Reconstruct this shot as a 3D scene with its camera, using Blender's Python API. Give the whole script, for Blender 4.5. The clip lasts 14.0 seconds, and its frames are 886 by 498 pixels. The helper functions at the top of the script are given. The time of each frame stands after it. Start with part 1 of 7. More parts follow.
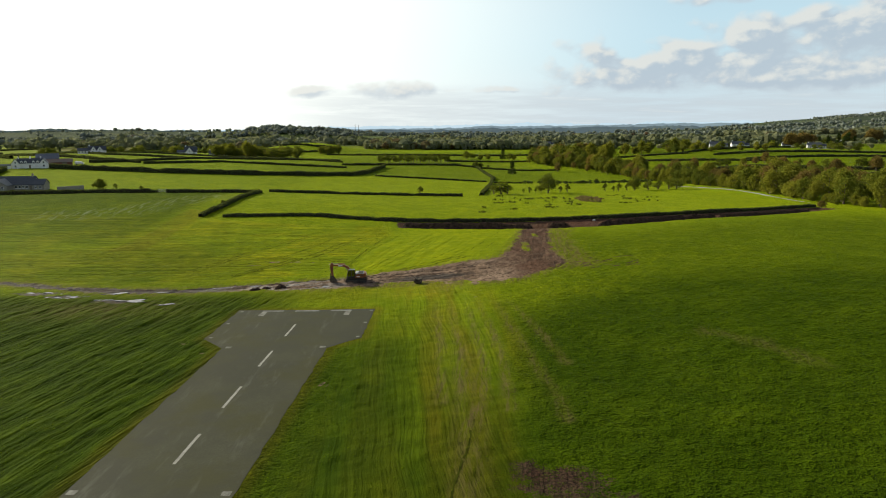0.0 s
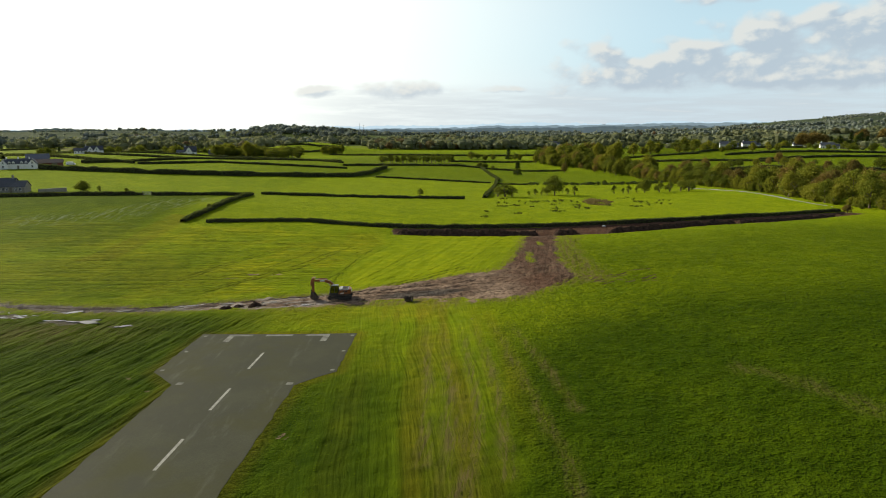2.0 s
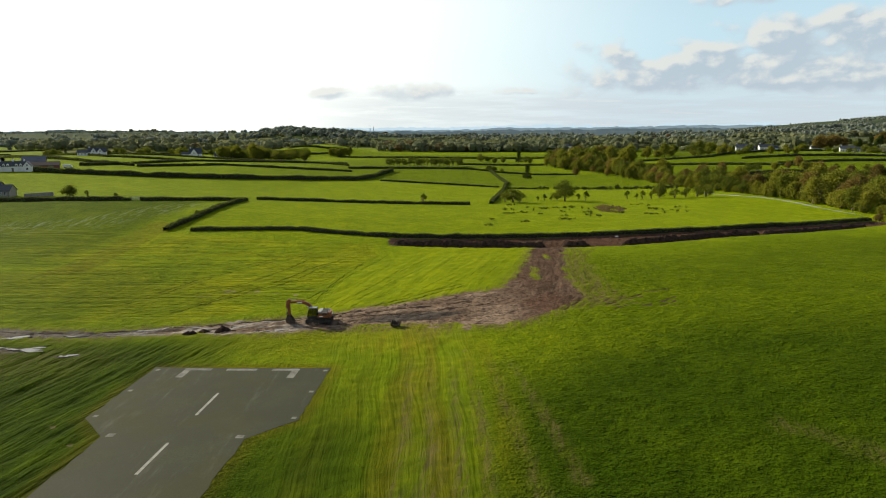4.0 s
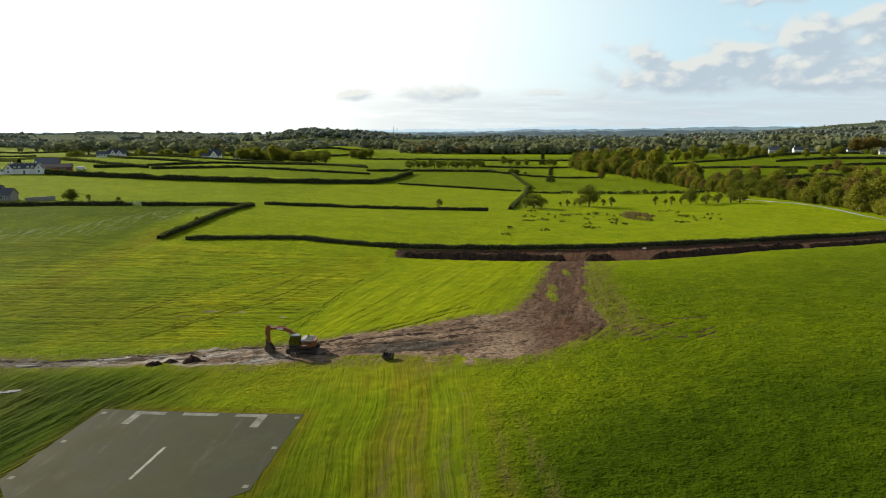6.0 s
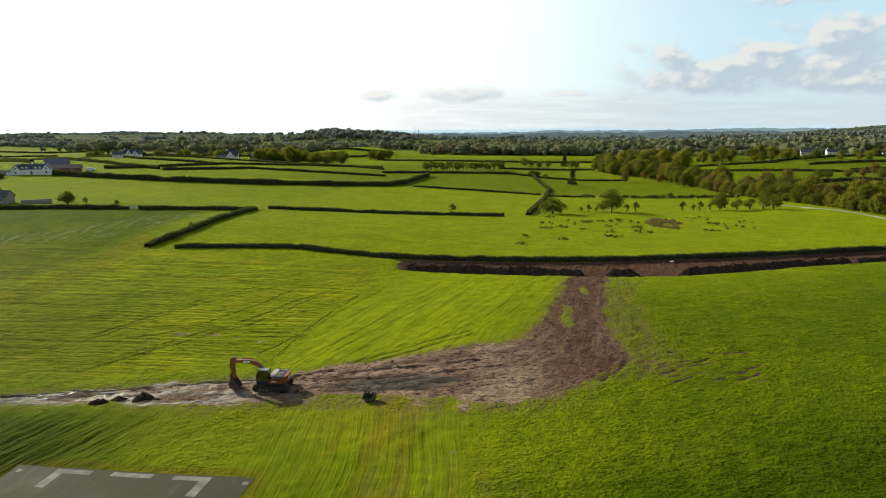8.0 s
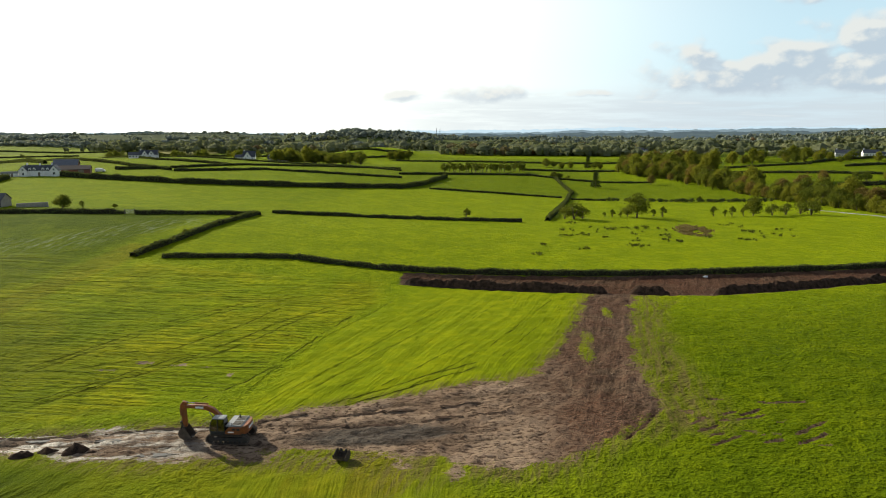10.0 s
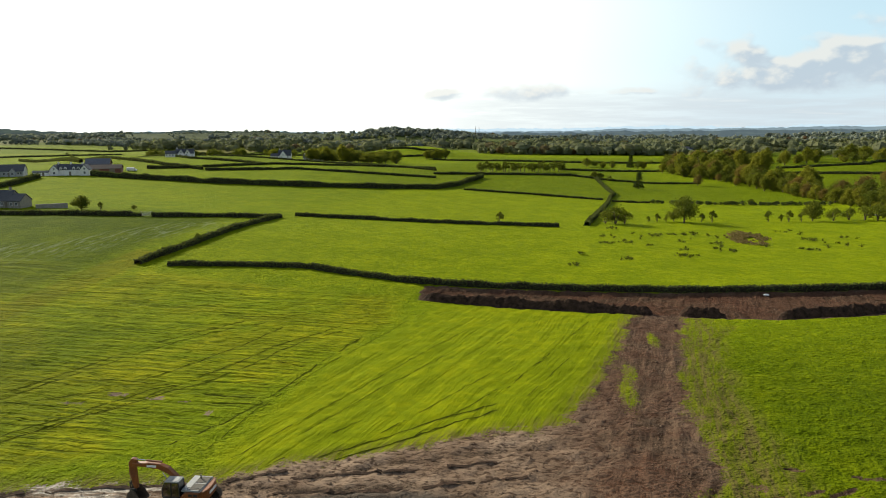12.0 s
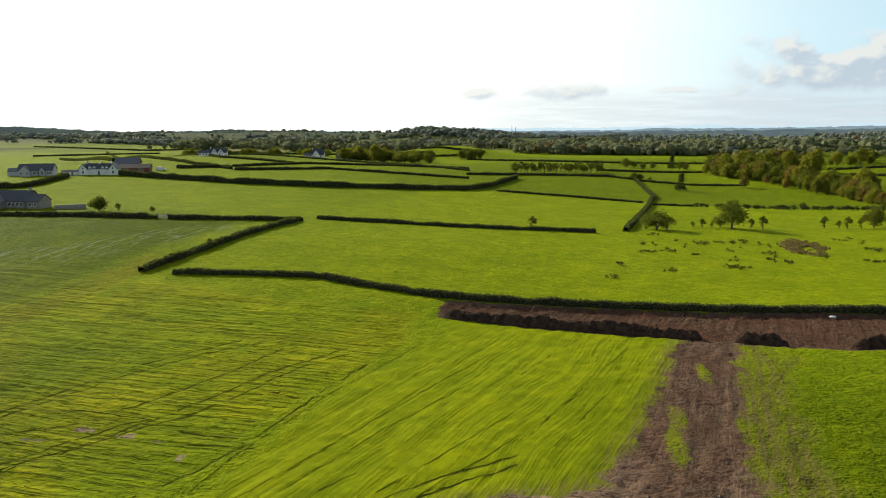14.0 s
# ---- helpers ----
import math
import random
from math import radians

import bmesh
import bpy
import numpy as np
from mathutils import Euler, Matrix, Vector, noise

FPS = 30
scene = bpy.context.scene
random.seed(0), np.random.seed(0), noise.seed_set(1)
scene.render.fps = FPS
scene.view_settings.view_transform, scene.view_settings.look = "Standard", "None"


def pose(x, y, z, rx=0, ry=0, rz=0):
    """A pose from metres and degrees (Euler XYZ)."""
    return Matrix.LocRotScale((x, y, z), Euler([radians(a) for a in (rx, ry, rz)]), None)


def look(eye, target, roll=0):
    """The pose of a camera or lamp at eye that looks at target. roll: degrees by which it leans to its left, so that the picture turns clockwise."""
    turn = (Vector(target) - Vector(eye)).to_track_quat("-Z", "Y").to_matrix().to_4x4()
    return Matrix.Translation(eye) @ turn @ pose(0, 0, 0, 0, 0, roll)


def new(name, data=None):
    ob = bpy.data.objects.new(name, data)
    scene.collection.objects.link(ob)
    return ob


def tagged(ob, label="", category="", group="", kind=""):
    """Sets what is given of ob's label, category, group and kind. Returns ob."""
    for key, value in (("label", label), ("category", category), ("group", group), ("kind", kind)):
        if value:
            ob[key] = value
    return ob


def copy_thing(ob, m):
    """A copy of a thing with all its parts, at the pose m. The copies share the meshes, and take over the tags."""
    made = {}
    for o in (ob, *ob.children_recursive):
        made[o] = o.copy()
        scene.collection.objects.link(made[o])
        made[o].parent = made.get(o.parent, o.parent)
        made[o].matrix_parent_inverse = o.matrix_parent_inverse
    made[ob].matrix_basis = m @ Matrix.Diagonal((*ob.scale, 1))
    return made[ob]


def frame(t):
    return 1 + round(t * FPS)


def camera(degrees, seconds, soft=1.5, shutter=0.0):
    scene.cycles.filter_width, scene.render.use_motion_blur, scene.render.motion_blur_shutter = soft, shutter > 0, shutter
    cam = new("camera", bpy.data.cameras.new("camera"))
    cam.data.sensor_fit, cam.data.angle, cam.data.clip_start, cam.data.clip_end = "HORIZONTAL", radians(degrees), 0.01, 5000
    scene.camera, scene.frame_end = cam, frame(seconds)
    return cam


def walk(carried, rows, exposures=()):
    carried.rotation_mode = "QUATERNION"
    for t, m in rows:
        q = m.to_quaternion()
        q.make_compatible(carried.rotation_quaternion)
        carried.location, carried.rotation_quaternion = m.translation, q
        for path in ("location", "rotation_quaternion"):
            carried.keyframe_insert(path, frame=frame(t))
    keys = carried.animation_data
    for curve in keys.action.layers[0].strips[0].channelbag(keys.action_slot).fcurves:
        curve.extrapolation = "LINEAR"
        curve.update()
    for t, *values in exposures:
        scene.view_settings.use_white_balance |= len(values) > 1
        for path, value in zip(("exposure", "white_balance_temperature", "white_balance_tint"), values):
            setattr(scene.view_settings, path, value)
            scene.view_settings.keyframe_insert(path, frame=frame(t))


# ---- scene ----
cam = camera(67.2, 14.0, soft=1.0)
PATH = [
    (0, (18.629, -13.193, 31.829), (18.677, -11.229, 31.456), -0.1),
    (0.5, (19.225, -9.87, 31.796), (19.271, -7.905, 31.422), -0.1),
    (1, (19.79, -6.343, 31.692), (19.831, -4.378, 31.319), -0.1),
    (1.5, (20.418, -2.739, 31.602), (20.453, -0.775, 31.229), -0.1),
    (2, (21.066, 0.777, 31.582), (21.096, 2.742, 31.208), -0.1),
    (4.5, (25.076, 17.398, 31.689), (25.057, 19.364, 31.322), -0.0),
    (5, (25.835, 20.869, 31.687), (25.798, 22.835, 31.321), -0.0),
    (5.5, (26.631, 24.34, 31.684), (26.573, 26.306, 31.319), 0.0),
    (6, (27.413, 27.768, 31.713), (27.335, 29.733, 31.349), 0.0),
    (6.5, (28.207, 31.251, 31.746), (28.111, 33.215, 31.381), 0.1),
    (7, (28.925, 34.73, 31.668), (28.813, 36.694, 31.306), 0.1),
    (7.5, (29.635, 38.062, 31.748), (29.505, 40.025, 31.385), 0.1),
    (8, (30.197, 41.5, 31.702), (30.053, 43.461, 31.34), 0.1),
    (10.5, (32.545, 58.889, 31.669), (32.307, 60.841, 31.306), 0.1),
    (11, (32.849, 62.318, 31.64), (32.579, 64.266, 31.274), 0.1),
    (11.5, (33.076, 65.697, 31.577), (32.776, 67.64, 31.21), 0.0),
    (12, (33.285, 69.002, 31.59), (32.958, 70.941, 31.224), 0.0),
    (12.5, (33.445, 72.169, 31.512), (33.093, 74.104, 31.147), -0.0),
    (13, (33.616, 75.154, 31.436), (33.239, 77.083, 31.069), -0.0),
    (13.5, (33.552, 77.96, 31.428), (33.149, 79.885, 31.06), 0.0),
    (14, (33.479, 80.806, 31.456), (33.047, 82.724, 31.088), 0.0),
]
walk(cam, [(t, look(eye, target, roll)) for t, eye, target, roll in PATH],
     exposures=[(0, 0.63, 6500, 5), (5, 0.68, 6500, 5), (11, 0.76, 6500, 5), (14, 0.77, 6500, 5)])

# ---- world, sun ----
SUN_AZ, SUN_EL = radians(55), radians(22.5)      # left of the flight line (+y), and up
SUN_DIR = Vector((-math.sin(SUN_AZ) * math.cos(SUN_EL), math.cos(SUN_AZ) * math.cos(SUN_EL), math.sin(SUN_EL)))
sun = new("sun", bpy.data.lights.new("sun", "SUN"))
sun.data.energy, sun.data.angle, sun.data.color = 5.0, radians(0.6), (1.0, 0.9, 0.72)
sun.matrix_world = look(SUN_DIR * 100, (0, 0, 0))


class Nodes:
    """Short forms for building a node tree."""

    def __init__(self, tree):
        self.t = tree
        tree.nodes.clear()

    def n(self, kind, **props):
        node = self.t.nodes.new(kind)
        for key, value in props.items():
            if key == "label":
                node.label = value
            else:
                node.inputs[key.replace("_", " ")].default_value = value
        return node

    def link(self, a, b):
        self.t.links.new(a, b)

    def put(self, socket, v):
        if isinstance(v, bpy.types.NodeSocket):
            self.link(v, socket)
        else:
            socket.default_value = v

    def math(self, op, a, b=0.0, c=None, clamp=False):
        m = self.t.nodes.new("ShaderNodeMath")
        m.operation, m.use_clamp = op, clamp
        self.put(m.inputs[0], a), self.put(m.inputs[1], b)
        if c is not None:
            self.put(m.inputs[2], c)
        return m.outputs[0]

    def step(self, v, lo, hi, a=0.0, b=1.0):
        m = self.t.nodes.new("ShaderNodeMapRange")
        m.interpolation_type = "SMOOTHSTEP"
        self.put(m.inputs[0], v)
        for i, x in enumerate((lo, hi, a, b)):
            m.inputs[i + 1].default_value = x
        return m.outputs[0]

    def noise(self, vec, scale, detail=3.0, rough=0.55, distort=0.0):
        m = self.t.nodes.new("ShaderNodeTexNoise")
        self.put(m.inputs["Vector"], vec)
        m.inputs["Scale"].default_value, m.inputs["Detail"].default_value = scale, detail
        m.inputs["Roughness"].default_value, m.inputs["Distortion"].default_value = rough, distort
        return m.outputs["Fac"]

    def mix(self, f, a, b, how="MIX"):
        m = self.t.nodes.new("ShaderNodeMix")
        m.data_type, m.blend_type = "RGBA", how
        self.put(m.inputs[0], f)
        for socket, v in ((m.inputs[6], a), (m.inputs[7], b)):
            self.put(socket, (*v, 1) if isinstance(v, tuple) and len(v) == 3 else v)
        return m.outputs[2]

    def scaled(self, vec, s):
        m = self.t.nodes.new("ShaderNodeVectorMath")
        m.operation = "MULTIPLY"
        self.put(m.inputs[0], vec)
        m.inputs[1].default_value = s
        return m.outputs[0]

    def attr(self, name):
        m = self.t.nodes.new("ShaderNodeAttribute")
        m.attribute_name = name
        return m.outputs["Fac"]

    def bump(self, height, strength, distance, normal=None):
        m = self.t.nodes.new("ShaderNodeBump")
        m.inputs["Strength"].default_value, m.inputs["Distance"].default_value = strength, distance
        self.link(height, m.inputs["Height"])
        if normal is not None:
            self.link(normal, m.inputs["Normal"])
        return m.outputs["Normal"]


def make_world():
    world = bpy.data.worlds.new("sky")
    scene.world = world
    world.use_nodes = True
    k = Nodes(world.node_tree)
    out = k.n("ShaderNodeOutputWorld")
    bg = k.n("ShaderNodeBackground")
    bg.inputs["Strength"].default_value = SKY_STRENGTH
    sky = k.n("ShaderNodeTexSky")
    sky.sky_type, sky.sun_disc = "NISHITA", False
    sky.sun_elevation, sky.sun_rotation = SUN_EL, -SUN_AZ
    sky.air_density, sky.dust_density, sky.ozone_density = 1.0, 2.0, 1.5
    co = k.n("ShaderNodeTexCoord").outputs["Generated"]
    sep = k.n("ShaderNodeSeparateXYZ")
    k.link(co, sep.inputs[0])
    x, y, z = sep.outputs
    up = k.math("MAXIMUM", z, 0.0)
    az = k.math("ARCTAN2", x, y)

    def density(a, u):
        """How thick the cumulus is at an azimuth and height: a bank away from the sun, a few loose clouds, and broken cloud overhead."""
        comb = k.n("ShaderNodeCombineXYZ")
        k.link(k.math("MULTIPLY", a, 19.0), comb.inputs[0])
        k.link(k.math("MULTIPLY", u, 29.0), comb.inputs[1])
        spot = comb.outputs[0]
        rough, lump = k.noise(spot, 1.0, 8.0, 0.52, 0.15), k.noise(spot, 0.5, 2.0, 0.5)
        top = k.math("ADD", k.math("ADD", 0.05, k.math("MULTIPLY", a, 0.2)), k.math("MULTIPLY", k.math("SUBTRACT", lump, 0.5), 0.14))
        bank = k.math("MINIMUM", k.math("DIVIDE", k.math("SUBTRACT", top, u), 0.03), k.math("DIVIDE", k.math("SUBTRACT", u, 0.038), 0.016))
        bank = k.math("MINIMUM", bank, k.math("DIVIDE", k.math("SUBTRACT", a, 0.17), 0.09))
        out = k.math("MINIMUM", bank, 1.0)
        for a0, u0, ra, ru, most in CLOUDS:
            da, du = k.math("DIVIDE", k.math("SUBTRACT", a, a0), ra), k.math("DIVIDE", k.math("SUBTRACT", u, u0), ru)
            e = k.math("SUBTRACT", most, k.math("ADD", k.math("MULTIPLY", da, da), k.math("MULTIPLY", du, du)))
            out = k.math("MAXIMUM", out, k.math("MAXIMUM", e, -1.0))
        out = k.math("MAXIMUM", out, k.step(u, 0.17, 0.5, -1.0, 0.1))
        return k.math("ADD", out, k.math("MULTIPLY", k.math("SUBTRACT", rough, 0.5), 3.0))

    thick = density(az, up)
    lit = k.step(k.math("SUBTRACT", thick, density(k.math("SUBTRACT", az, 0.009), k.math("ADD", up, 0.007))), -0.12, 0.55)
    cover = k.step(thick, -0.15, 0.85)
    # flat streaky cloud low over the horizon
    flat = k.n("ShaderNodeCombineXYZ")
    k.link(k.math("MULTIPLY", az, 7.0), flat.inputs[0])
    k.link(k.math("MULTIPLY", up, 95.0), flat.inputs[1])
    streak = k.noise(flat.outputs[0], 1.0, 6.0, 0.6, 0.3)
    low_down = k.math("MULTIPLY", k.step(up, 0.025, 0.062, 1.0, 0.0), k.step(az, -0.3, -0.08))
    layer = k.math("MULTIPLY", low_down, k.step(streak, 0.3, 0.58, 0.35, 1.0))
    dot = k.n("ShaderNodeVectorMath")
    dot.operation = "DOT_PRODUCT"
    k.link(co, dot.inputs[0])
    dot.inputs[1].default_value = SUN_DIR
    toward = dot.outputs["Value"]
    # bright veil of thin cloud round the sun; deeper blue overhead
    veil = k.step(toward, 0.25, 0.86)
    low = k.step(up, 0.1, 0.42, 0.8, 0.0)
    lift = k.mix(low, sky.outputs[0], (5.5, 7.3, 8.5))
    lift = k.mix(k.step(up, 0.0, 0.1, 0.75, 0.0), lift, (6.1, 6.9, 7.6))
    lift = k.mix(k.math("MULTIPLY", veil, k.step(up, 0.3, 0.7, 1.0, 0.3)), lift, (11.0, 10.8, 10.1))
    bright = k.step(streak, 0.56, 0.72, 0.0, 0.55)
    layer_colour = k.mix(bright, (5.1, 5.6, 6.2), (7.0, 7.0, 7.0))
    layer_colour = k.mix(k.math("MULTIPLY", veil, 0.6), layer_colour, (8.6, 8.5, 8.2))
    full = k.mix(k.math("MULTIPLY", layer, 0.8), lift, layer_colour)
    cloud = k.mix(lit, (4.2, 4.8, 5.6), (6.7, 6.6, 6.45))
    cloud = k.mix(k.step(thick, 0.2, 1.0, 0.3, 0.0), cloud, (6.3, 6.5, 6.8))
    cloud = k.mix(k.math("MULTIPLY", veil, 0.32), cloud, (8.5, 8.4, 8.1))
    full = k.mix(k.math("MULTIPLY", cover, 0.88), full, cloud)
    k.link(full, bg.inputs["Color"])
    k.link(bg.outputs[0], out.inputs[0])


SKY_STRENGTH = 0.075
# loose clouds: azimuth, height, half width, half height, thickness
CLOUDS = [(-0.045, 0.047, 0.066, 0.016, 1.0), (-0.165, 0.043, 0.054, 0.011, 0.8), (0.075, 0.046, 0.09, 0.008, 0.5), (0.41, 0.162, 0.09, 0.014, 0.7), (0.62, 0.1, 0.1, 0.03, 0.9)]
make_world()

# ---- materials ----


def material(name, rough=0.8, metal=0.0, spec=0.3):
    m = bpy.data.materials.new(name)
    m.use_nodes = True
    k = Nodes(m.node_tree)
    out = k.n("ShaderNodeOutputMaterial")
    p = k.n("ShaderNodeBsdfPrincipled")
    p.inputs["Roughness"].default_value, p.inputs["Metallic"].default_value = rough, metal
    p.inputs["Specular IOR Level"].default_value = spec
    k.link(p.outputs[0], out.inputs[0])
    pos = k.n("ShaderNodeNewGeometry").outputs["Position"]
    return m, k, p, pos


def varied(name, a, b, scale, rough=0.8, metal=0.0, spec=0.3, bump=0.0, fine=8.0, rnd=0.0):
    """Two colours mingled at two scales, with fine relief."""
    m, k, p, pos = material(name, rough, metal, spec)
    obj = k.n("ShaderNodeTexCoord").outputs["Object"]
    f = k.math("ADD", k.math("MULTIPLY", k.noise(obj, scale, 4), 0.65), k.math("MULTIPLY", k.noise(obj, scale * fine, 3), 0.35))
    f = k.step(f, 0.33, 0.67)
    if rnd:
        r = k.n("ShaderNodeObjectInfo").outputs["Random"]
        f = k.math("ADD", f, k.math("MULTIPLY", k.math("SUBTRACT", r, 0.5), rnd), clamp=True)
    k.link(k.mix(f, a, b), p.inputs["Base Color"])
    k.link(k.math("ADD", k.math("MULTIPLY", f, 0.12), rough - 0.06), p.inputs["Roughness"])
    if bump:
        k.link(k.bump(k.noise(obj, scale * fine, 4), 0.6, bump), p.inputs["Normal"])
    return m


def leaf_material(name, a, b, c, glow=0.42, patchy=0.0, joined_up=False):
    """Foliage: colour varies from tree to tree and from clump to clump, and light passes through the leaves."""
    m, k, p, pos = material(name, 0.75, 0, 0.03)
    r = k.attr("hue") if joined_up else k.n("ShaderNodeObjectInfo").outputs["Random"]
    g = k.n("ShaderNodeNewGeometry").outputs["Random Per Island"]
    col = k.mix(k.step(r, 0.1, 0.9), a, b)
    if joined_up:
        col = k.mix(k.step(r, 0.9, 0.94), col, (0.12, 0.062, 0.028))
    col = k.mix(k.math("MULTIPLY", k.step(g, 0.3, 1.0), 0.45), col, c)
    col = k.mix(k.step(k.noise(pos, 0.45, 2), 0.3, 0.7, 0.0, 0.5), col, k.mix(0.5, col, b))
    col = k.mix(k.step(k.math("ADD", k.math("MULTIPLY", k.noise(pos, 0.055, 2), 0.35), k.math("MULTIPLY", k.noise(pos, 0.007, 3), 0.65)), 0.4, 0.6, 0.0, patchy), col, k.mix(0.6, col, (0.012, 0.018, 0.008)))
    k.link(col, p.inputs["Base Color"])
    tr = k.n("ShaderNodeBsdfTranslucent")
    k.link(k.mix(0.5, col, (0.16, 0.17, 0.01)), tr.inputs["Color"])
    mx = k.n("ShaderNodeMixShader")
    mx.inputs[0].default_value = glow
    k.link(p.outputs[0], mx.inputs[1])
    k.link(tr.outputs[0], mx.inputs[2])
    k.link(mx.outputs[0], [n for n in k.t.nodes if n.type == "OUTPUT_MATERIAL"][0].inputs[0])
    return m


SHEEN = 0.16
CELL_X, CELL_Y = 150.0, 115.0     # size of the far fields
WEST = 16      # slant of the furrows beside the runway


def ground_material():
    m, k, p, pos = material("meadow_and_soil", 0.9, 0, 0.0)
    mud, wet, dry, rut, drill, sparse = (k.attr(a) for a in ("mud", "wet", "dry", "rut", "drill", "sparse"))
    tint, rows, west, combed, fresh, red = (k.attr(a) for a in ("tint", "rows", "west", "combed", "fresh", "red"))
    sep = k.n("ShaderNodeSeparateXYZ")
    k.link(pos, sep.inputs[0])

    def turned(degrees, sway=0.0):
        v = k.n("ShaderNodeVectorRotate")
        v.rotation_type = "Z_AXIS"
        k.link(pos, v.inputs["Vector"])
        v.inputs["Angle"].default_value = radians(degrees)
        if not sway:
            return v.outputs[0]
        w = k.n("ShaderNodeVectorMath")
        w.operation = "ADD"
        bend = k.n("ShaderNodeCombineXYZ")
        wave = k.math("MULTIPLY", k.noise(pos, 0.05, 1), sway)
        k.link(wave, bend.inputs[0]), k.link(wave, bend.inputs[1])
        k.link(v.outputs[0], w.inputs[0]), k.link(bend.outputs[0], w.inputs[1])
        return w.outputs[0]

    def blend(f, a, b):
        m = k.t.nodes.new("ShaderNodeMix")
        k.put(m.inputs[0], f), k.put(m.inputs[2], a), k.put(m.inputs[3], b)
        return m.outputs[0]

    # relief of the sward: tussocks, drawn out along the furrows, the sowing rows and the drill lines where the field has them
    tussock = blend(0.35, k.noise(k.scaled(pos, (1.0, 1.15, 1.0)), 1.6, 3, 0.55, 0.4), k.noise(pos, 3.8, 2, 0.5, 0.4))
    furrow = blend(0.18, k.noise(k.scaled(turned(WEST, 2.0), (1.0, 0.08, 1.0)), 1.05, 3, 0.58, 0.25), tussock)
    lane = blend(0.15, k.noise(k.scaled(turned(-4, 3.0), (1.0, 0.035, 1.0)), 1.35, 3, 0.6, 0.2), tussock)
    combing = blend(0.12, k.noise(k.scaled(turned(18, 4.0), (1.0, 0.03, 1.0)), 2.3, 3, 0.55), tussock)
    drilled = blend(0.3, k.noise(k.scaled(turned(1.5, 3.0), (0.035, 1.0, 1.0)), 1.0, 3, 0.6), k.noise(pos, 1.9, 3, 0.6))
    ease = lambda v, a: k.math("ADD", 0.5, k.math("MULTIPLY", k.math("SUBTRACT", v, 0.5), a))
    lane, combing, drilled, furrow = ease(lane, 0.42), ease(combing, 0.24), ease(drilled, 1.15), ease(furrow, 1.35)
    h = blend(west, tussock, furrow)
    h = blend(k.math("MULTIPLY", rows, k.math("SUBTRACT", 1.0, west)), h, lane)
    h = blend(combed, h, combing)
    h = blend(drill, h, drilled)
    fine = k.noise(pos, 7.0, 3, 0.65)
    big, mid = k.noise(pos, 0.02, 3), k.noise(pos, 0.14, 4, 0.6)
    grass = k.mix(k.step(big, 0.35, 0.65), (0.114, 0.154, 0.0025), (0.136, 0.176, 0.003))
    grass = k.mix(k.step(mid, 0.38, 0.68, 0.0, 0.5), grass, (0.168, 0.19, 0.004))
    grass = k.mix(k.math("MULTIPLY", fresh, k.step(k.noise(pos, 0.09, 5, 0.62), 0.34, 0.62, 0.35, 1.0)), grass, (0.162, 0.2, 0.003))
    grass = k.mix(k.math("MULTIPLY", combed, 0.75), grass, (0.158, 0.182, 0.0025))
    grass = k.mix(k.math("MULTIPLY", drill, k.step(k.noise(pos, 0.045, 4, 0.6, 0.8), 0.4, 0.6, 0.1, 0.65)), grass, (0.19, 0.182, 0.004))
    grass = k.mix(k.math("MULTIPLY", dry, k.step(mid, 0.25, 0.6, 0.55, 1.0)), grass, (0.125, 0.11, 0.005))
    # darker green where tinted; the near ground's dimming is painted in with it
    dimmed_sward = k.mix(k.step(mid, 0.3, 0.7), (0.0135, 0.031, 0.0006), (0.022, 0.042, 0.0009))
    dimmed_sward = k.mix(k.math("MULTIPLY", west, 0.3), dimmed_sward, (0.006, 0.013, 0.0004))
    dimmed_sward = k.mix(k.math("MULTIPLY", dry, 0.6), dimmed_sward, (0.05, 0.043, 0.0025))
    grass = k.mix(k.math("MULTIPLY", tint, 0.94), grass, dimmed_sward)
    mottle = k.math("ADD", k.math("MULTIPLY", k.noise(pos, 0.45, 4, 0.65, 0.5), 0.6), k.math("MULTIPLY", k.noise(pos, 0.11, 3, 0.6), 0.4))
    grass = k.mix(k.step(mottle, 0.4, 0.56, 0.45, 0.0), grass, k.mix(1.0, grass, (0.52, 0.62, 0.6), "MULTIPLY"))
    grass = k.mix(k.step(mottle, 0.5, 0.62, 0.0, 0.5), grass, k.mix(1.0, grass, (1.4, 1.28, 1.1), "MULTIPLY"))
    # relief shading put into the colour: hollows darkened, crests lightened
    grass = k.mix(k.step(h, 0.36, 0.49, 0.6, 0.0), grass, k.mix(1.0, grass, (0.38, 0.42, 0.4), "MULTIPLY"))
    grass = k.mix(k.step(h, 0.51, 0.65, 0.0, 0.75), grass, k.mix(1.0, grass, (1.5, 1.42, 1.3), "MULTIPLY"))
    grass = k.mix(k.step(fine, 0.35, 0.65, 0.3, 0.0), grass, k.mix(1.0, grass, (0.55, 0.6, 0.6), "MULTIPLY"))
    # wet glitter off this field, painted in as pale streaks
    grass = k.mix(k.math("MULTIPLY", k.attr("pale"), k.step(k.noise(k.scaled(pos, (1.3, 0.14, 1.0)), 0.9, 6, 0.75, 0.4), 0.5, 0.64)), grass, (0.17, 0.19, 0.11))
    # drill lines across the reseeded field
    row = k.math("ADD", k.math("ADD", sep.outputs[1], k.math("MULTIPLY", sep.outputs[0], -0.03)), k.math("MULTIPLY", k.noise(pos, 0.12, 2), 2.2))
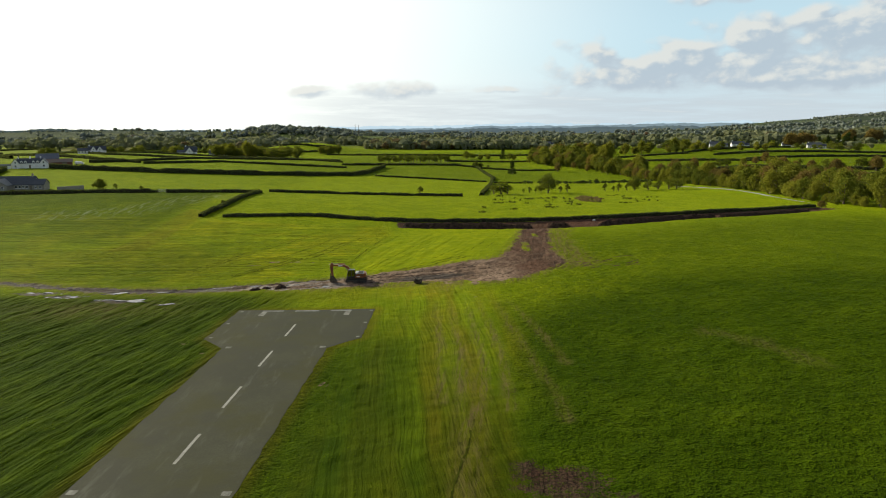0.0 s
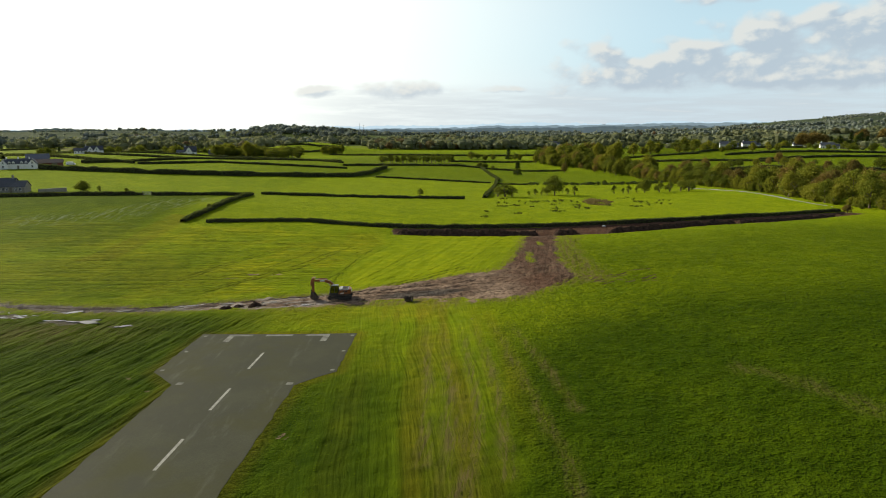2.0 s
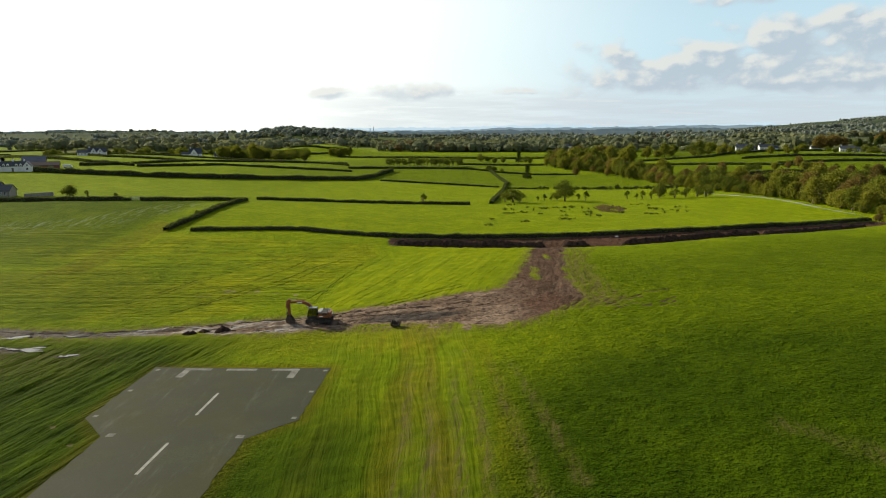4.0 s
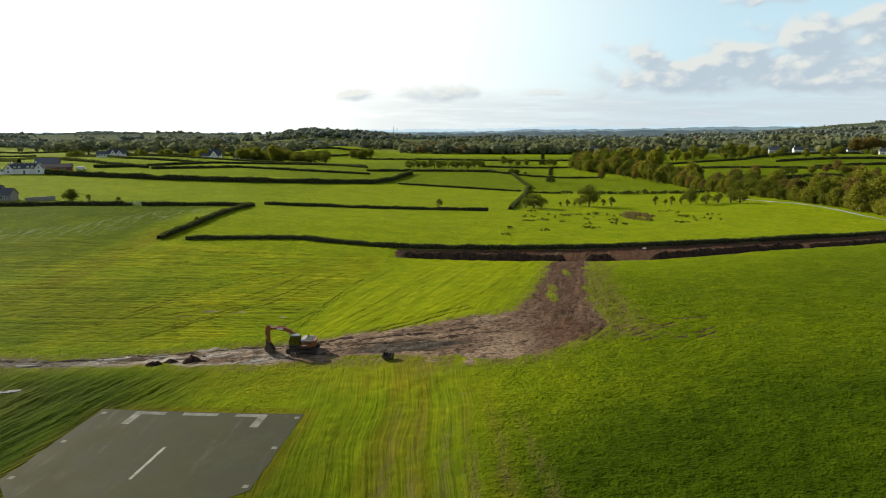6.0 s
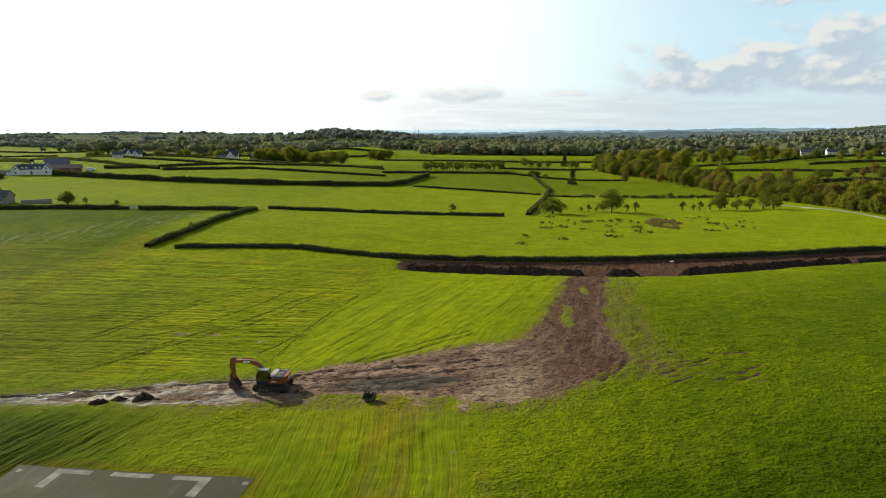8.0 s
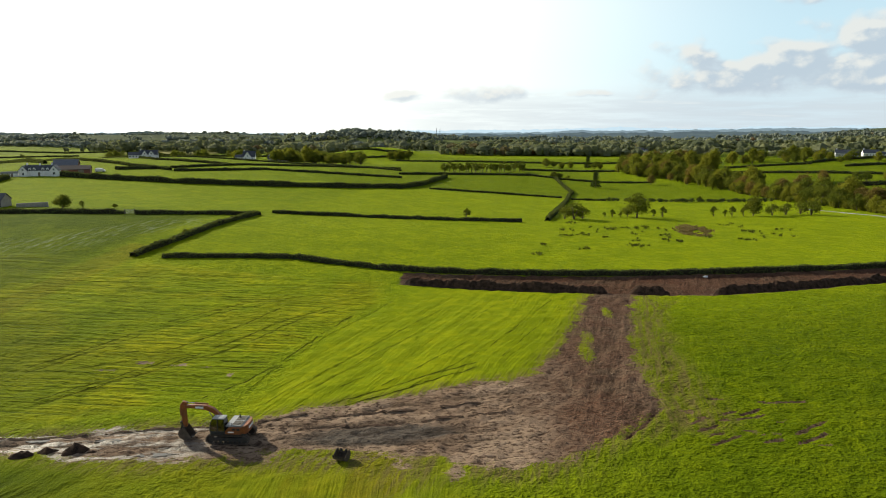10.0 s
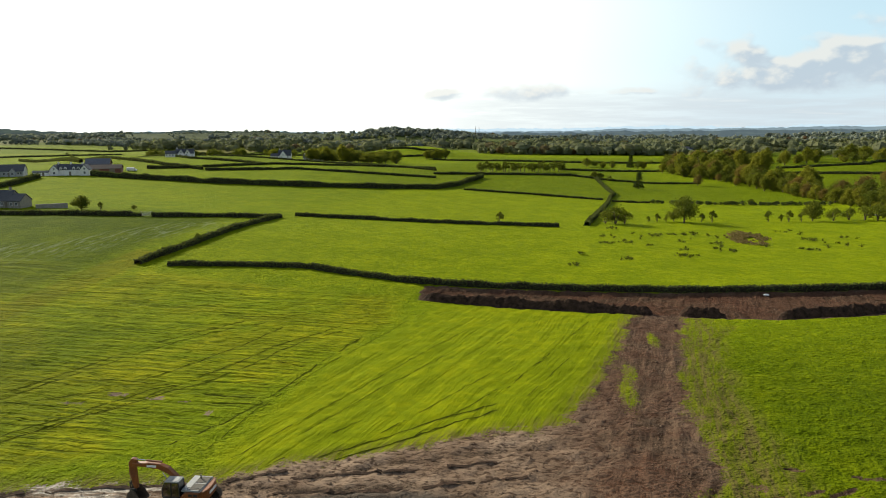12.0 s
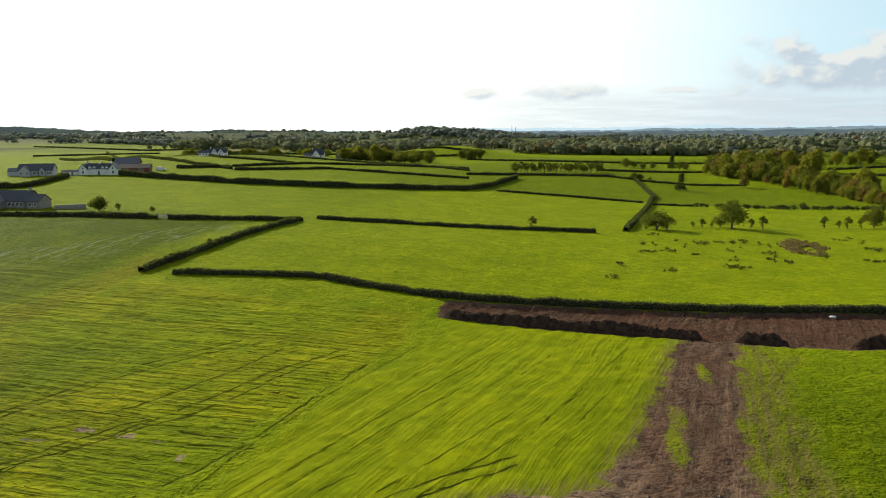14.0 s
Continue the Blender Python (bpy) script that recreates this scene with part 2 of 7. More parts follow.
    line = k.math("MULTIPLY", k.step(k.math("SINE", k.math("MULTIPLY", row, 5.2)), 0.4, 0.95), k.math("MULTIPLY", drill, k.step(k.noise(k.scaled(pos, (0.1, 1.0, 1.0)), 0.5, 3), 0.4, 0.6)))
    base = k.mix(k.math("MULTIPLY", line, 0.72), grass, (0.04, 0.055, 0.004))
    # soil: crumbs with shade painted into their gaps, wheel-drawn stripes up the neck, pale dried skin on the arm
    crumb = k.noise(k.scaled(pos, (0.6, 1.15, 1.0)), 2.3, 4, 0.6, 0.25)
    drawn = k.noise(k.scaled(turned(12, 3.0), (1.0, 0.06, 1.0)), 1.5, 4, 0.65, 0.3)
    fibre = k.noise(pos, 4.2, 4, 0.7, 0.5)
    soil = k.mix(k.step(k.noise(pos, 0.16, 4, 0.6), 0.36, 0.64), (0.142, 0.097, 0.068), (0.232, 0.168, 0.122))
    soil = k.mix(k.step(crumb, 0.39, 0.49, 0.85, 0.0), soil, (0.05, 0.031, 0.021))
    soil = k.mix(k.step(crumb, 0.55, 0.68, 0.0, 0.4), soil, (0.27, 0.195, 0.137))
    deep = k.mix(k.step(k.math("ADD", k.math("MULTIPLY", drawn, 0.6), k.math("MULTIPLY", fibre, 0.4)), 0.38, 0.6), (0.018, 0.0105, 0.007), (0.095, 0.057, 0.037))
    deep = k.mix(k.step(k.noise(pos, 0.13, 4, 0.6, 0.6), 0.44, 0.56, 0.0, 0.75), deep, k.mix(k.step(fibre, 0.35, 0.65), (0.03, 0.013, 0.009), (0.085, 0.04, 0.026)))
    raw = k.mix(k.step(fibre, 0.36, 0.62), (0.022, 0.0095, 0.006), (0.1, 0.046, 0.028))
    deep = k.mix(k.math("MULTIPLY", k.attr("raw"), 0.85), deep, raw)
    soil = k.mix(k.math("MULTIPLY", red, 0.92), soil, deep)
    soil = k.mix(k.math("MULTIPLY", k.attr("scar"), k.step(fibre, 0.4, 0.56, 0.95, 0.5)), soil, (0.018, 0.013, 0.009))
    film = k.math("MULTIPLY", k.math("MULTIPLY", k.attr("film"), 0.85), k.step(k.noise(k.scaled(turned(-12, 2.0), (0.16, 1.3, 1.0)), 0.75, 5, 0.6), 0.43, 0.53))
    # sky reflected in the wet film is also lightened into the soil colour
    soil = k.mix(k.math("MULTIPLY", film, 0.6), soil, k.mix(fibre, (0.12, 0.1, 0.08), (0.22, 0.19, 0.16)))
    soil = k.mix(k.math("MULTIPLY", wet, 0.85), soil, k.mix(k.step(k.noise(k.scaled(turned(-12, 2.0), (0.2, 1.3, 1.0)), 0.9, 6, 0.62, 0.3), 0.42, 0.58), (0.016, 0.013, 0.011), (0.062, 0.053, 0.045)))
    base = k.mix(k.math("MULTIPLY", rut, k.step(fine, 0.4, 0.6, 0.9, 0.4)), base, (0.04, 0.036, 0.012))
    thin = k.math("MULTIPLY", sparse, k.step(k.noise(k.scaled(turned(8, 3.0), (1.0, 0.1, 1.0)), 1.8, 5, 0.68), 0.42, 0.6), clamp=True)
    base = k.mix(k.math("MULTIPLY", sparse, 0.3), base, (0.105, 0.095, 0.014))
    base = k.mix(k.math("MULTIPLY", thin, 0.8), base, (0.085, 0.06, 0.028))
    # patchwork of far fields
    wooded = k.attr("wooded")
    px, py = sep.outputs[0], sep.outputs[1]
    v_cell = k.math("DIVIDE", k.math("ADD", py, k.math("MULTIPLY", k.math("SINE", k.math("ADD", k.math("DIVIDE", px, 310.0), 1.0)), 50.0)), CELL_Y)
    u_cell = k.math("DIVIDE", k.math("ADD", px, k.math("MULTIPLY", k.math("SINE", k.math("DIVIDE", py, 230.0)), 60.0)), CELL_X)
    u_cell = k.math("ADD", u_cell, k.math("MULTIPLY", k.math("FLOOR", v_cell), 0.37))
    cell = k.n("ShaderNodeCombineXYZ")
    k.link(k.math("FLOOR", u_cell), cell.inputs[0]), k.link(k.math("FLOOR", v_cell), cell.inputs[1])
    white = k.t.nodes.new("ShaderNodeTexWhiteNoise")
    white.noise_dimensions = "2D"
    k.link(cell.outputs[0], white.inputs["Vector"])
    pick = white.outputs["Value"]
    field = k.mix(k.step(pick, 0.15, 0.35), (0.05, 0.066, 0.02), (0.115, 0.155, 0.012))
    field = k.mix(k.step(pick, 0.5, 0.6), field, (0.15, 0.19, 0.012))
    field = k.mix(k.step(pick, 0.82, 0.86), field, (0.17, 0.16, 0.06))
    field = k.mix(k.step(k.noise(pos, 0.02, 4), 0.35, 0.65, 0.0, 0.4), field, (0.08, 0.1, 0.02))
    # haze put into the field colour: duller and greyer with distance
    field = k.mix(k.math("MULTIPLY", k.attr("far_haze"), 0.94), field, k.mix(pick, (0.038, 0.05, 0.034), (0.066, 0.08, 0.044)))
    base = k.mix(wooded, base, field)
    ragged = k.math("ADD", k.math("MULTIPLY", k.math("SUBTRACT", k.noise(pos, 0.9, 5, 0.65), 0.5), 0.9), k.math("MULTIPLY", k.math("SUBTRACT", k.noise(pos, 4.5, 4, 0.7), 0.5), 1.3))
    edge = k.step(k.math("ADD", mud, ragged), 0.36, 0.64)
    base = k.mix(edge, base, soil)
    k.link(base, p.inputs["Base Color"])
    # fine blades catch the low light at a shallow angle
    p.inputs["Sheen Roughness"].default_value = 0.4
    p.inputs["Sheen Tint"].default_value = (0.46, 0.62, 0.02, 1)
    sheen_share = k.math("MULTIPLY", k.math("SUBTRACT", 1.0, k.math("MULTIPLY", tint, 0.6)), k.math("SUBTRACT", 1.0, wooded))
    k.link(k.math("MULTIPLY", k.math("MULTIPLY", k.math("SUBTRACT", 1.0, edge), sheen_share), SHEEN), p.inputs["Sheen Weight"])
    soaked = k.math("MULTIPLY", film, edge)
    k.link(k.math("SUBTRACT", k.math("SUBTRACT", 0.92, k.math("MULTIPLY", soaked, 0.48)), k.math("MULTIPLY", k.math("MULTIPLY", wet, edge), k.step(crumb, 0.35, 0.6, 0.3, 0.1))), p.inputs["Roughness"])
    k.link(k.math("ADD", k.math("ADD", 0.014, k.math("MULTIPLY", soaked, 0.34)), k.math("MULTIPLY", k.math("MULTIPLY", wet, edge), 0.03)), p.inputs["Specular IOR Level"])
    n1 = k.bump(k.math("ADD", h, k.math("MULTIPLY", fine, 0.1)), 1.0, 0.82)
    dug = k.math("ADD", k.math("ADD", crumb, k.math("MULTIPLY", fibre, 0.35)), k.math("MULTIPLY", k.math("MULTIPLY", red, drawn), 0.8))
    n2 = k.bump(dug, 1.0, 0.4)
    both = k.t.nodes.new("ShaderNodeMix")
    both.data_type = "VECTOR"
    k.put(both.inputs[0], edge), k.put(both.inputs[4], n1), k.put(both.inputs[5], n2)
    k.link(both.outputs[1], p.inputs["Normal"])
    return m


M = {
    "ground": ground_material(),
    "oak": leaf_material("oak_leaves", (0.048, 0.072, 0.012), (0.12, 0.138, 0.02), (0.17, 0.17, 0.026), 0.36),
    "ash": leaf_material("ash_leaves", (0.09, 0.12, 0.016), (0.2, 0.2, 0.024), (0.27, 0.235, 0.03), 0.4),
    "russet": leaf_material("autumn_leaves", (0.12, 0.082, 0.03), (0.21, 0.135, 0.04), (0.17, 0.13, 0.036), 0.36),
    "dark": leaf_material("evergreen_needles", (0.025, 0.045, 0.012), (0.035, 0.055, 0.014), (0.045, 0.065, 0.014), 0.15),
    "hedge": leaf_material("hedge_leaves", (0.06, 0.078, 0.028), (0.074, 0.094, 0.034), (0.09, 0.1, 0.04), 0.24),
    # distance haze is painted into these two leaf colours: lifted and greyed
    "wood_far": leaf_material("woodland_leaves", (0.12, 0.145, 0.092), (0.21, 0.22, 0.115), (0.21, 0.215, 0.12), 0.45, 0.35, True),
    "wood_hazed": leaf_material("hazed_woodland_leaves", (0.17, 0.2, 0.185), (0.22, 0.245, 0.2), (0.24, 0.26, 0.215), 0.42, 0.25, True),
    # the stream's sky reflection is put into its pale base colour
    "stream": varied("shallow_stream", (0.07, 0.075, 0.08), (0.2, 0.21, 0.22), 0.9, 0.4, spec=0.4, bump=0.05, fine=4.0),
    "twigs": varied("bare_twigs", (0.04, 0.036, 0.022), (0.032, 0.032, 0.017), 1.2, 0.95, spec=0.0),
    "bark": varied("bark", (0.07, 0.05, 0.035), (0.13, 0.1, 0.075), 2.0, 0.9, bump=0.05),
    "soil": varied("turned_soil", (0.016, 0.011, 0.008), (0.062, 0.038, 0.027), 1.4, 0.95, bump=0.3, fine=5.0, spec=0.05),
    "clod": varied("loose_clods", (0.07, 0.046, 0.032), (0.17, 0.122, 0.088), 0.35, 0.95, spec=0.05, fine=12.0),
    "drill_soil": varied("thin_drilled_rows", (0.022, 0.028, 0.004), (0.045, 0.052, 0.006), 0.8, 0.95, spec=0.0),
    "tarmac": None,
    "faded_line": varied("faded_white_paint", (0.15, 0.148, 0.128), (0.07, 0.069, 0.056), 1.1, 0.85),
    "white_line": varied("worn_white_paint", (0.25, 0.245, 0.215), (0.14, 0.138, 0.118), 1.4, 0.8),
    "orange": varied("orange_machine_paint", (0.23, 0.064, 0.01), (0.13, 0.042, 0.012), 1.3, 0.5, spec=0.45, fine=5),
    "steel_dark": varied("dirty_dark_steel", (0.025, 0.024, 0.022), (0.06, 0.05, 0.042), 2.5, 0.7, 0.3, bump=0.02),
    "muddy": varied("mud_caked_steel", (0.05, 0.038, 0.028), (0.1, 0.075, 0.055), 3.0, 0.9, bump=0.05),
    "grey_paint": varied("pale_grey_panel", (0.27, 0.275, 0.28), (0.2, 0.205, 0.21), 1.5, 0.45, spec=0.5),
    "chrome": varied("polished_rod", (0.6, 0.6, 0.6), (0.5, 0.5, 0.5), 3.0, 0.2, 1.0),
    "cab_glass": None,
    "black": varied("black_trim", (0.015, 0.015, 0.015), (0.03, 0.03, 0.03), 2.0, 0.6),
    "render_white": varied("white_render", (0.78, 0.77, 0.74), (0.66, 0.65, 0.62), 0.6, 0.85),
    "render_grey": varied("grey_render", (0.42, 0.43, 0.45), (0.34, 0.35, 0.37), 0.6, 0.85),
    "stone": varied("field_stone", (0.2, 0.18, 0.15), (0.32, 0.29, 0.25), 2.2, 0.9, bump=0.05),
    "slate": varied("slate_roof", (0.036, 0.041, 0.054), (0.06, 0.066, 0.082), 1.1, 0.6, spec=0.2, bump=0.03),
    "slate_pale": varied("pale_slate_roof", (0.09, 0.095, 0.1), (0.14, 0.145, 0.15), 1.1, 0.6, spec=0.2),
    "shed_red": varied("red_brown_cladding", (0.17, 0.06, 0.045), (0.11, 0.045, 0.035), 1.2, 0.7),
    "shed_roof": varied("blue_grey_sheeting", (0.06, 0.07, 0.095), (0.09, 0.1, 0.125), 0.8, 0.6, spec=0.2),
    "rust_roof": varied("rusty_sheeting", (0.055, 0.042, 0.042), (0.08, 0.055, 0.05), 0.9, 0.7, spec=0.15),
    "pane": varied("window_glass", (0.02, 0.024, 0.03), (0.035, 0.04, 0.045), 1.0, 0.1, 0.0, 0.8),
    "frame_white": varied("white_window_frame", (0.75, 0.75, 0.74), (0.66, 0.66, 0.65), 3.0, 0.5),
    "timber": varied("weathered_timber", (0.2, 0.17, 0.13), (0.13, 0.11, 0.085), 4.0, 0.85),
    "rush": leaf_material("rush_blades", (0.055, 0.072, 0.016), (0.08, 0.088, 0.022), (0.11, 0.1, 0.034), 0.25),
    "bracken": leaf_material("dead_bracken", (0.15, 0.1, 0.05), (0.19, 0.13, 0.065), (0.11, 0.09, 0.04), 0.3),
    "van": varied("white_vehicle_paint", (0.75, 0.75, 0.75), (0.68, 0.68, 0.68), 1.0, 0.35, spec=0.5),
}


def tarmac_material():
    m, k, p, pos = material("worn_tarmac", 0.8, 0, 0.05)
    fine, blot = k.noise(pos, 6.0, 5, 0.7), k.noise(pos, 0.22, 4, 0.6)
    col = k.mix(k.step(blot, 0.35, 0.68), (0.038, 0.039, 0.024), (0.056, 0.057, 0.036))
    col = k.mix(k.step(fine, 0.35, 0.65, 0.0, 0.4), col, (0.028, 0.029, 0.022))
    pale = k.step(k.noise(k.scaled(pos, (1.0, 0.2, 1.0)), 0.5, 6, 0.68, 0.1), 0.54, 0.72, 0.0, 0.5)
    col = k.mix(pale, col, (0.095, 0.094, 0.076))
    col = k.mix(k.step(k.noise(pos, 0.12, 5, 0.62), 0.45, 0.68, 0.0, 0.55), col, (0.045, 0.044, 0.014))
    k.link(col, p.inputs["Base Color"])
    k.link(k.step(blot, 0.3, 0.7, 0.68, 0.88), p.inputs["Roughness"])
    k.link(k.bump(fine, 0.3, 0.03), p.inputs["Normal"])
    return m


def water_material():
    m, k, p, pos = material("muddy_water", 0.06, 0, 0.6)
    k.link(k.mix(k.noise(pos, 0.8, 3), (0.06, 0.05, 0.04), (0.1, 0.09, 0.075)), p.inputs["Base Color"])
    k.link(k.bump(k.noise(pos, 3.0, 2), 0.08, 0.02), p.inputs["Normal"])
    return m


def blade_material():
    """Grass tufts: thin blades that let the low sun through, coloured like the sward they stand in."""
    m, k, p, pos = material("grass_blades", 0.8, 0, 0.0)
    g = k.n("ShaderNodeNewGeometry").outputs["Random Per Island"]
    col = k.mix(g, (0.095, 0.135, 0.003), (0.16, 0.19, 0.004))
    col = k.mix(k.math("MULTIPLY", k.attr("dry"), 0.8), col, (0.16, 0.14, 0.01))
    # tufts carry the same painted dimming as the sward below
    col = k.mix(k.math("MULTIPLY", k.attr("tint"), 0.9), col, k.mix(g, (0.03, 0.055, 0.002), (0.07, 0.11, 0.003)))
    k.link(col, p.inputs["Base Color"])
    tr = k.n("ShaderNodeBsdfTranslucent")
    k.link(col, tr.inputs["Color"])
    mx = k.n("ShaderNodeMixShader")
    mx.inputs[0].default_value = 0.55
    k.link(p.outputs[0], mx.inputs[1])
    k.link(tr.outputs[0], mx.inputs[2])
    k.link(mx.outputs[0], [n for n in k.t.nodes if n.type == "OUTPUT_MATERIAL"][0].inputs[0])
    return m


M["blades"] = blade_material()
def clear_glass():
    """Thin, slightly tinted glass: lets most light through and mirrors a little."""
    m, k, p, pos = material("clear_glass", 0.05, 0, 0.5)
    see, mirror, mx = k.n("ShaderNodeBsdfTransparent"), k.n("ShaderNodeBsdfGlossy"), k.n("ShaderNodeMixShader")
    see.inputs["Color"].default_value = (0.05, 0.055, 0.055, 1)
    mirror.inputs["Roughness"].default_value = 0.05
    k.link(k.step(k.noise(pos, 1.5, 3), 0.3, 0.7, 0.1, 0.2), mx.inputs[0])
    k.link(see.outputs[0], mx.inputs[1]), k.link(mirror.outputs[0], mx.inputs[2])
    k.link(mx.outputs[0], [n for n in k.t.nodes if n.type == "OUTPUT_MATERIAL"][0].inputs[0])
    return m


M["cab_glass"] = clear_glass()
M["tarmac"], M["water"] = tarmac_material(), water_material()

# ---- shape helpers ----
rng = np.random.default_rng(7)


def mesh_of(name, verts, faces, mat=None, smooth=False):
    """A mesh from an (n, 3) array and an (m, 3 or 4) array of corners."""
    verts, faces = np.asarray(verts, np.float32), np.asarray(faces, np.int32)
    me = bpy.data.meshes.new(name)
    count, size = faces.shape
    me.vertices.add(len(verts))
    me.vertices.foreach_set("co", verts.ravel())
    me.loops.add(count * size)
    me.loops.foreach_set("vertex_index", faces.ravel())
    me.polygons.add(count)
    me.polygons.foreach_set("loop_start", np.arange(0, count * size, size, dtype=np.int32))
    me.polygons.foreach_set("loop_total", np.full(count, size, np.int32))
    me.polygons.foreach_set("use_smooth", np.full(count, smooth))
    me.update(calc_edges=True)
    if mat:
        me.materials.append(mat)
    return me


def part(name, bm, mat, parent, label="", smooth=False):
    """Links a bmesh, or a ready mesh, as one object under a thing or a part."""
    if isinstance(bm, bmesh.types.BMesh):
        me = bpy.data.meshes.new(name)
        bm.to_mesh(me)
        bm.free()
        me.materials.append(mat)
        if smooth:
            me.polygons.foreach_set("use_smooth", [True] * len(me.polygons))
    else:
        me = bm
    ob = new(name, me)
    ob.parent = parent
    return tagged(ob, label)


def thing(name, m, label, category, group="", kind=""):
    ob = new(name)
    ob.matrix_basis = m
    return tagged(ob, label, category, group, kind)


def box(bm, x0, x1, y0, y1, z0, z1, bevel=0.0):
    """A bevelled box added to a bmesh."""
    got = bmesh.ops.create_cube(bm, size=1)
    bmesh.ops.transform(bm, matrix=Matrix.Translation(((x0 + x1) / 2, (y0 + y1) / 2, (z0 + z1) / 2)) @ Matrix.Diagonal((x1 - x0, y1 - y0, z1 - z0, 1)), verts=got["verts"])
    if bevel:
        edges = list({e for v in got["verts"] for e in v.link_edges})
        bmesh.ops.bevel(bm, geom=edges, offset=bevel, segments=2, affect="EDGES")
    return bm


def prism(bm, outline, y0, y1, bevel=0.0):
    """An outline in x and z, given depth along y."""
    a = [bm.verts.new((x, y0, z)) for x, z in outline]
    b = [bm.verts.new((x, y1, z)) for x, z in outline]
    n = len(outline)
    made = [bm.faces.new(a), bm.faces.new(b[::-1])] + [bm.faces.new((a[i], b[i], b[(i + 1) % n], a[(i + 1) % n])) for i in range(n)]
    bmesh.ops.recalc_face_normals(bm, faces=made)
    if bevel:
        bmesh.ops.bevel(bm, geom=list({e for f in made for e in f.edges}), offset=bevel, segments=1, affect="EDGES")
    return bm


def rod(bm, a, b, r0, r1=None, sides=10):
    """A round bar from a to b."""
    a, b = Vector(a), Vector(b)
    got = bmesh.ops.create_cone(bm, cap_ends=True, segments=sides, radius1=r0, radius2=r0 if r1 is None else r1, depth=(b - a).length)
    turn = (b - a).to_track_quat("Z", "Y").to_matrix().to_4x4()
    bmesh.ops.transform(bm, matrix=Matrix.Translation((a + b) / 2) @ turn, verts=got["verts"])
    return bm


def lattice(ix, iy, seed):
    v = np.sin(ix * 127.1 + iy * 311.7 + seed * 74.7) * 43758.5453
    return v - np.floor(v)


def vnoise(x, y, seed=0):
    """Smooth value noise of arrays, 0 to 1."""
    ix, iy = np.floor(x), np.floor(y)
    fx, fy = x - ix, y - iy
    fx, fy = fx * fx * (3 - 2 * fx), fy * fy * (3 - 2 * fy)
    a = lattice(ix, iy, seed) * (1 - fx) + lattice(ix + 1, iy, seed) * fx
    b = lattice(ix, iy + 1, seed) * (1 - fx) + lattice(ix + 1, iy + 1, seed) * fx
    return a * (1 - fy) + b * fy


def fbm(x, y, seed=0, octaves=4):
    total, amp, norm = 0.0, 1.0, 0.0
    for o in range(octaves):
        total = total + amp * vnoise(x * 2**o, y * 2**o, seed + o)
        norm, amp = norm + amp, amp * 0.55
    return total / norm


def smooth(v, lo, hi):
    t = np.clip((v - lo) / (hi - lo), 0, 1)
    return t * t * (3 - 2 * t)


def inside(x, y, outline):
    """Signed distance to an outline: positive inside."""
    best, odd = np.full(x.shape, 1e9), np.zeros(x.shape, bool)
    for (ax, ay), (bx, by) in zip(outline, outline[1:] + outline[:1]):
        dx, dy = bx - ax, by - ay
        t = np.clip(((x - ax) * dx + (y - ay) * dy) / (dx * dx + dy * dy), 0, 1)
        best = np.minimum(best, np.hypot(x - ax - t * dx, y - ay - t * dy))
        if ay != by:
            odd ^= ((ay > y) != (by > y)) & (x < (bx - ax) * (y - ay) / (by - ay) + ax)
    return np.where(odd, best, -best)


def off_line(x, y, line):
    """Distance to a line of points."""
    best = np.full(x.shape, 1e9)
    for (ax, ay), (bx, by) in zip(line, line[1:]):
        dx, dy = bx - ax, by - ay
        t = np.clip(((x - ax) * dx + (y - ay) * dy) / (dx * dx + dy * dy), 0, 1)
        best = np.minimum(best, np.hypot(x - ax - t * dx, y - ay - t * dy))
    return best

# ---- the lie of the land ----
NEAR_X, NEAR_Y, NEAR_R = (-90, -45, 0, 45, 95), (30, 75, 120, 165, 210), 45
NEAR_H = [[-0.8, -0.7, 0.5, -1.2, 1.6],
          [0.2, -0.6, 0.2, -0.1, 1.7],
          [0.6, 0.1, -0.9, -0.6, 3.7],
          [-3.2, -1.4, 0.9, -1.6, 1.2],
          [3.7, 1.2, 0.6, -0.5, -0.3]]
FAR_X, FAR_Y, FAR_R = (-260, -130, 0, 120, 260), (290, 390, 520, 660), 110
FAR_H = [[1.1, 3.1, -0.1, 0.8, 1.5],
         [6.2, -0.1, -2.1, -1.8, -0.9],
         [3.7, 2.7, 3.7, -6.7, 3.7],
         [10.9, -9.2, 11.8, -9.0, 9.9]]
HILLS = [(-138, 890, 46, 40, 13), (-700, 1900, 500, 300, 12), (-1500, 1500, 600, 500, 10), (2050, 2400, 640, 900, 128), (700, 3300, 700, 500, 16), (430, 720, 110, 90, 8), (-275, 1480, 95, 90, 20)]


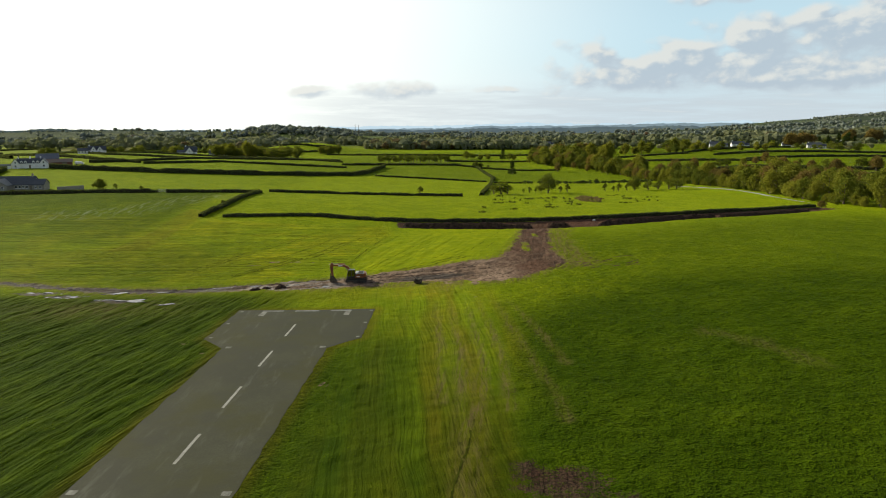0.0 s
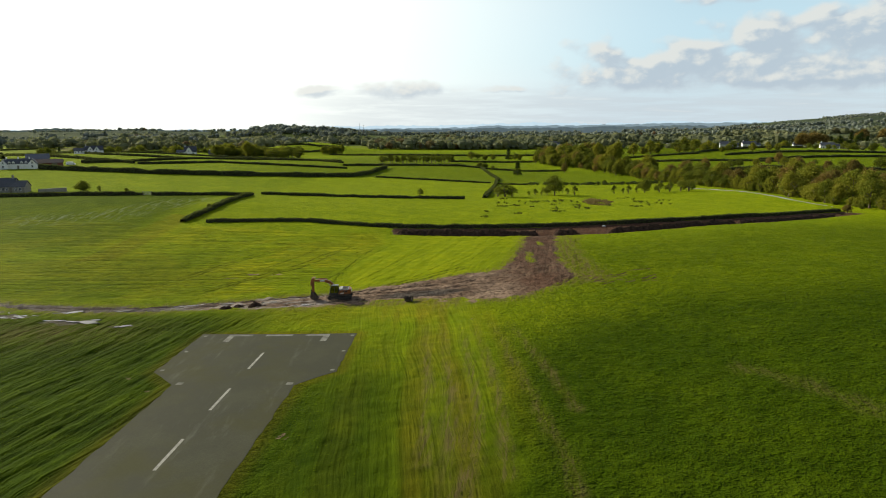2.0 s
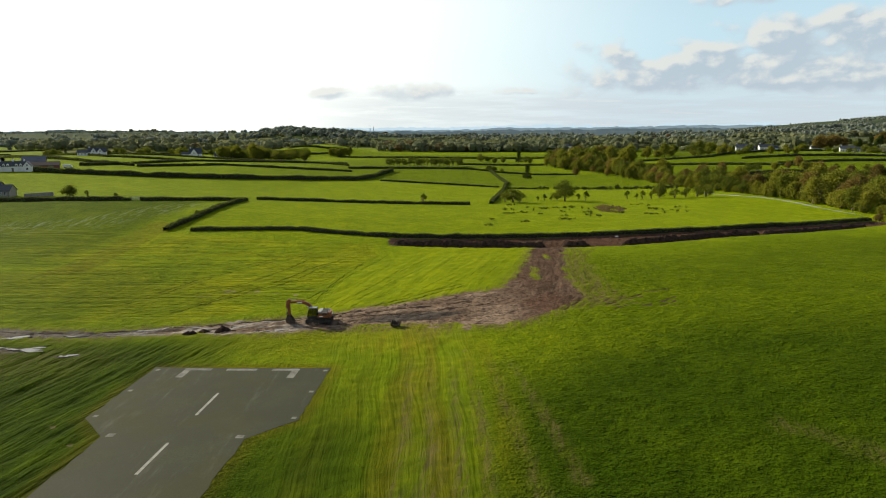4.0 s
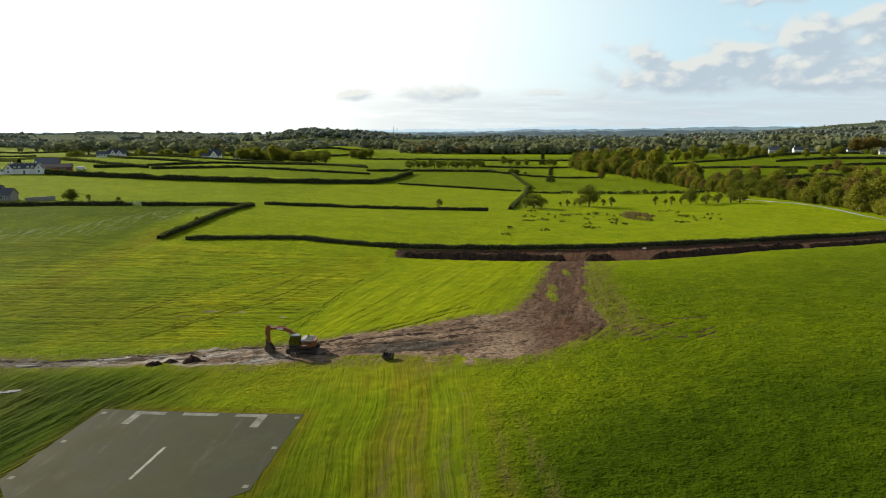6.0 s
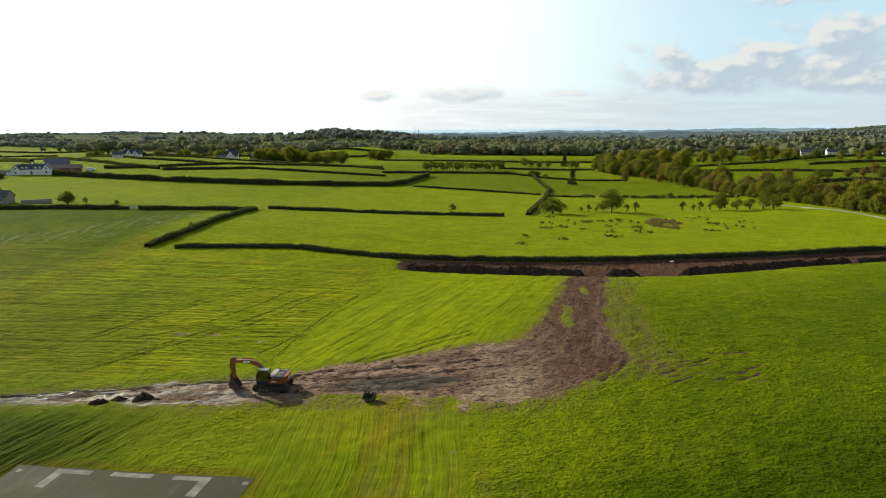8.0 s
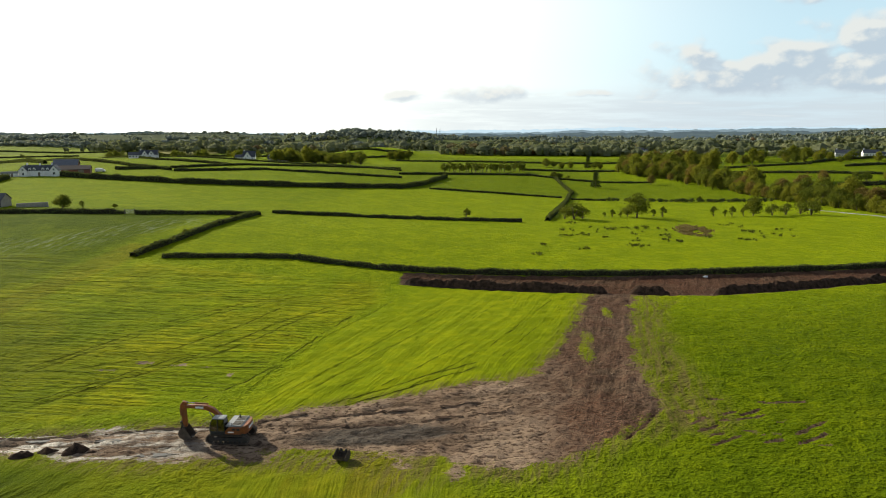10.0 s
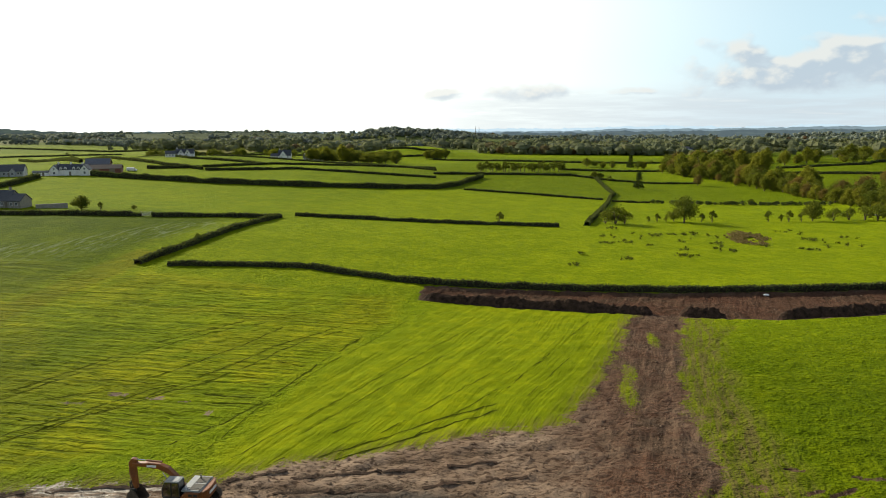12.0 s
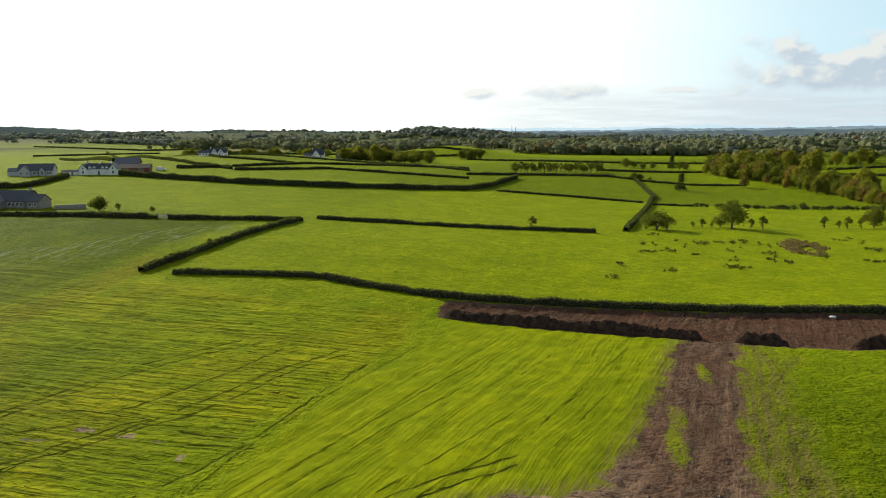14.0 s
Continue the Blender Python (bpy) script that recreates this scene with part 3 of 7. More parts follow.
def ground_z(x, y):
    """Height of the land."""
    x, y = np.asarray(x, float), np.asarray(y, float)
    z = 2.0 - 10 * np.clip((y - 150) / 550, 0, 1) - 0.0022 * np.clip(y - 1600, 0, 3500)
    for xs, ys, r, table in ((NEAR_X, NEAR_Y, NEAR_R, NEAR_H), (FAR_X, FAR_Y, FAR_R, FAR_H)):
        for cy, row in zip(ys, table):
            for cx, h in zip(xs, row):
                z = z + h * np.exp(-((x - cx) ** 2 + (y - cy) ** 2) / (2 * r * r))
    z = z + smooth(np.hypot(x, y), 980, 1500) * 18 * (fbm(x / 520 + 3, y / 300 + 1, 77, 3) - 0.52)
    z = z - 45 * smooth(np.hypot(x, y), 2050, 2500)
    for cx, cy, rx, ry, h in HILLS:
        z = z + h * np.exp(-(((x - cx) / rx) ** 2) / 2 - ((y - cy) / ry) ** 2 / 2)
    return z


def gz(x, y):
    return float(ground_z(x, y))


TRACK = [(-90, 121), (-65, 116.6), (-46, 111.2), (-29, 110.2), (-16, 113), (-2.6, 116.6), (5.2, 118.1), (10.3, 121.2), (26.5, 128.8), (35.3, 131.7), (38.5, 141.4), (42.3, 154), (44.4, 168), (48, 179),
         (54, 179), (52, 168), (49.5, 153), (46.9, 137.8), (47.4, 121), (40.4, 113.5), (33.6, 109.2), (24.5, 111.7), (10, 110.5), (1.9, 110.6), (-0.8, 108.8), (-14, 110), (-30.8, 107.8), (-44, 108.6), (-63, 114.2), (-90, 118.8)]
TRENCH = [(10.2, 178.6), (28.4, 176.6), (48.5, 175.3), (56, 173.6), (67, 172.4), (80, 175.6), (94.5, 181.4), (119.5, 191.8), (150, 209), (165, 218), (160, 223.5), (131, 212.5), (103, 201.6), (74.6, 195.4), (50.5, 192.2), (28.2, 190.2), (9.5, 188.6)]
ISLANDS = [(15, 112.0, 7.5, 0.9), (-3, 108.6, 2.5, 1.2), (41.8, 140, 1.2, 5.0), (42.8, 147, 1.0, 3.0), (47.2, 161, 0.9, 4.5)]
FIELD_RUTS = [[(-32, 127), (-28.7, 133.2), (-25.2, 141.5), (-22.4, 148.8), (-17.6, 156.2), (-13.5, 161.8)], [(-31, 126), (-27.6, 132), (-25.1, 138.5), (-20.8, 147.7), (-15.1, 156.4), (-9.9, 161.9)], [(-21.6, 121.6), (-18.3, 126.4), (-15.6, 131.1), (-12.7, 135.8), (-10.4, 137.7)],
              [(-20.6, 120.4), (-16.4, 127.2), (-13.4, 131.8), (-10.3, 137.5), (-6.9, 144.3), (-3.4, 153.3), (2.9, 163.1)], [(-17.1, 125), (-14.6, 129.1), (-11.2, 134.6), (-7.1, 139.3), (-4, 145.9), (-0.9, 155), (4.2, 161.4)], [(-16.6, 136.2), (-13.2, 142), (-8.9, 151.1), (-6.4, 160)]]
CORNER_RUTS = [[(-3, 124), (0.2, 129.7), (2.2, 135.3), (2.8, 139.3), (4.1, 146.3), (6.4, 157)], [(-1.9, 146.3), (3, 145.3)], [(-4.2, 144.9), (-0.4, 146.4)], [(-3.7, 133.4), (3.1, 134)], [(-5.7, 135.6), (2.4, 135.5)], [(-20.8, 137.9), (-8.2, 137.6)], [(-23.9, 131.2), (-17.3, 135.3)],
               [(12.5, 123.4), (18.2, 128.6), (21.9, 132.2), (27.7, 136.7)], [(14, 123), (19.4, 127.4), (22.4, 130.4), (27.9, 135)], [(23.4, 50.3), (22.2, 44), (21.1, 39.5), (20, 34)]]
GOUGES = [[(43, 119), (44.8, 122.4)], [(43.5, 119), (45.5, 122.5)], [(43.9, 118.6), (46.3, 122.7)], [(42.7, 114.5), (45.1, 117.5), (47.3, 121.7)], [(49.5, 117.6), (50.5, 118.2)], [(49.7, 115.9), (51.8, 117.1)], [(50.5, 114.8), (51.7, 115.4)], [(50.3, 112.9), (53, 114.7)], [(52.8, 123.4), (53.7, 123.1)],
          [(52.8, 119.4), (54.2, 120.1)], [(54.5, 119.2), (56.5, 120.2)], [(53.8, 118.2), (56.4, 118.8)], [(57.4, 122.2), (58.4, 121.6), (61.3, 121.8)], [(57.8, 114.6), (61.3, 117)], [(54.5, 113), (56.6, 113.7)], [(57.4, 112.7), (60.1, 114.2)]]
RUTS = FIELD_RUTS + CORNER_RUTS
# faint arcs of wheel marks in the grass beside the track, and along the strip beside the runway
ARCS = [[(56.4, 167.0), (52.6, 156.0), (50.0, 145.3), (49.5, 137.3), (49.8, 131.1)], [(52.4, 162.8), (49.6, 150.0), (47.8, 139.7), (47.6, 131.9)], [(59.6, 168.6), (55.0, 159.4), (51.9, 150.2)], [(52.6, 144.0), (51.3, 135.2), (51.6, 129.4)], [(48.5, 127), (47, 120), (43, 115)], [(49.6, 127), (48.3, 119.5), (44.5, 114)], [(51, 128), (49.6, 119), (46, 113.4)]]
LANES = [[(26.8, 97.7), (27.9, 78.8), (28.0, 65.5), (27.3, 52.2)], [(25.2, 99.1), (25.5, 79.2), (25.7, 64.9), (24.7, 54.9), (23.0, 49.7)], [(29.9, 96.0), (31.2, 75.7), (32.2, 62.4), (32.8, 54.1), (32.6, 48.9)], [(32.1, 95.5), (34.7, 75.1), (35.7, 64.5)], [(20, 96), (20.4, 75), (20, 55)], [(22.4, 97), (23, 76), (22.6, 58)]]
HEADLAND = [[(1.2, 123.4), (2.1, 132.6), (5.3, 146.4), (13.1, 171.5)], [(8.2, 121.0), (11.4, 126.8), (15.3, 133.8)], [(4, 121), (8, 131), (14, 146), (21, 163)], [(14, 124), (20, 134), (27, 147)], [(20, 128), (26, 138), (33, 152)], [(31, 139), (35, 150), (41, 166)], [(28, 140), (33, 153), (39, 170)], [(9, 128), (14, 140), (20, 152)], [(24, 152), (29, 165), (33, 174)]]
# first line paints the shadow under the bank's edge; the rest are wheel scars
ARM_SCARS_AND_SHADE = [[(-46, 110.6), (-29, 109.9), (-16, 112.6), (-2.6, 116.2), (5.2, 117.7), (10.3, 120.6)], [(-3, 116.3), (8, 117.4), (18, 118.6), (28, 120.4)], [(6, 113.4), (16, 114.0), (27, 114.6), (36, 116)], [(6, 114.8), (18, 115.6), (30, 117)], [(-40, 109.6), (-20, 112.2), (-4, 115.6)], [(-40, 108), (-20, 110.8), (-6, 112.4), (4, 112)]]
SCARS = ARM_SCARS_AND_SHADE + [[(39, 117), (41.5, 130), (44, 145), (47.5, 160), (50, 175)], [(42, 117), (43.5, 130), (46, 145), (49, 160), (51.5, 175)], [(36, 122), (40.5, 136), (44.5, 152), (48, 172)], [(20, 123.5), (33, 127), (39, 136)], [(12, 119.8), (24, 124.5), (34, 128)],
         [(20, 186), (45, 187.6), (70, 190), (100, 196)], [(14, 183), (40, 184), (52, 180), (52, 172)], [(60, 186), (90, 191), (125, 203)], [(30, 181), (48, 181.5), (66, 180), (90, 187)]]
PATCHES = [(-19.3, 131.1, 1.6, 0.5), (-15.7, 134.2, 1.5, 0.6), (-11.2, 133.9, 1.6, 0.5), (-6.9, 133.6, 1.2, 0.5), (-2.5, 131.2, 0.5, 0.9), (29.8, 37.6, 4.4, 3.2), (27.3, 39.8, 2.0, 2.6), (33.0, 33.0, 4.0, 3.5), (-53, 107.4, 5, 1.5), (-47, 105, 4, 1.3), (-36, 102.4, 5, 1.3), (-27, 99.8, 2.4, 0.9), (-15.8, 77.9, 0.6, 0.5), (-12.5, 74, 0.6, 0.5), (6.6, 62, 0.8, 0.5), (27, 98.4, 1.2, 0.4), (32, 109.9, 2.2, 1.2), (52.3, 116.3, 0.9, 0.32), (54.2, 115.5, 1.1, 0.32), (55.8, 114.7, 1.3, 0.28), (53.0, 118.2, 0.7, 0.25), (57.6, 117.4, 0.9, 0.22), (58.6, 112.4, 1.0, 0.25), (27.6, 108.4, 0.8, 2.0), (36.2, 110.6, 2.4, 1.0), (22.5, 109.6, 1.2, 0.8), (49.6, 120.4, 1.0, 0.5), (50.6, 118.9, 1.1, 0.35), (30.2, 131.2, 0.8, 0.25), (0.2, 110.1, 2.7, 1.6)]


def grown(start, step, limit, rate=1.06):
    out, at = [], start
    while at < limit:
        at, step = at + step, min(step * rate, 24 if at < 2300 else 260)
        out.append(at)
    return out


RED_HEART = (41.5, 119.5, 5.0, 5.5)     # freshly turned subsoil
KINDS = ("mud", "wet", "dry", "rut", "drill", "sparse", "tint", "red", "wooded", "scar", "pale", "rows", "fresh", "combed", "west", "film", "far_haze", "raw")
RUN = Matrix.Translation((-1.2, 94.4, 0)) @ Matrix.Rotation(radians(-3.7), 4, "Z")     # runway: x across, y along, from its far edge
BED = [tuple((RUN @ Vector((u, v, 0))).xy) for u, v in ((-11.4, 0), (11.3, 0), (11.3, -15.2), (7.3, -19.4), (7.1, -120), (-7.2, -120), (-7.4, -19.4), (-11.5, -15.2))]


def land_masks(u, v):
    """What covers the land near the track: soil, ruts, dry or dimmed grass; and its fine relief."""
    a = {}
    jag = fbm(u * 0.35, v * 0.35, 3) - 0.5
    jag2 = fbm(u * 1.1, v * 1.1, 4, 3) - 0.5
    track, trench = inside(u, v, TRACK), inside(u, v, TRENCH)
    mud = np.maximum(smooth(track + 2.6 * jag + 1.4 * jag2, -2.4, 1.8), smooth(trench + 1.6 * jag, -0.8, 0.8))
    for cx, cy, rx, ry in ISLANDS:
        mud = mud * (1 - 0.85 * np.exp(-(((u - cx) / rx) ** 2) - ((v - cy) / ry) ** 2))
    for cx, cy, rx, ry in PATCHES:
        mud = np.maximum(mud, 0.66 * np.exp(-((((u - cx + 2 * jag) / rx) ** 2 + ((v - cy + 2 * jag2) / ry) ** 2)) ** 2))
    gouge = np.zeros(len(u))
    for line in GOUGES:
        gouge = np.maximum(gouge, np.exp(-((off_line(u + 0.5 * jag2, v, line) / 0.27) ** 2)))
    mud = np.maximum(mud, 0.95 * gouge)
    a["mud"] = mud
    a["red"] = np.maximum(smooth(v, 60, 50) * smooth(u, 15, 20), np.maximum(smooth(trench, -3, 2), 0.8 * smooth(u + 3 * jag, 31, 41)))
    hx, hy, hrx, hry = RED_HEART
    a["raw"] = np.exp(-((((u - hx + 2.5 * jag) / hrx) ** 2 + ((v - hy + 2.5 * jag2) / hry) ** 2)) ** 2) + 0.6 * smooth(trench, -1, 2) * smooth(fbm(u * 0.08, v * 0.3, 66, 3), 0.4, 0.6)
    a["film"] = smooth(u, -28, -14) * smooth(u, 5, 1) * smooth(track, -3, 0)
    a["wet"] = np.clip(smooth(u, 12, 0) * smooth(track, -4, 0) * (0.1 + 0.7 * smooth(u, -18, -32)) + np.exp(-((((u - 19.2 + 2 * jag) / 8.2) ** 2 + ((v - 116.0 - 0.14 * (u - 19) + jag2) / 2.3) ** 2)) ** 4) + 0.9 * smooth(u, -14, -24) * smooth(v, 94, 99), 0, 1)
    rut = np.zeros(len(u))
    for line in RUTS:
        rut = np.maximum(rut, np.exp(-((off_line(u, v, line) / 0.42) ** 2)))
    rut *= smooth(fbm(u * 0.5, v * 0.5, 9), 0.3, 0.55)
    arc, wheel = np.zeros(len(u)), np.zeros(len(u))
    for line in ARCS:
        arc = np.maximum(arc, np.exp(-((off_line(u + 1.2 * jag2, v, line) / 0.55) ** 2)))
    for line in LANES:
        wheel = np.maximum(wheel, np.exp(-((off_line(u + 0.8 * jag2, v, line) / 0.6) ** 2)))
    rut = np.maximum(rut, 0.8 * arc * smooth(fbm(u * 0.9, v * 0.4, 19), 0.35, 0.6))
    rut = np.where(arc > 0.2, rut, rut * 0.35)
    a["rut"] = rut * (1 - mud)
    scar = np.zeros(len(u))
    for line in SCARS:
        scar = np.maximum(scar, np.exp(-((off_line(u, v, line) / 0.4) ** 2)))
    scar = np.maximum(scar * smooth(fbm(u * 0.3, v * 0.9, 15), 0.28, 0.5), gouge)
    a["scar"] = np.maximum(np.maximum(gouge, scar * (0.35 + 0.65 * smooth(u, 36, 28))), np.maximum(0.9 * smooth(v, 60, 50) * smooth(np.abs(u - 29), 12, 8), 0.35 * np.exp(-((((u - 19.2) / 7.0) ** 2 + ((v - 116.2 - 0.16 * (u - 19)) / 2.0) ** 2)) ** 2)))
    a["combed"] = smooth(v, 114, 124) * smooth(u, 0, 6) * smooth(inside(u, v, [(0, 114), (5, 147), (12, 166), (14, 178), (52, 178), (40, 132), (10, 117)]), -1, 3)
    a["west"] = smooth(u, 4, -12) * smooth(v, 113, 100)
    a["fresh"] = smooth(v - 0.12 * u, 184, 192) * smooth(u, -49, -44)
    a["pale"] = 0.8 * smooth(off_line(u, v, [(-92, 190), (-74, 196), (-64, 222), (-58, 232)]), 11, 3)
    left = inside(u, v, [(-140, 118), (-46, 112), (-16, 114.5), (0, 124), (2.5, 135), (3.9, 146), (10.4, 164), (8, 180), (-40, 186), (-140, 200)])
    a["drill"] = smooth(left, -1, 4)
    lane = off_line(u, v, [(21, 30), (22.5, 57), (24, 75), (23, 98), (17, 110)])
    beside = off_line(u, v, [(9, 30), (11.5, 58), (14, 80), (13, 100)])
    band = inside(u, v, [(-50, 148), (-49.5, 186), (-47, 199), (-57, 201), (-58, 190), (-57, 162), (-59, 145)])
    streak = fbm(u * 0.42, v * 0.03, 5, 2)
    verge = smooth(-inside(u, v, BED), 2.2, 0.3)
    a["dry"] = np.clip((0.95 * smooth(lane, 11.0, 2.0) + 0.3 * smooth(beside, 5, 1)) * smooth(streak, 0.25, 0.62) + 0.7 * smooth(band, -0.8, 1.2) + 0.95 * verge + 0.5 * smooth(v, 96, 104) * smooth(v, 117, 109) * smooth(np.abs(u - 8), 26, 8), 0, 1)
    a["sparse"] = np.clip(0.85 * smooth(off_line(u + 2 * jag, v, [(55, 172), (51.8, 150), (50.2, 138), (51.5, 118)]), 4.6, 0.6) + 0.5 * smooth(off_line(u, v, [(21.5, 30), (23, 52), (23.5, 72)]), 2.6, 0.3) * smooth(v, 84, 50) + 0.85 * wheel * smooth(v, 104, 76) + 0.5 * smooth(off_line(u + 3 * jag, v, [(56, 72), (60, 67), (64, 59)]), 2.4, 0.2)
                          + 0.95 * smooth(track, -3.4, -0.2) + 0.7 * np.exp(-(((u - 30) / 9) ** 2) - ((v - 109) / 2.6) ** 2) + 0.5 * arc + 0.55 * np.exp(-(((u - 23) / 2.5) ** 2) - ((v - 107) / 4) ** 2) + 0.75 * np.exp(-(((u - 14) / 12) ** 2) - ((v - 110.6) / 2.2) ** 2) + 0.6 * np.exp(-(((u + 36) / 13) ** 2) - ((v - 97) / 6) ** 2), 0, 1)
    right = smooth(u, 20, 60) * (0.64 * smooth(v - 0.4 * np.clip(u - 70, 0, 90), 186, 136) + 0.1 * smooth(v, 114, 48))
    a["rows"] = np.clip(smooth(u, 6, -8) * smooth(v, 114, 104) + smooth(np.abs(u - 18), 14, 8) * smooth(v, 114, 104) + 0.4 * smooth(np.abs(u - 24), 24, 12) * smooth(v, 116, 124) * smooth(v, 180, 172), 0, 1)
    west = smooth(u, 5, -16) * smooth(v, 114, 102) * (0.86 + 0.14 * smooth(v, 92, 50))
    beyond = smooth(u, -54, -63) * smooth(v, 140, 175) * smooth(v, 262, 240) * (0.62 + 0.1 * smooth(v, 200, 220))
    # tint joins truly darker fields with dimming painted over the near ground
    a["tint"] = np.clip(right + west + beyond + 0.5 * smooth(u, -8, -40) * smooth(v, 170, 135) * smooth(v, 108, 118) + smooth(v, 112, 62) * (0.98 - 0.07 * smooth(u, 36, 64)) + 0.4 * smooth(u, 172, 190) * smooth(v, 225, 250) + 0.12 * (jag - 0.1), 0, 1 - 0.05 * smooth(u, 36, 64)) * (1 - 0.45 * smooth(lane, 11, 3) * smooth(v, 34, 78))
    turf = 0.32 * (fbm(u * 0.95, v * 0.95, 11, 3) - 0.5) + 0.35 * (fbm(u * 0.06, v * 0.06, 12, 2) - 0.5)
    churn = 0.85 * np.abs(fbm(u * 0.55, v * 0.55, 21, 4) - 0.5) + 0.42 * (fbm(u * 1.1, v * 1.1, 25, 3) - 0.5)
    # furrows: slanting west of the runway, combed beyond the track, tussocks to the east
    c, s = u * math.cos(0.28) - v * math.sin(0.28), u * math.sin(0.28) + v * math.cos(0.28)
    turf = turf + 0.42 * a["west"] * (fbm(c * 0.85, s * 0.16, 33, 2) - 0.5)
    c, s = u * math.cos(0.31) - v * math.sin(0.31), u * math.sin(0.31) + v * math.cos(0.31)
    turf = turf + 0.22 * a["combed"] * (fbm(c * 0.95, s * 0.05, 34, 2) - 0.5)
    turf = turf + 0.3 * smooth(u, 24, 40) * smooth(v, 180, 160) * (fbm(u * 0.75, v * 1.05, 35, 2) - 0.5)
    bed = inside(u, v, BED)
    turf = turf * smooth(-bed, 0.2, 2.5)
    lift = turf * (1 - mud) + (churn - 0.2) * mud - 0.2 * rut - 0.1 * gouge - 0.12 * scar * mud * smooth(u, 36, 28) - 0.45 * smooth(trench, 0, 2.5)
    lift = np.where(bed > 0.45, -0.2, lift)
    return a, lift, bed


def make_ground():
    xs = [-v for v in grown(60, 0.6, 4800, 1.07)][::-1] + list(np.arange(-60, 62, 0.42)) + list(np.arange(62, 170, 0.9)) + grown(170, 1.0, 4800, 1.07)
    ys = [-v for v in grown(-34, 0.6, 1500, 1.25)][::-1] + list(np.arange(34, 140, 0.42)) + list(np.arange(140, 222, 0.62)) + grown(222, 0.9, 4800, 1.05)
    xs, ys = np.array(xs), np.array(ys)
    gx, gy = np.meshgrid(xs, ys)
    x, y = gx.ravel(), gy.ravel()
    z = ground_z(x, y)
    near = (np.abs(x - 40) < 420) & (y > -60) & (y < 420)
    cover = {k: np.zeros(len(x)) for k in KINDS}
    masks, lift, _ = land_masks(x[near], y[near])
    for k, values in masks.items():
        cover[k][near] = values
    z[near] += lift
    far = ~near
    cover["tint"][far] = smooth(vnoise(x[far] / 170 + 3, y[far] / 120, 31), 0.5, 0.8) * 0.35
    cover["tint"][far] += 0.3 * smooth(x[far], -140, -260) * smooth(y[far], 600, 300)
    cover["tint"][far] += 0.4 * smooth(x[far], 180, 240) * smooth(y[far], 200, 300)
    cover["wooded"] = smooth(np.hypot(x, y) - 250 * smooth(x, 150, 500), 960, 1040)
    cover["far_haze"] = smooth(np.hypot(x, y), 1150, 1700)
    across, deep = len(xs), len(ys)
    i = np.arange(across * deep).reshape(deep, across)
    quads = np.stack([i[:-1, :-1], i[:-1, 1:], i[1:, 1:], i[1:, :-1]], -1).reshape(-1, 4)
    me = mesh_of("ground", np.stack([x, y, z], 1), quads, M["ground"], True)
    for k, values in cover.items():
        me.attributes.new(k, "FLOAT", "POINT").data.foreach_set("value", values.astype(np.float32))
    tagged(new("ground", me), "rolling green pasture with a churned muddy track and dug-out strip", "ground", kind="structure")


make_ground()

# ---- runway ----
def on_runway(u, v, lift=0.0):
    p = RUN @ Vector((u, v, 0))
    return (p.x, p.y, gz(p.x, p.y) + lift)


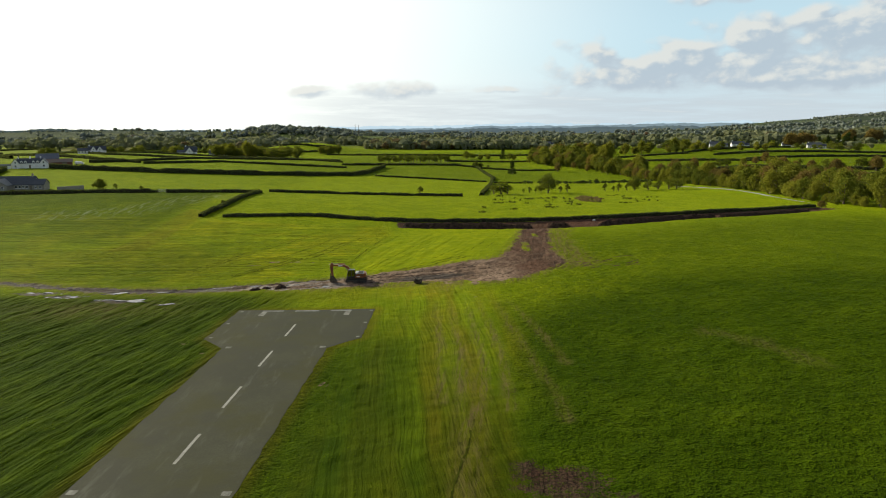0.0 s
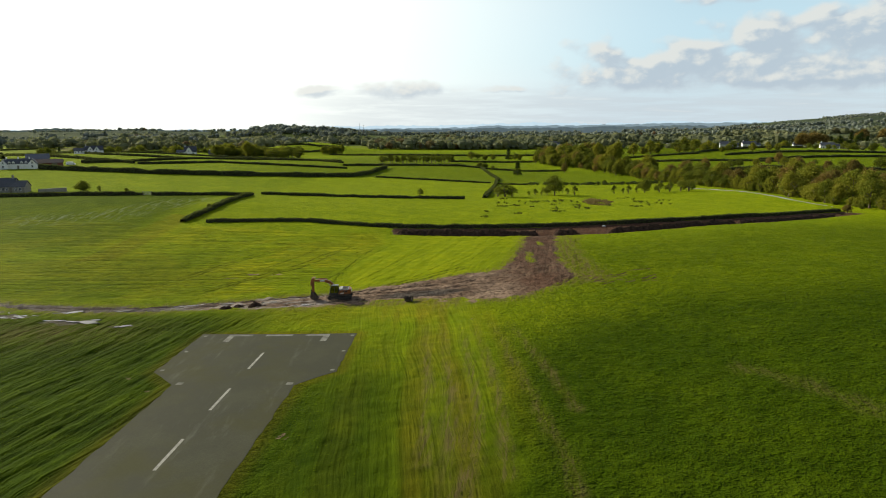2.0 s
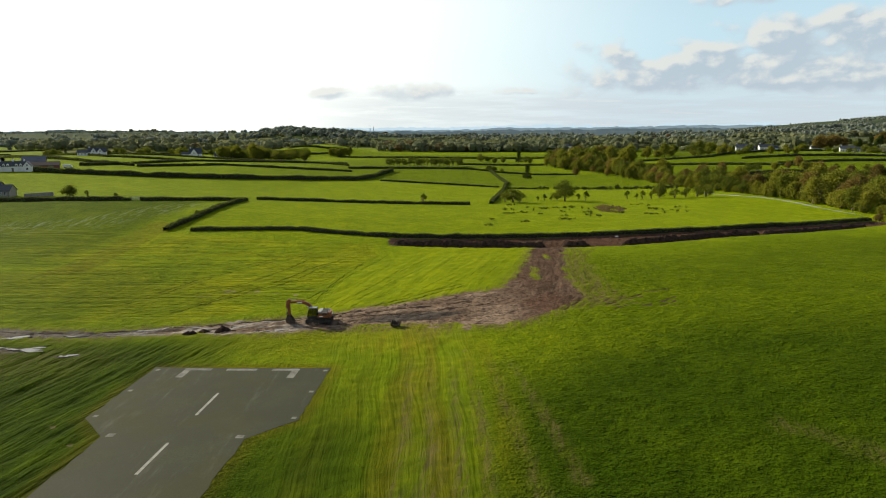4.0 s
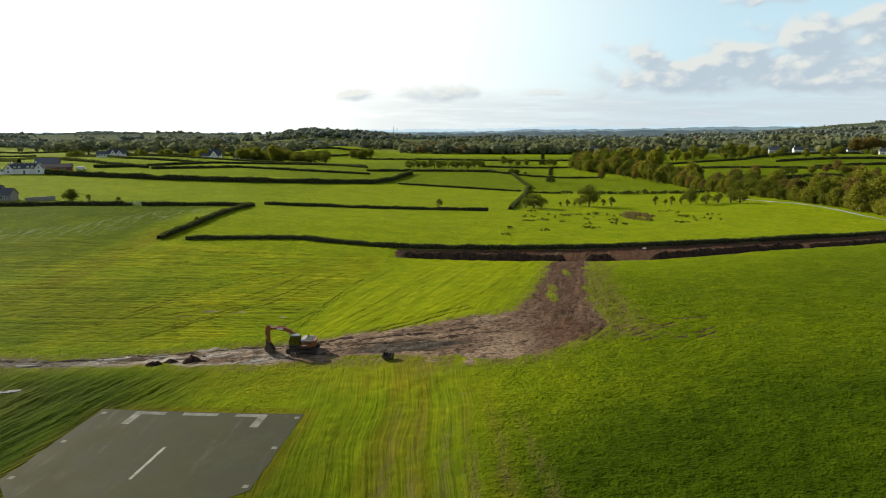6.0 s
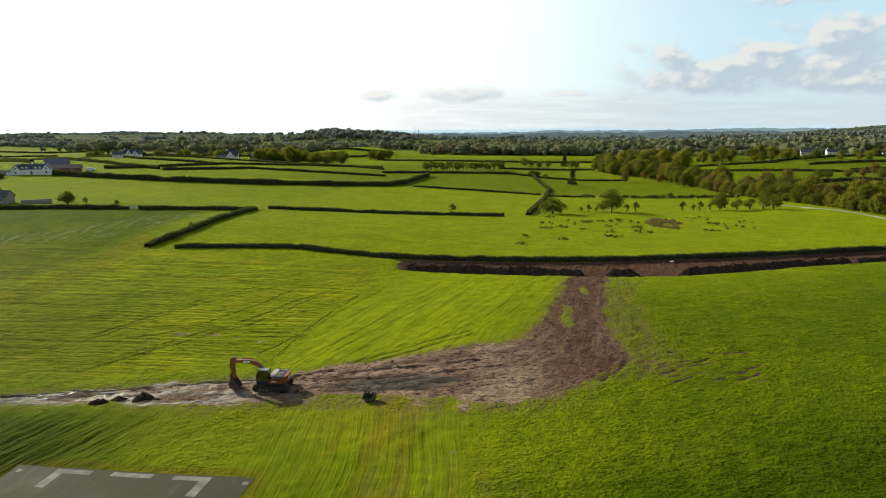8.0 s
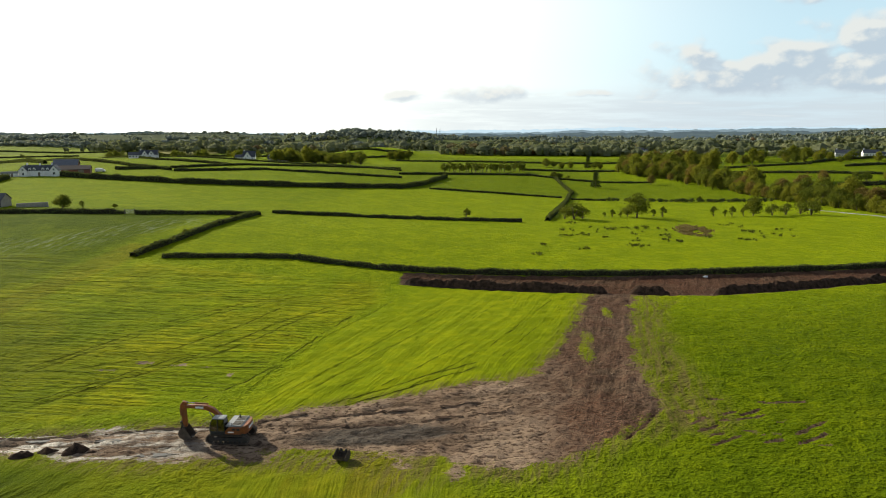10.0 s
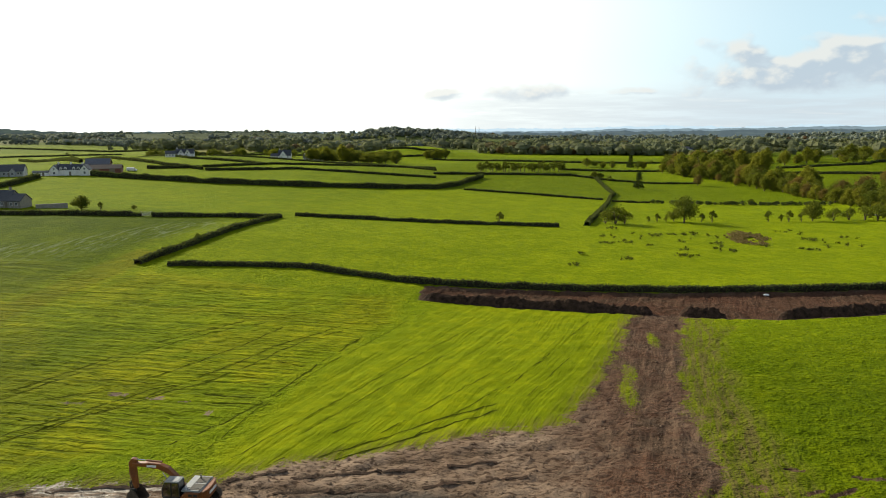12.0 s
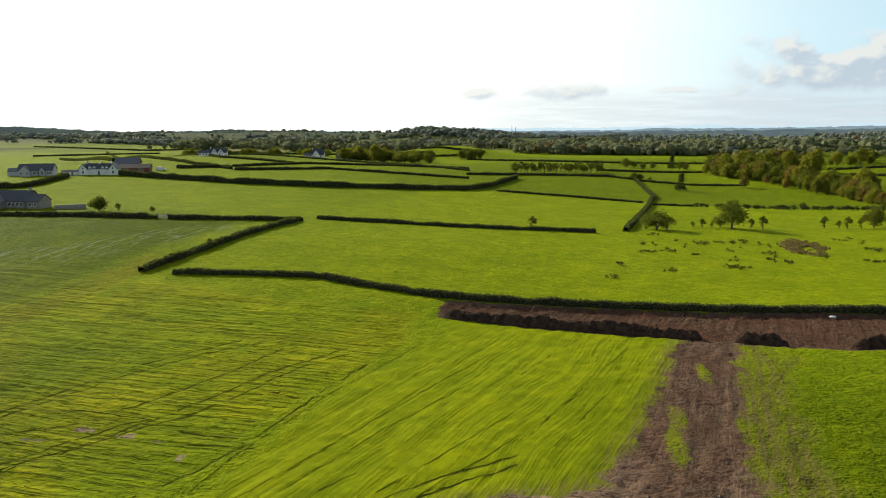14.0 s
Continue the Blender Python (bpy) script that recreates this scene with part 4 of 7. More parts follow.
def make_runway():
    bm = bmesh.new()
    # rows of strips follow the land, cut to the outline
    def half(v, wide):
        return float(np.interp(v, (-19.4, -15.2), (7.3, wide)))

    rows = []
    for v in list(np.arange(-120, -19.4, 1.5)) + [-19.4, -18.0, -16.6, -15.2] + list(np.arange(-14, 0.1, 1.0)):
        lo, hi = -half(v, 11.5) + random.uniform(-0.12, 0.12), half(v, 11.3) + random.uniform(-0.12, 0.12)
        rows.append([bm.verts.new(on_runway(lo + (hi - lo) * s, v, 0.02)) for s in np.linspace(0, 1, 15)])
    for r0, r1 in zip(rows, rows[1:]):
        for i in range(14):
            bm.faces.new((r0[i], r0[i + 1], r1[i + 1], r1[i]))
    rim = bmesh.ops.extrude_edge_only(bm, edges=[e for e in bm.edges if e.is_boundary])
    bmesh.ops.translate(bm, vec=(0, 0, -0.3), verts=[g for g in rim["geom"] if isinstance(g, bmesh.types.BMVert)])
    bmesh.ops.recalc_face_normals(bm, faces=bm.faces)
    strip = part("runway", bm, M["tarmac"], None, "worn grey tarmac model runway with a widened end")
    tagged(strip, category="runway", kind="structure")

    def paint(name, u0, u1, v0, v1, skew=0.0):
        b = bmesh.new()
        n = max(2, int(abs(v1 - v0) / 0.8) + 1)
        rows = [[b.verts.new(on_runway(u + skew * s, v0 + (v1 - v0) * s, 0.026)) for u in np.linspace(u0, u1, max(2, int((u1 - u0) / 0.8) + 1))] for s in np.linspace(0, 1, n)]
        for r0, r1 in zip(rows, rows[1:]):
            for i in range(len(r0) - 1):
                b.faces.new((r0[i], r0[i + 1], r1[i + 1], r1[i]))
        part(name, b, M["white_line" if name == "centre_dash" else "faded_line"], strip, "worn white painted marking")

    for start in (-8.1, -20.4, -33.0, -45.2, -57.6, -70.0):
        paint("centre_dash", -0.16, 0.16, start - 6.0, start)
    for sx in (-1, 1):
        outer, inner = sorted((sx * 7.4, sx * 3.9))
        paint("threshold_bar", outer, inner, -0.95, -0.25)
        a, b = sorted((sx * 7.4, sx * 6.5))
        paint("threshold_leg", a, b, -3.4, -0.95)
        a, b = sorted((sx * 11.0, sx * 10.5))
        for v in (-0.7, -7.4, -14.4):
            paint("edge_mark", a, b, v - 0.5, v)
        a, b = sorted((sx * 7.0, sx * 6.2))
        for v in (-18.6, -55.7, -92):
            paint("edge_mark", a, b, v - 0.7, v)
    paint("threshold_bar", -1.95, 1.95, -0.95, -0.25)


make_runway()


# ---- foliage ----
def leaves(centres, size, flat=0.0, stretch=1.0):
    """One small bent leaf clump (two triangles) at each centre."""
    n = len(centres)
    size = size * rng.uniform(0.6, 1.35, n)[:, None]
    d = rng.normal(size=(n, 3))
    d[:, 2] *= 1 - flat
    d /= np.linalg.norm(d, axis=1, keepdims=True)
    e = np.cross(d, rng.normal(size=(n, 3)))
    e /= np.linalg.norm(e, axis=1, keepdims=True)
    f = np.cross(d, e)
    c = np.asarray(centres)
    verts = np.stack([c - d * size * stretch, c + e * size * 0.7 + f * size * 0.2, c + d * size * stretch, c - e * size * 0.7 + f * size * 0.2], 1).reshape(-1, 3)
    return verts, np.arange(4 * n).reshape(-1, 4)


def joined(pieces):
    verts, faces, at = [], [], 0
    for v, f in pieces:
        verts.append(v), faces.append(np.asarray(f) + at)
        at += len(v)
    return np.concatenate(verts), np.concatenate(faces)


def tube(points, radii, sides=6):
    """A bent, tapered limb."""
    rings = []
    for i, (p, r) in enumerate(zip(points, radii)):
        q, o = Vector(points[min(i + 1, len(points) - 1)]), Vector(points[max(i - 1, 0)])
        turn = (q - o).to_track_quat("Z", "Y")
        rings.append([tuple(Vector(p) + turn @ Vector((r * math.cos(a), r * math.sin(a), 0))) for a in np.arange(sides) * 2 * math.pi / sides])
    faces = [(i * sides + j, i * sides + (j + 1) % sides, (i + 1) * sides + (j + 1) % sides, (i + 1) * sides + j) for i in range(len(points) - 1) for j in range(sides)]
    return np.array(rings).reshape(-1, 3), np.array(faces)


def make_tree(name, height, width, stem, mat, label, clumps=46, per=34, leaf=0.3, cone=False, bare=0.25, stems=1, seed=1):
    """A tapered trunk with limbs and a crown of leaf clumps with gaps."""
    r = np.random.default_rng(seed)
    root = thing(name, Matrix.Identity(4), label, "tree")
    wood, tips = [], []
    for s in range(stems):
        off = r.normal(size=2) * (0 if stems == 1 else width * 0.16)
        lean = r.normal(size=2) * height * 0.04
        spine = [(off[0] * t + lean[0] * t * t, off[1] * t + lean[1] * t * t, height * t * 0.8 - 0.3 * (t == 0)) for t in (0, 0.15, 0.35, 0.6, 1.0)]
        wood.append(tube(spine, [height * 0.032 * k for k in (1.35, 1.0, 0.8, 0.5, 0.12)]))
        for _ in range(9 if stems == 1 else 4):
            t = r.uniform(stem * 0.85, 0.9)
            ang, reach = r.uniform(0, 2 * math.pi), width * 0.42 * r.uniform(0.6, 1.0) * (1.1 - 0.5 * t)
            b = np.array([np.interp(t, (0, 1), (0, off[0] + lean[0])), np.interp(t, (0, 1), (0, off[1] + lean[1])), height * t * 0.8])
            tip = b + np.array([math.cos(ang) * reach, math.sin(ang) * reach, height * r.uniform(0.06, 0.2)])
            mid = (b + tip) / 2 - np.array([0, 0, height * 0.02])
            wood.append(tube([tuple(b), tuple(mid), tuple(tip)], [height * 0.013, height * 0.008, height * 0.003], 5))
            tips.append(tip)
    part("trunk", mesh_of(name + "_trunk", *joined(wood), M["bark"], True), None, root)
    pieces = []
    for c in range(clumps):
        if cone:
            t = r.uniform(0, 1) ** 1.3
            rad = width / 2 * (1 - t) * math.sqrt(r.uniform(0.25, 1))
            ang = r.uniform(0, 2 * math.pi)
            at = np.array([math.cos(ang) * rad, math.sin(ang) * rad, height * (stem + (1 - stem) * t)])
            spread = width * 0.1
        else:
            d = r.normal(size=3)
            d /= np.linalg.norm(d)
            k = r.uniform(0.35, 1.0) ** 0.5 * r.uniform(0.82, 1.08)
            z = 0.5 + 0.5 * d[2] * k
            full = 0.72 + 0.28 * math.sin(math.pi * min(1, z + 0.12))
            at = np.array([d[0] * width / 2 * k * full * 0.88, d[1] * width / 2 * k * full * 0.88, height * (stem + (1 - stem) * z * 0.97)])
            if r.uniform() < bare * (1 - z):
                continue
            spread = width * r.uniform(0.055, 0.115)
        pts = at + r.normal(size=(per, 3)) * spread * np.array([1, 1, 0.75])
        pts[:, 2] = np.maximum(pts[:, 2], height * stem * 0.55)
        pieces.append(leaves(pts, leaf))
    part("crown", mesh_of(name + "_crown", *joined(pieces), mat), None, root)
    return root


def plant(proto, x, y, scale=1.0, tall=1.0, label="", group="", sink=0.1):
    """A copy of a tree on the land, turned at random."""
    m = Matrix.Translation((x, y, gz(x, y) - sink)) @ Matrix.Rotation(rng.uniform(0, 6.28), 4, "Z") @ Matrix.Diagonal((scale, scale, scale * tall, 1))
    ob = copy_thing(proto, m)
    return tagged(ob, label, "", group)


def resample(line, step):
    pts = [Vector(p) for p in line]
    out = []
    for a, b in zip(pts, pts[1:]):
        n = max(1, round((b - a).length / step))
        out += [a.lerp(b, i / n) for i in range(n)]
    return out + [pts[-1]]


def make_hedge(line, width, height, label="dense dark clipped hedge along the field edge", step=1.0, leaf=0.2, density=16, ragged=0.18, name="hedge", gaps=0.0, seed=1):
    """A hedge along a line on the land: a twiggy core and leaves all round it."""
    r = np.random.default_rng(seed)
    pts = resample(line, step)
    n = len(pts)
    x, y = np.array([p.x for p in pts]), np.array([p.y for p in pts])
    z = ground_z(x, y)
    tx, ty = np.gradient(x), np.gradient(y)
    length = np.hypot(tx, ty) + 1e-9
    nx, ny = -ty / length, tx / length
    h = height * (1 + ragged * 2.4 * (vnoise(x * 0.3, y * 0.3, seed) - 0.5) + ragged * 1.2 * (vnoise(x * 1.1, y * 1.1, seed + 5) - 0.5))
    w = width * (1 + 0.3 * (vnoise(x * 0.25, y * 0.25, seed + 9) - 0.5))
    keep = vnoise(x * 0.22, y * 0.22, seed + 3) > gaps
    root = thing(name, Matrix.Translation((x[0], y[0], z[0])), label, "hedge", "hedges round the fields")
    shape = [(-0.5, -0.15), (-0.5, 0.55), (-0.34, 0.93), (0.34, 0.93), (0.5, 0.55), (0.5, -0.15)]
    k = len(shape)
    verts = np.stack([np.stack([x + nx * w * a * 0.86 - x[0], y + ny * w * a * 0.86 - y[0], z + h * b - z[0] + r.uniform(-0.08, 0.08, n) * height], 1) for a, b in shape], 1).reshape(-1, 3)
    faces = [(i * k + j, i * k + (j + 1) % k, (i + 1) * k + (j + 1) % k, (i + 1) * k + j) for i in range(n - 1) if keep[i] and keep[i + 1] for j in range(k)]
    if faces:
        part("twiggy_core", mesh_of("hedge_core", verts, faces, M["twigs"]), None, root)
    area = length.sum() * (2 * height + width)
    count = int(area * density)
    i = r.uniform(0, n - 1, count)
    lo = np.minimum(i.astype(int), n - 2)
    f = i - lo
    i, lo = i[keep[lo]], lo[keep[lo]]
    f = i - lo
    side = r.uniform(0, 1, len(i)) * (2 * height + width)
    a = np.where(side < height, -0.5, np.where(side < 2 * height, 0.5, (side - 2 * height) / width - 0.5))
    b = np.where(side < height, side / height, np.where(side < 2 * height, side / height - 1, 1.0))
    a = a * np.where(b > 0.75, 0.85, 1.0) + r.normal(size=len(i)) * 0.05
    b = np.maximum(b + r.normal(size=len(i)) * 0.06, 0.02)
    put = lambda v: v[lo] * (1 - f) + v[lo + 1] * f
    c = np.stack([put(x) + put(nx) * put(w) * a - x[0], put(y) + put(ny) * put(w) * a - y[0], put(z) + put(h) * b - z[0]], 1)
    if len(c):
        part("foliage", mesh_of("hedge_foliage", *leaves(c, leaf), M["hedge"]), None, root)
    return root

# ---- spoil heaps along the dug-out strip ----
def make_heap(line, width, height, label, seed):
    """A long lumpy bank of dug soil."""
    pts = resample(line, 0.28)
    n, k = len(pts), 19
    x, y = np.array([p.x for p in pts]), np.array([p.y for p in pts])
    tx, ty = np.gradient(x), np.gradient(y)
    ln = np.hypot(tx, ty)
    nx, ny = -ty / ln, tx / ln
    along = np.linspace(0, 1, n)
    ends = np.sqrt(np.clip(np.minimum(along, 1 - along) * n * 0.28 / 1.6, 0, 1))
    s = np.linspace(-1, 1, k)
    gx = x[:, None] + nx[:, None] * s * width / 2 * (0.55 + 0.45 * ends[:, None])
    gy = y[:, None] + ny[:, None] * s * width / 2 * (0.55 + 0.45 * ends[:, None])
    lump = 0.55 + 0.75 * fbm(gx * 0.32, gy * 0.32, seed, 3)
    chunk = min(1.0, width / 2.2) * (0.9 * (fbm(gx * 1.3, gy * 1.3, seed + 4, 3) - 0.5) + 0.5 * (np.abs(fbm(gx * 2.3, gy * 2.3, seed + 14, 2) - 0.5)))
    prof = np.clip(1 - np.abs(s) ** 1.5, 0, 1)
    g = ground_z(gx, gy) - 0.5
    gz_ = g + ends[:, None] * prof * (height * lump + 0.45) + ends[:, None] * np.sqrt(prof) * chunk
    gx = gx + 0.25 * (vnoise(gx * 1.7, gy * 1.7, seed + 8) - 0.5)
    i = np.arange(n * k).reshape(n, k)
    quads = np.stack([i[:-1, :-1], i[1:, :-1], i[1:, 1:], i[:-1, 1:]], -1).reshape(-1, 4)
    ob = new("spoil_bank", mesh_of("spoil_bank", np.stack([gx, gy, gz_], -1).reshape(-1, 3), quads, M["soil"]))
    return tagged(ob, label, "soil heap", "heaps of dug soil")


make_heap([(11, 179.6), (20, 178.6), (30, 178.0), (40, 177.4), (49.5, 176.4)], 3.0, 1.35, "long dark bank of dug topsoil beside the stripped ground", 40)
make_heap([(53.2, 176.2), (56.5, 175.6), (60.2, 175.2)], 3.0, 1.25, "short dark mound of dug topsoil", 50)
make_heap([(67.5, 174.6), (80, 178.0), (94.5, 183.8), (108, 189.2)], 2.7, 1.2, "long dark ridge of dug topsoil beside the stripped ground", 60)
make_heap([(109, 190), (120, 194.2), (135, 202.5), (150, 211)], 2.6, 0.8, "low dark ridge of dug topsoil", 70)
for line, wide, high, seed in (([(-15.0, 108.6), (-13.6, 109.4), (-12.6, 109.8)], 2.1, 0.5, 80), ([(-13.0, 109.8), (-11.8, 110.6), (-10.9, 110.9)], 2.0, 0.62, 82), ([(-10.5, 110.2), (-9.4, 110.9), (-8.0, 111.0)], 2.5, 0.8, 84), ([(-8.4, 110.6), (-7.0, 111.0)], 1.5, 0.4, 86)):
    make_heap(line, wide, high, "small ragged clump of dug turf and soil beside the track", seed)

# ---- clods ----
def make_clods():
    """Loose lumps strewn over the churned soil."""
    r = np.random.default_rng(88)
    x = np.concatenate([r.uniform(-10, 60, 15000), r.uniform(8, 120, 15000)])
    y = np.concatenate([r.uniform(106, 180, 15000), r.uniform(172, 208, 15000)])
    masks, lift, _ = land_masks(x, y)
    lumpy = fbm(x * 0.5, y * 0.5, 61, 3)
    ok = (masks["mud"] > 0.45) & (lumpy > 0.45) & (r.uniform(0, 1, len(x)) < 1 - 0.6 * masks["wet"])
    x, y = x[ok], y[ok]
    n = len(x)
    s = np.clip(0.05 * np.exp(r.normal(size=n) * 0.5), 0.035, 0.2)
    ball = np.array([(1, 0, 0.1), (0.2, 1, 0), (-1, 0.1, 0), (0, -1, 0.1), (0.1, 0.1, 0.8), (0, 0, -0.6)])
    tri = np.array([(0, 1, 4), (1, 2, 4), (2, 3, 4), (3, 0, 4), (1, 0, 5), (2, 1, 5), (3, 2, 5), (0, 3, 5)])
    at = np.stack([x, y, ground_z(x, y) + lift[ok]], 1)[:, None, :]
    verts = at + ball[None] * s[:, None, None] * r.uniform(0.6, 1.3, (n, 6, 1))
    faces = (np.arange(n)[:, None, None] * 6 + tri[None]).reshape(-1, 3)
    tagged(new("soil_clods", mesh_of("soil_clods", verts.reshape(-1, 3), faces, M["clod"])), "loose clods of dark soil on the churned track", "clods", kind="stuff")


make_clods()

# ---- puddles ----
def make_puddle(cx, cy, rx, ry, turn, seed, name="puddle"):
    bm = bmesh.new()
    z = gz(cx, cy) - 0.035
    ring = []
    for i in range(72):
        a = i / 72 * 2 * math.pi
        k = 0.25 + 1.5 * float(fbm(np.array(math.cos(a) * 3.2 + seed), np.array(math.sin(a) * 3.2 + seed * 1.7), seed, 4))
        px, py = math.cos(a) * rx * k, math.sin(a) * ry * k
        ring.append(bm.verts.new((cx + px * math.cos(turn) - py * math.sin(turn), cy + px * math.sin(turn) + py * math.cos(turn), z)))
    bm.faces.new(ring)
    rim = bmesh.ops.extrude_edge_only(bm, edges=list(bm.edges))
    bmesh.ops.translate(bm, vec=(0, 0, -0.4), verts=[g for g in rim["geom"] if isinstance(g, bmesh.types.BMVert)])
    ob = part(name, bm, M["water"], None, "shallow muddy puddle that mirrors the bright sky")
    return tagged(ob, category="puddle", group="puddles on the track", kind="structure")


wet_rng = np.random.default_rng(17)
PUDDLES = [(-21, 111.2, 2.0, 0.3, 0.2), (-7, 113.2, 1.6, 0.3, 0.25), (-1.2, 110.6, 1.5, 0.35, 0.1), (-30.5, 108.4, 1.6, 0.3, 0.1), (-14, 112.3, 1.2, 0.25, 0.2), (-26.7, 99.9, 1.2, 0.4, 0.3)]
for cx, cy, rx, ry, count in ((-53.5, 108.4, 6, 1.3, 9), (-46.5, 105.8, 4.5, 1.6, 9), (-36, 102.6, 4, 1.1, 6), (-41, 107.6, 4, 0.7, 4)):
    for i in range(count):
        PUDDLES.append((cx + rx * wet_rng.uniform(-1, 1), cy + ry * wet_rng.uniform(-1, 1), wet_rng.uniform(0.6, 1.7), wet_rng.uniform(0.16, 0.4), wet_rng.uniform(-0.5, 0.3)))
for n, (cx, cy, rx, ry, turn) in enumerate(PUDDLES):
    make_puddle(cx, cy, rx, ry, turn, 100 + n * 3)


# ---- excavator ----
def make_excavator():
    m = Matrix.Translation((4.75, 114.55, gz(4.75, 114.55) - 0.12)) @ Matrix.Rotation(radians(183), 4, "Z") @ Matrix.Scale(0.95, 4)
    ob = thing("excavator", m, "orange tracked excavator with its bucket resting on the mud", "excavator")
    for side in (-1, 1):
        y0, y1 = side * 1.1 - 0.3, side * 1.1 + 0.3
        # running frame with sprockets, and a belt of separate shoes
        bm = bmesh.new()
        prism(bm, [(-1.75, 0.3), (1.75, 0.3), (1.9, 0.5), (1.7, 0.7), (-1.7, 0.7), (-1.9, 0.5)], y0 + 0.12, y1 - 0.12, 0.04)
        for x in (-1.75, 1.75):
            rod(bm, (x, y0 + 0.14, 0.48), (x, y1 - 0.14, 0.48), 0.36, sides=16)
        for x in np.linspace(-1.25, 1.25, 6):
            rod(bm, (x, y0 + 0.1, 0.22), (x, y1 - 0.1, 0.22), 0.13, sides=10)
        track = part("track", bm, M["steel_dark"], ob, "mud-caked steel crawler track")
        loop = [(x, 0.05, 0.0) for x in np.arange(-1.7, 1.75, 0.19)] + [(1.75 + 0.44 * math.sin(a), 0.49 - 0.44 * math.cos(a), -a) for a in np.arange(0.2, 3.1, 0.42)]
        loop += [(x, 0.93, math.pi) for x in np.arange(1.7, -1.75, -0.19)] + [(-1.75 - 0.44 * math.sin(a), 0.49 + 0.44 * math.cos(a), math.pi - a) for a in np.arange(0.2, 3.1, 0.42)]
        b = bmesh.new()
        box(b, -0.085, 0.085, -0.3, 0.3, -0.025, 0.025, 0.008)
        box(b, -0.015, 0.015, -0.3, 0.3, -0.07, -0.02)
        shoe = bpy.data.meshes.new("track_shoe")
        b.to_mesh(shoe), b.free()
        shoe.materials.append(M["muddy"])
        for x, z, a in loop:
            s = new("track_shoe", shoe)
            s.parent = track
            s.matrix_basis = Matrix.Translation((x, side * 1.1, z)) @ Matrix.Rotation(a, 4, "Y")
    bm = bmesh.new()
    box(bm, -0.95, 0.95, -0.85, 0.85, 0.45, 0.85, 0.06)
    rod(bm, (0, 0, 0.8), (0, 0, 1.02), 0.62, sides=20)
    part("undercarriage", bm, M["steel_dark"], ob)
    bm = bmesh.new()
    prism(bm, [(-1.9, 1.05), (1.75, 1.0), (1.75, 1.2), (-1.7, 1.22)], -1.35, 1.35, 0.03)
    part("deck", bm, M["steel_dark"], ob)
    # side panels rise to the rear
    for side, x1 in ((1, 0.2), (-1, 0.6)):
        bm = bmesh.new()
        y0, y1 = sorted((side * 0.5, side * 1.36))
        prism(bm, [(-1.5, 1.1), (x1, 1.1), (x1, 1.45), (x1 - 0.5, 1.9), (-1.5, 1.9)], y0, y1, 0.05)
        panel = part("side_panel", bm, M["orange"], ob)
        b = bmesh.new()
        yy = side * 1.365
        for x in (-1.35, -0.9):
            box(b, x, x + 0.32, min(yy, yy + side * 0.012), max(yy, yy + side * 0.012), 1.56, 1.78, 0.004)
        part("vent", b, M["black"], panel, "black cooling vent")
        b = bmesh.new()
        box(b, -0.75, -0.15, min(yy, yy + side * 0.01), max(yy, yy + side * 0.01), 1.3, 1.44)
        part("badge", b, M["frame_white"], panel, "plain white marking")
    bm = bmesh.new()
    outline = [(-1.5, -1.34), (-1.5, 1.34), (-1.8, 1.24), (-2.02, 0.8), (-2.1, 0), (-2.02, -0.8), (-1.8, -1.24)]
    lo, hi = [bm.verts.new((x, y, 1.1)) for x, y in outline], [bm.verts.new((x, y, 1.96)) for x, y in outline]
    made = [bm.faces.new(lo), bm.faces.new(hi)] + [bm.faces.new((lo[i], lo[(i + 1) % 7], hi[(i + 1) % 7], hi[i])) for i in range(7)]
    bmesh.ops.recalc_face_normals(bm, faces=made)
    bmesh.ops.bevel(bm, geom=list(bm.edges), offset=0.06, segments=2, affect="EDGES")
    weight = part("counterweight", bm, M["orange"], ob)
    b = bmesh.new()
    box(b, -2.12, -2.06, -0.6, 0.6, 1.5, 1.72, 0.01)
    part("badge", b, M["frame_white"], weight, "plain white marking")
    bm = bmesh.new()
    box(bm, -1.6, 0.14, -1.26, 1.26, 1.88, 2.04, 0.06)
    hood = part("engine_hood", bm, M["grey_paint"], ob, "pale grey engine hood")
    b = bmesh.new()
    box(b, -1.5, -0.5, -1.08, -0.08, 2.035, 2.065, 0.01)
    box(b, -1.5, -0.5, 0.08, 1.08, 2.035, 2.065, 0.01)
    part("grille", b, M["steel_dark"], hood, "dark slatted engine grille")
    b = bmesh.new()
    rod(b, (-0.7, -0.75, 2.0), (-0.7, -0.75, 2.4), 0.06)
    part("exhaust_pipe", b, M["steel_dark"], hood)
    # handrails on the roof edge
    bm = bmesh.new()
    for a, c in (((-1.5, 1.2, 2.0), (-1.5, 1.2, 2.3)), ((-0.5, 1.2, 2.0), (-0.5, 1.2, 2.3)), ((-1.5, 1.2, 2.3), (-0.5, 1.2, 2.3))):
        rod(bm, a, c, 0.022, sides=6)
    part("handrail", bm, M["black"], ob)
    # cab: a low tub, posts, clear panes and a seat within
    cab = part("cab", box(bmesh.new(), 0.2, 1.72, 0.42, 1.36, 1.18, 1.42, 0.05), M["black"], ob, "dark cab with clear windows")
    side = [(0.2, 1.4), (1.74, 1.4), (1.7, 2.1), (1.42, 2.72), (0.24, 2.72)]
    thick = 0.012
    for y in (0.43, 1.34):
        part("pane", prism(bmesh.new(), side, y - thick, y + thick), M["cab_glass"], cab, "clear side window")
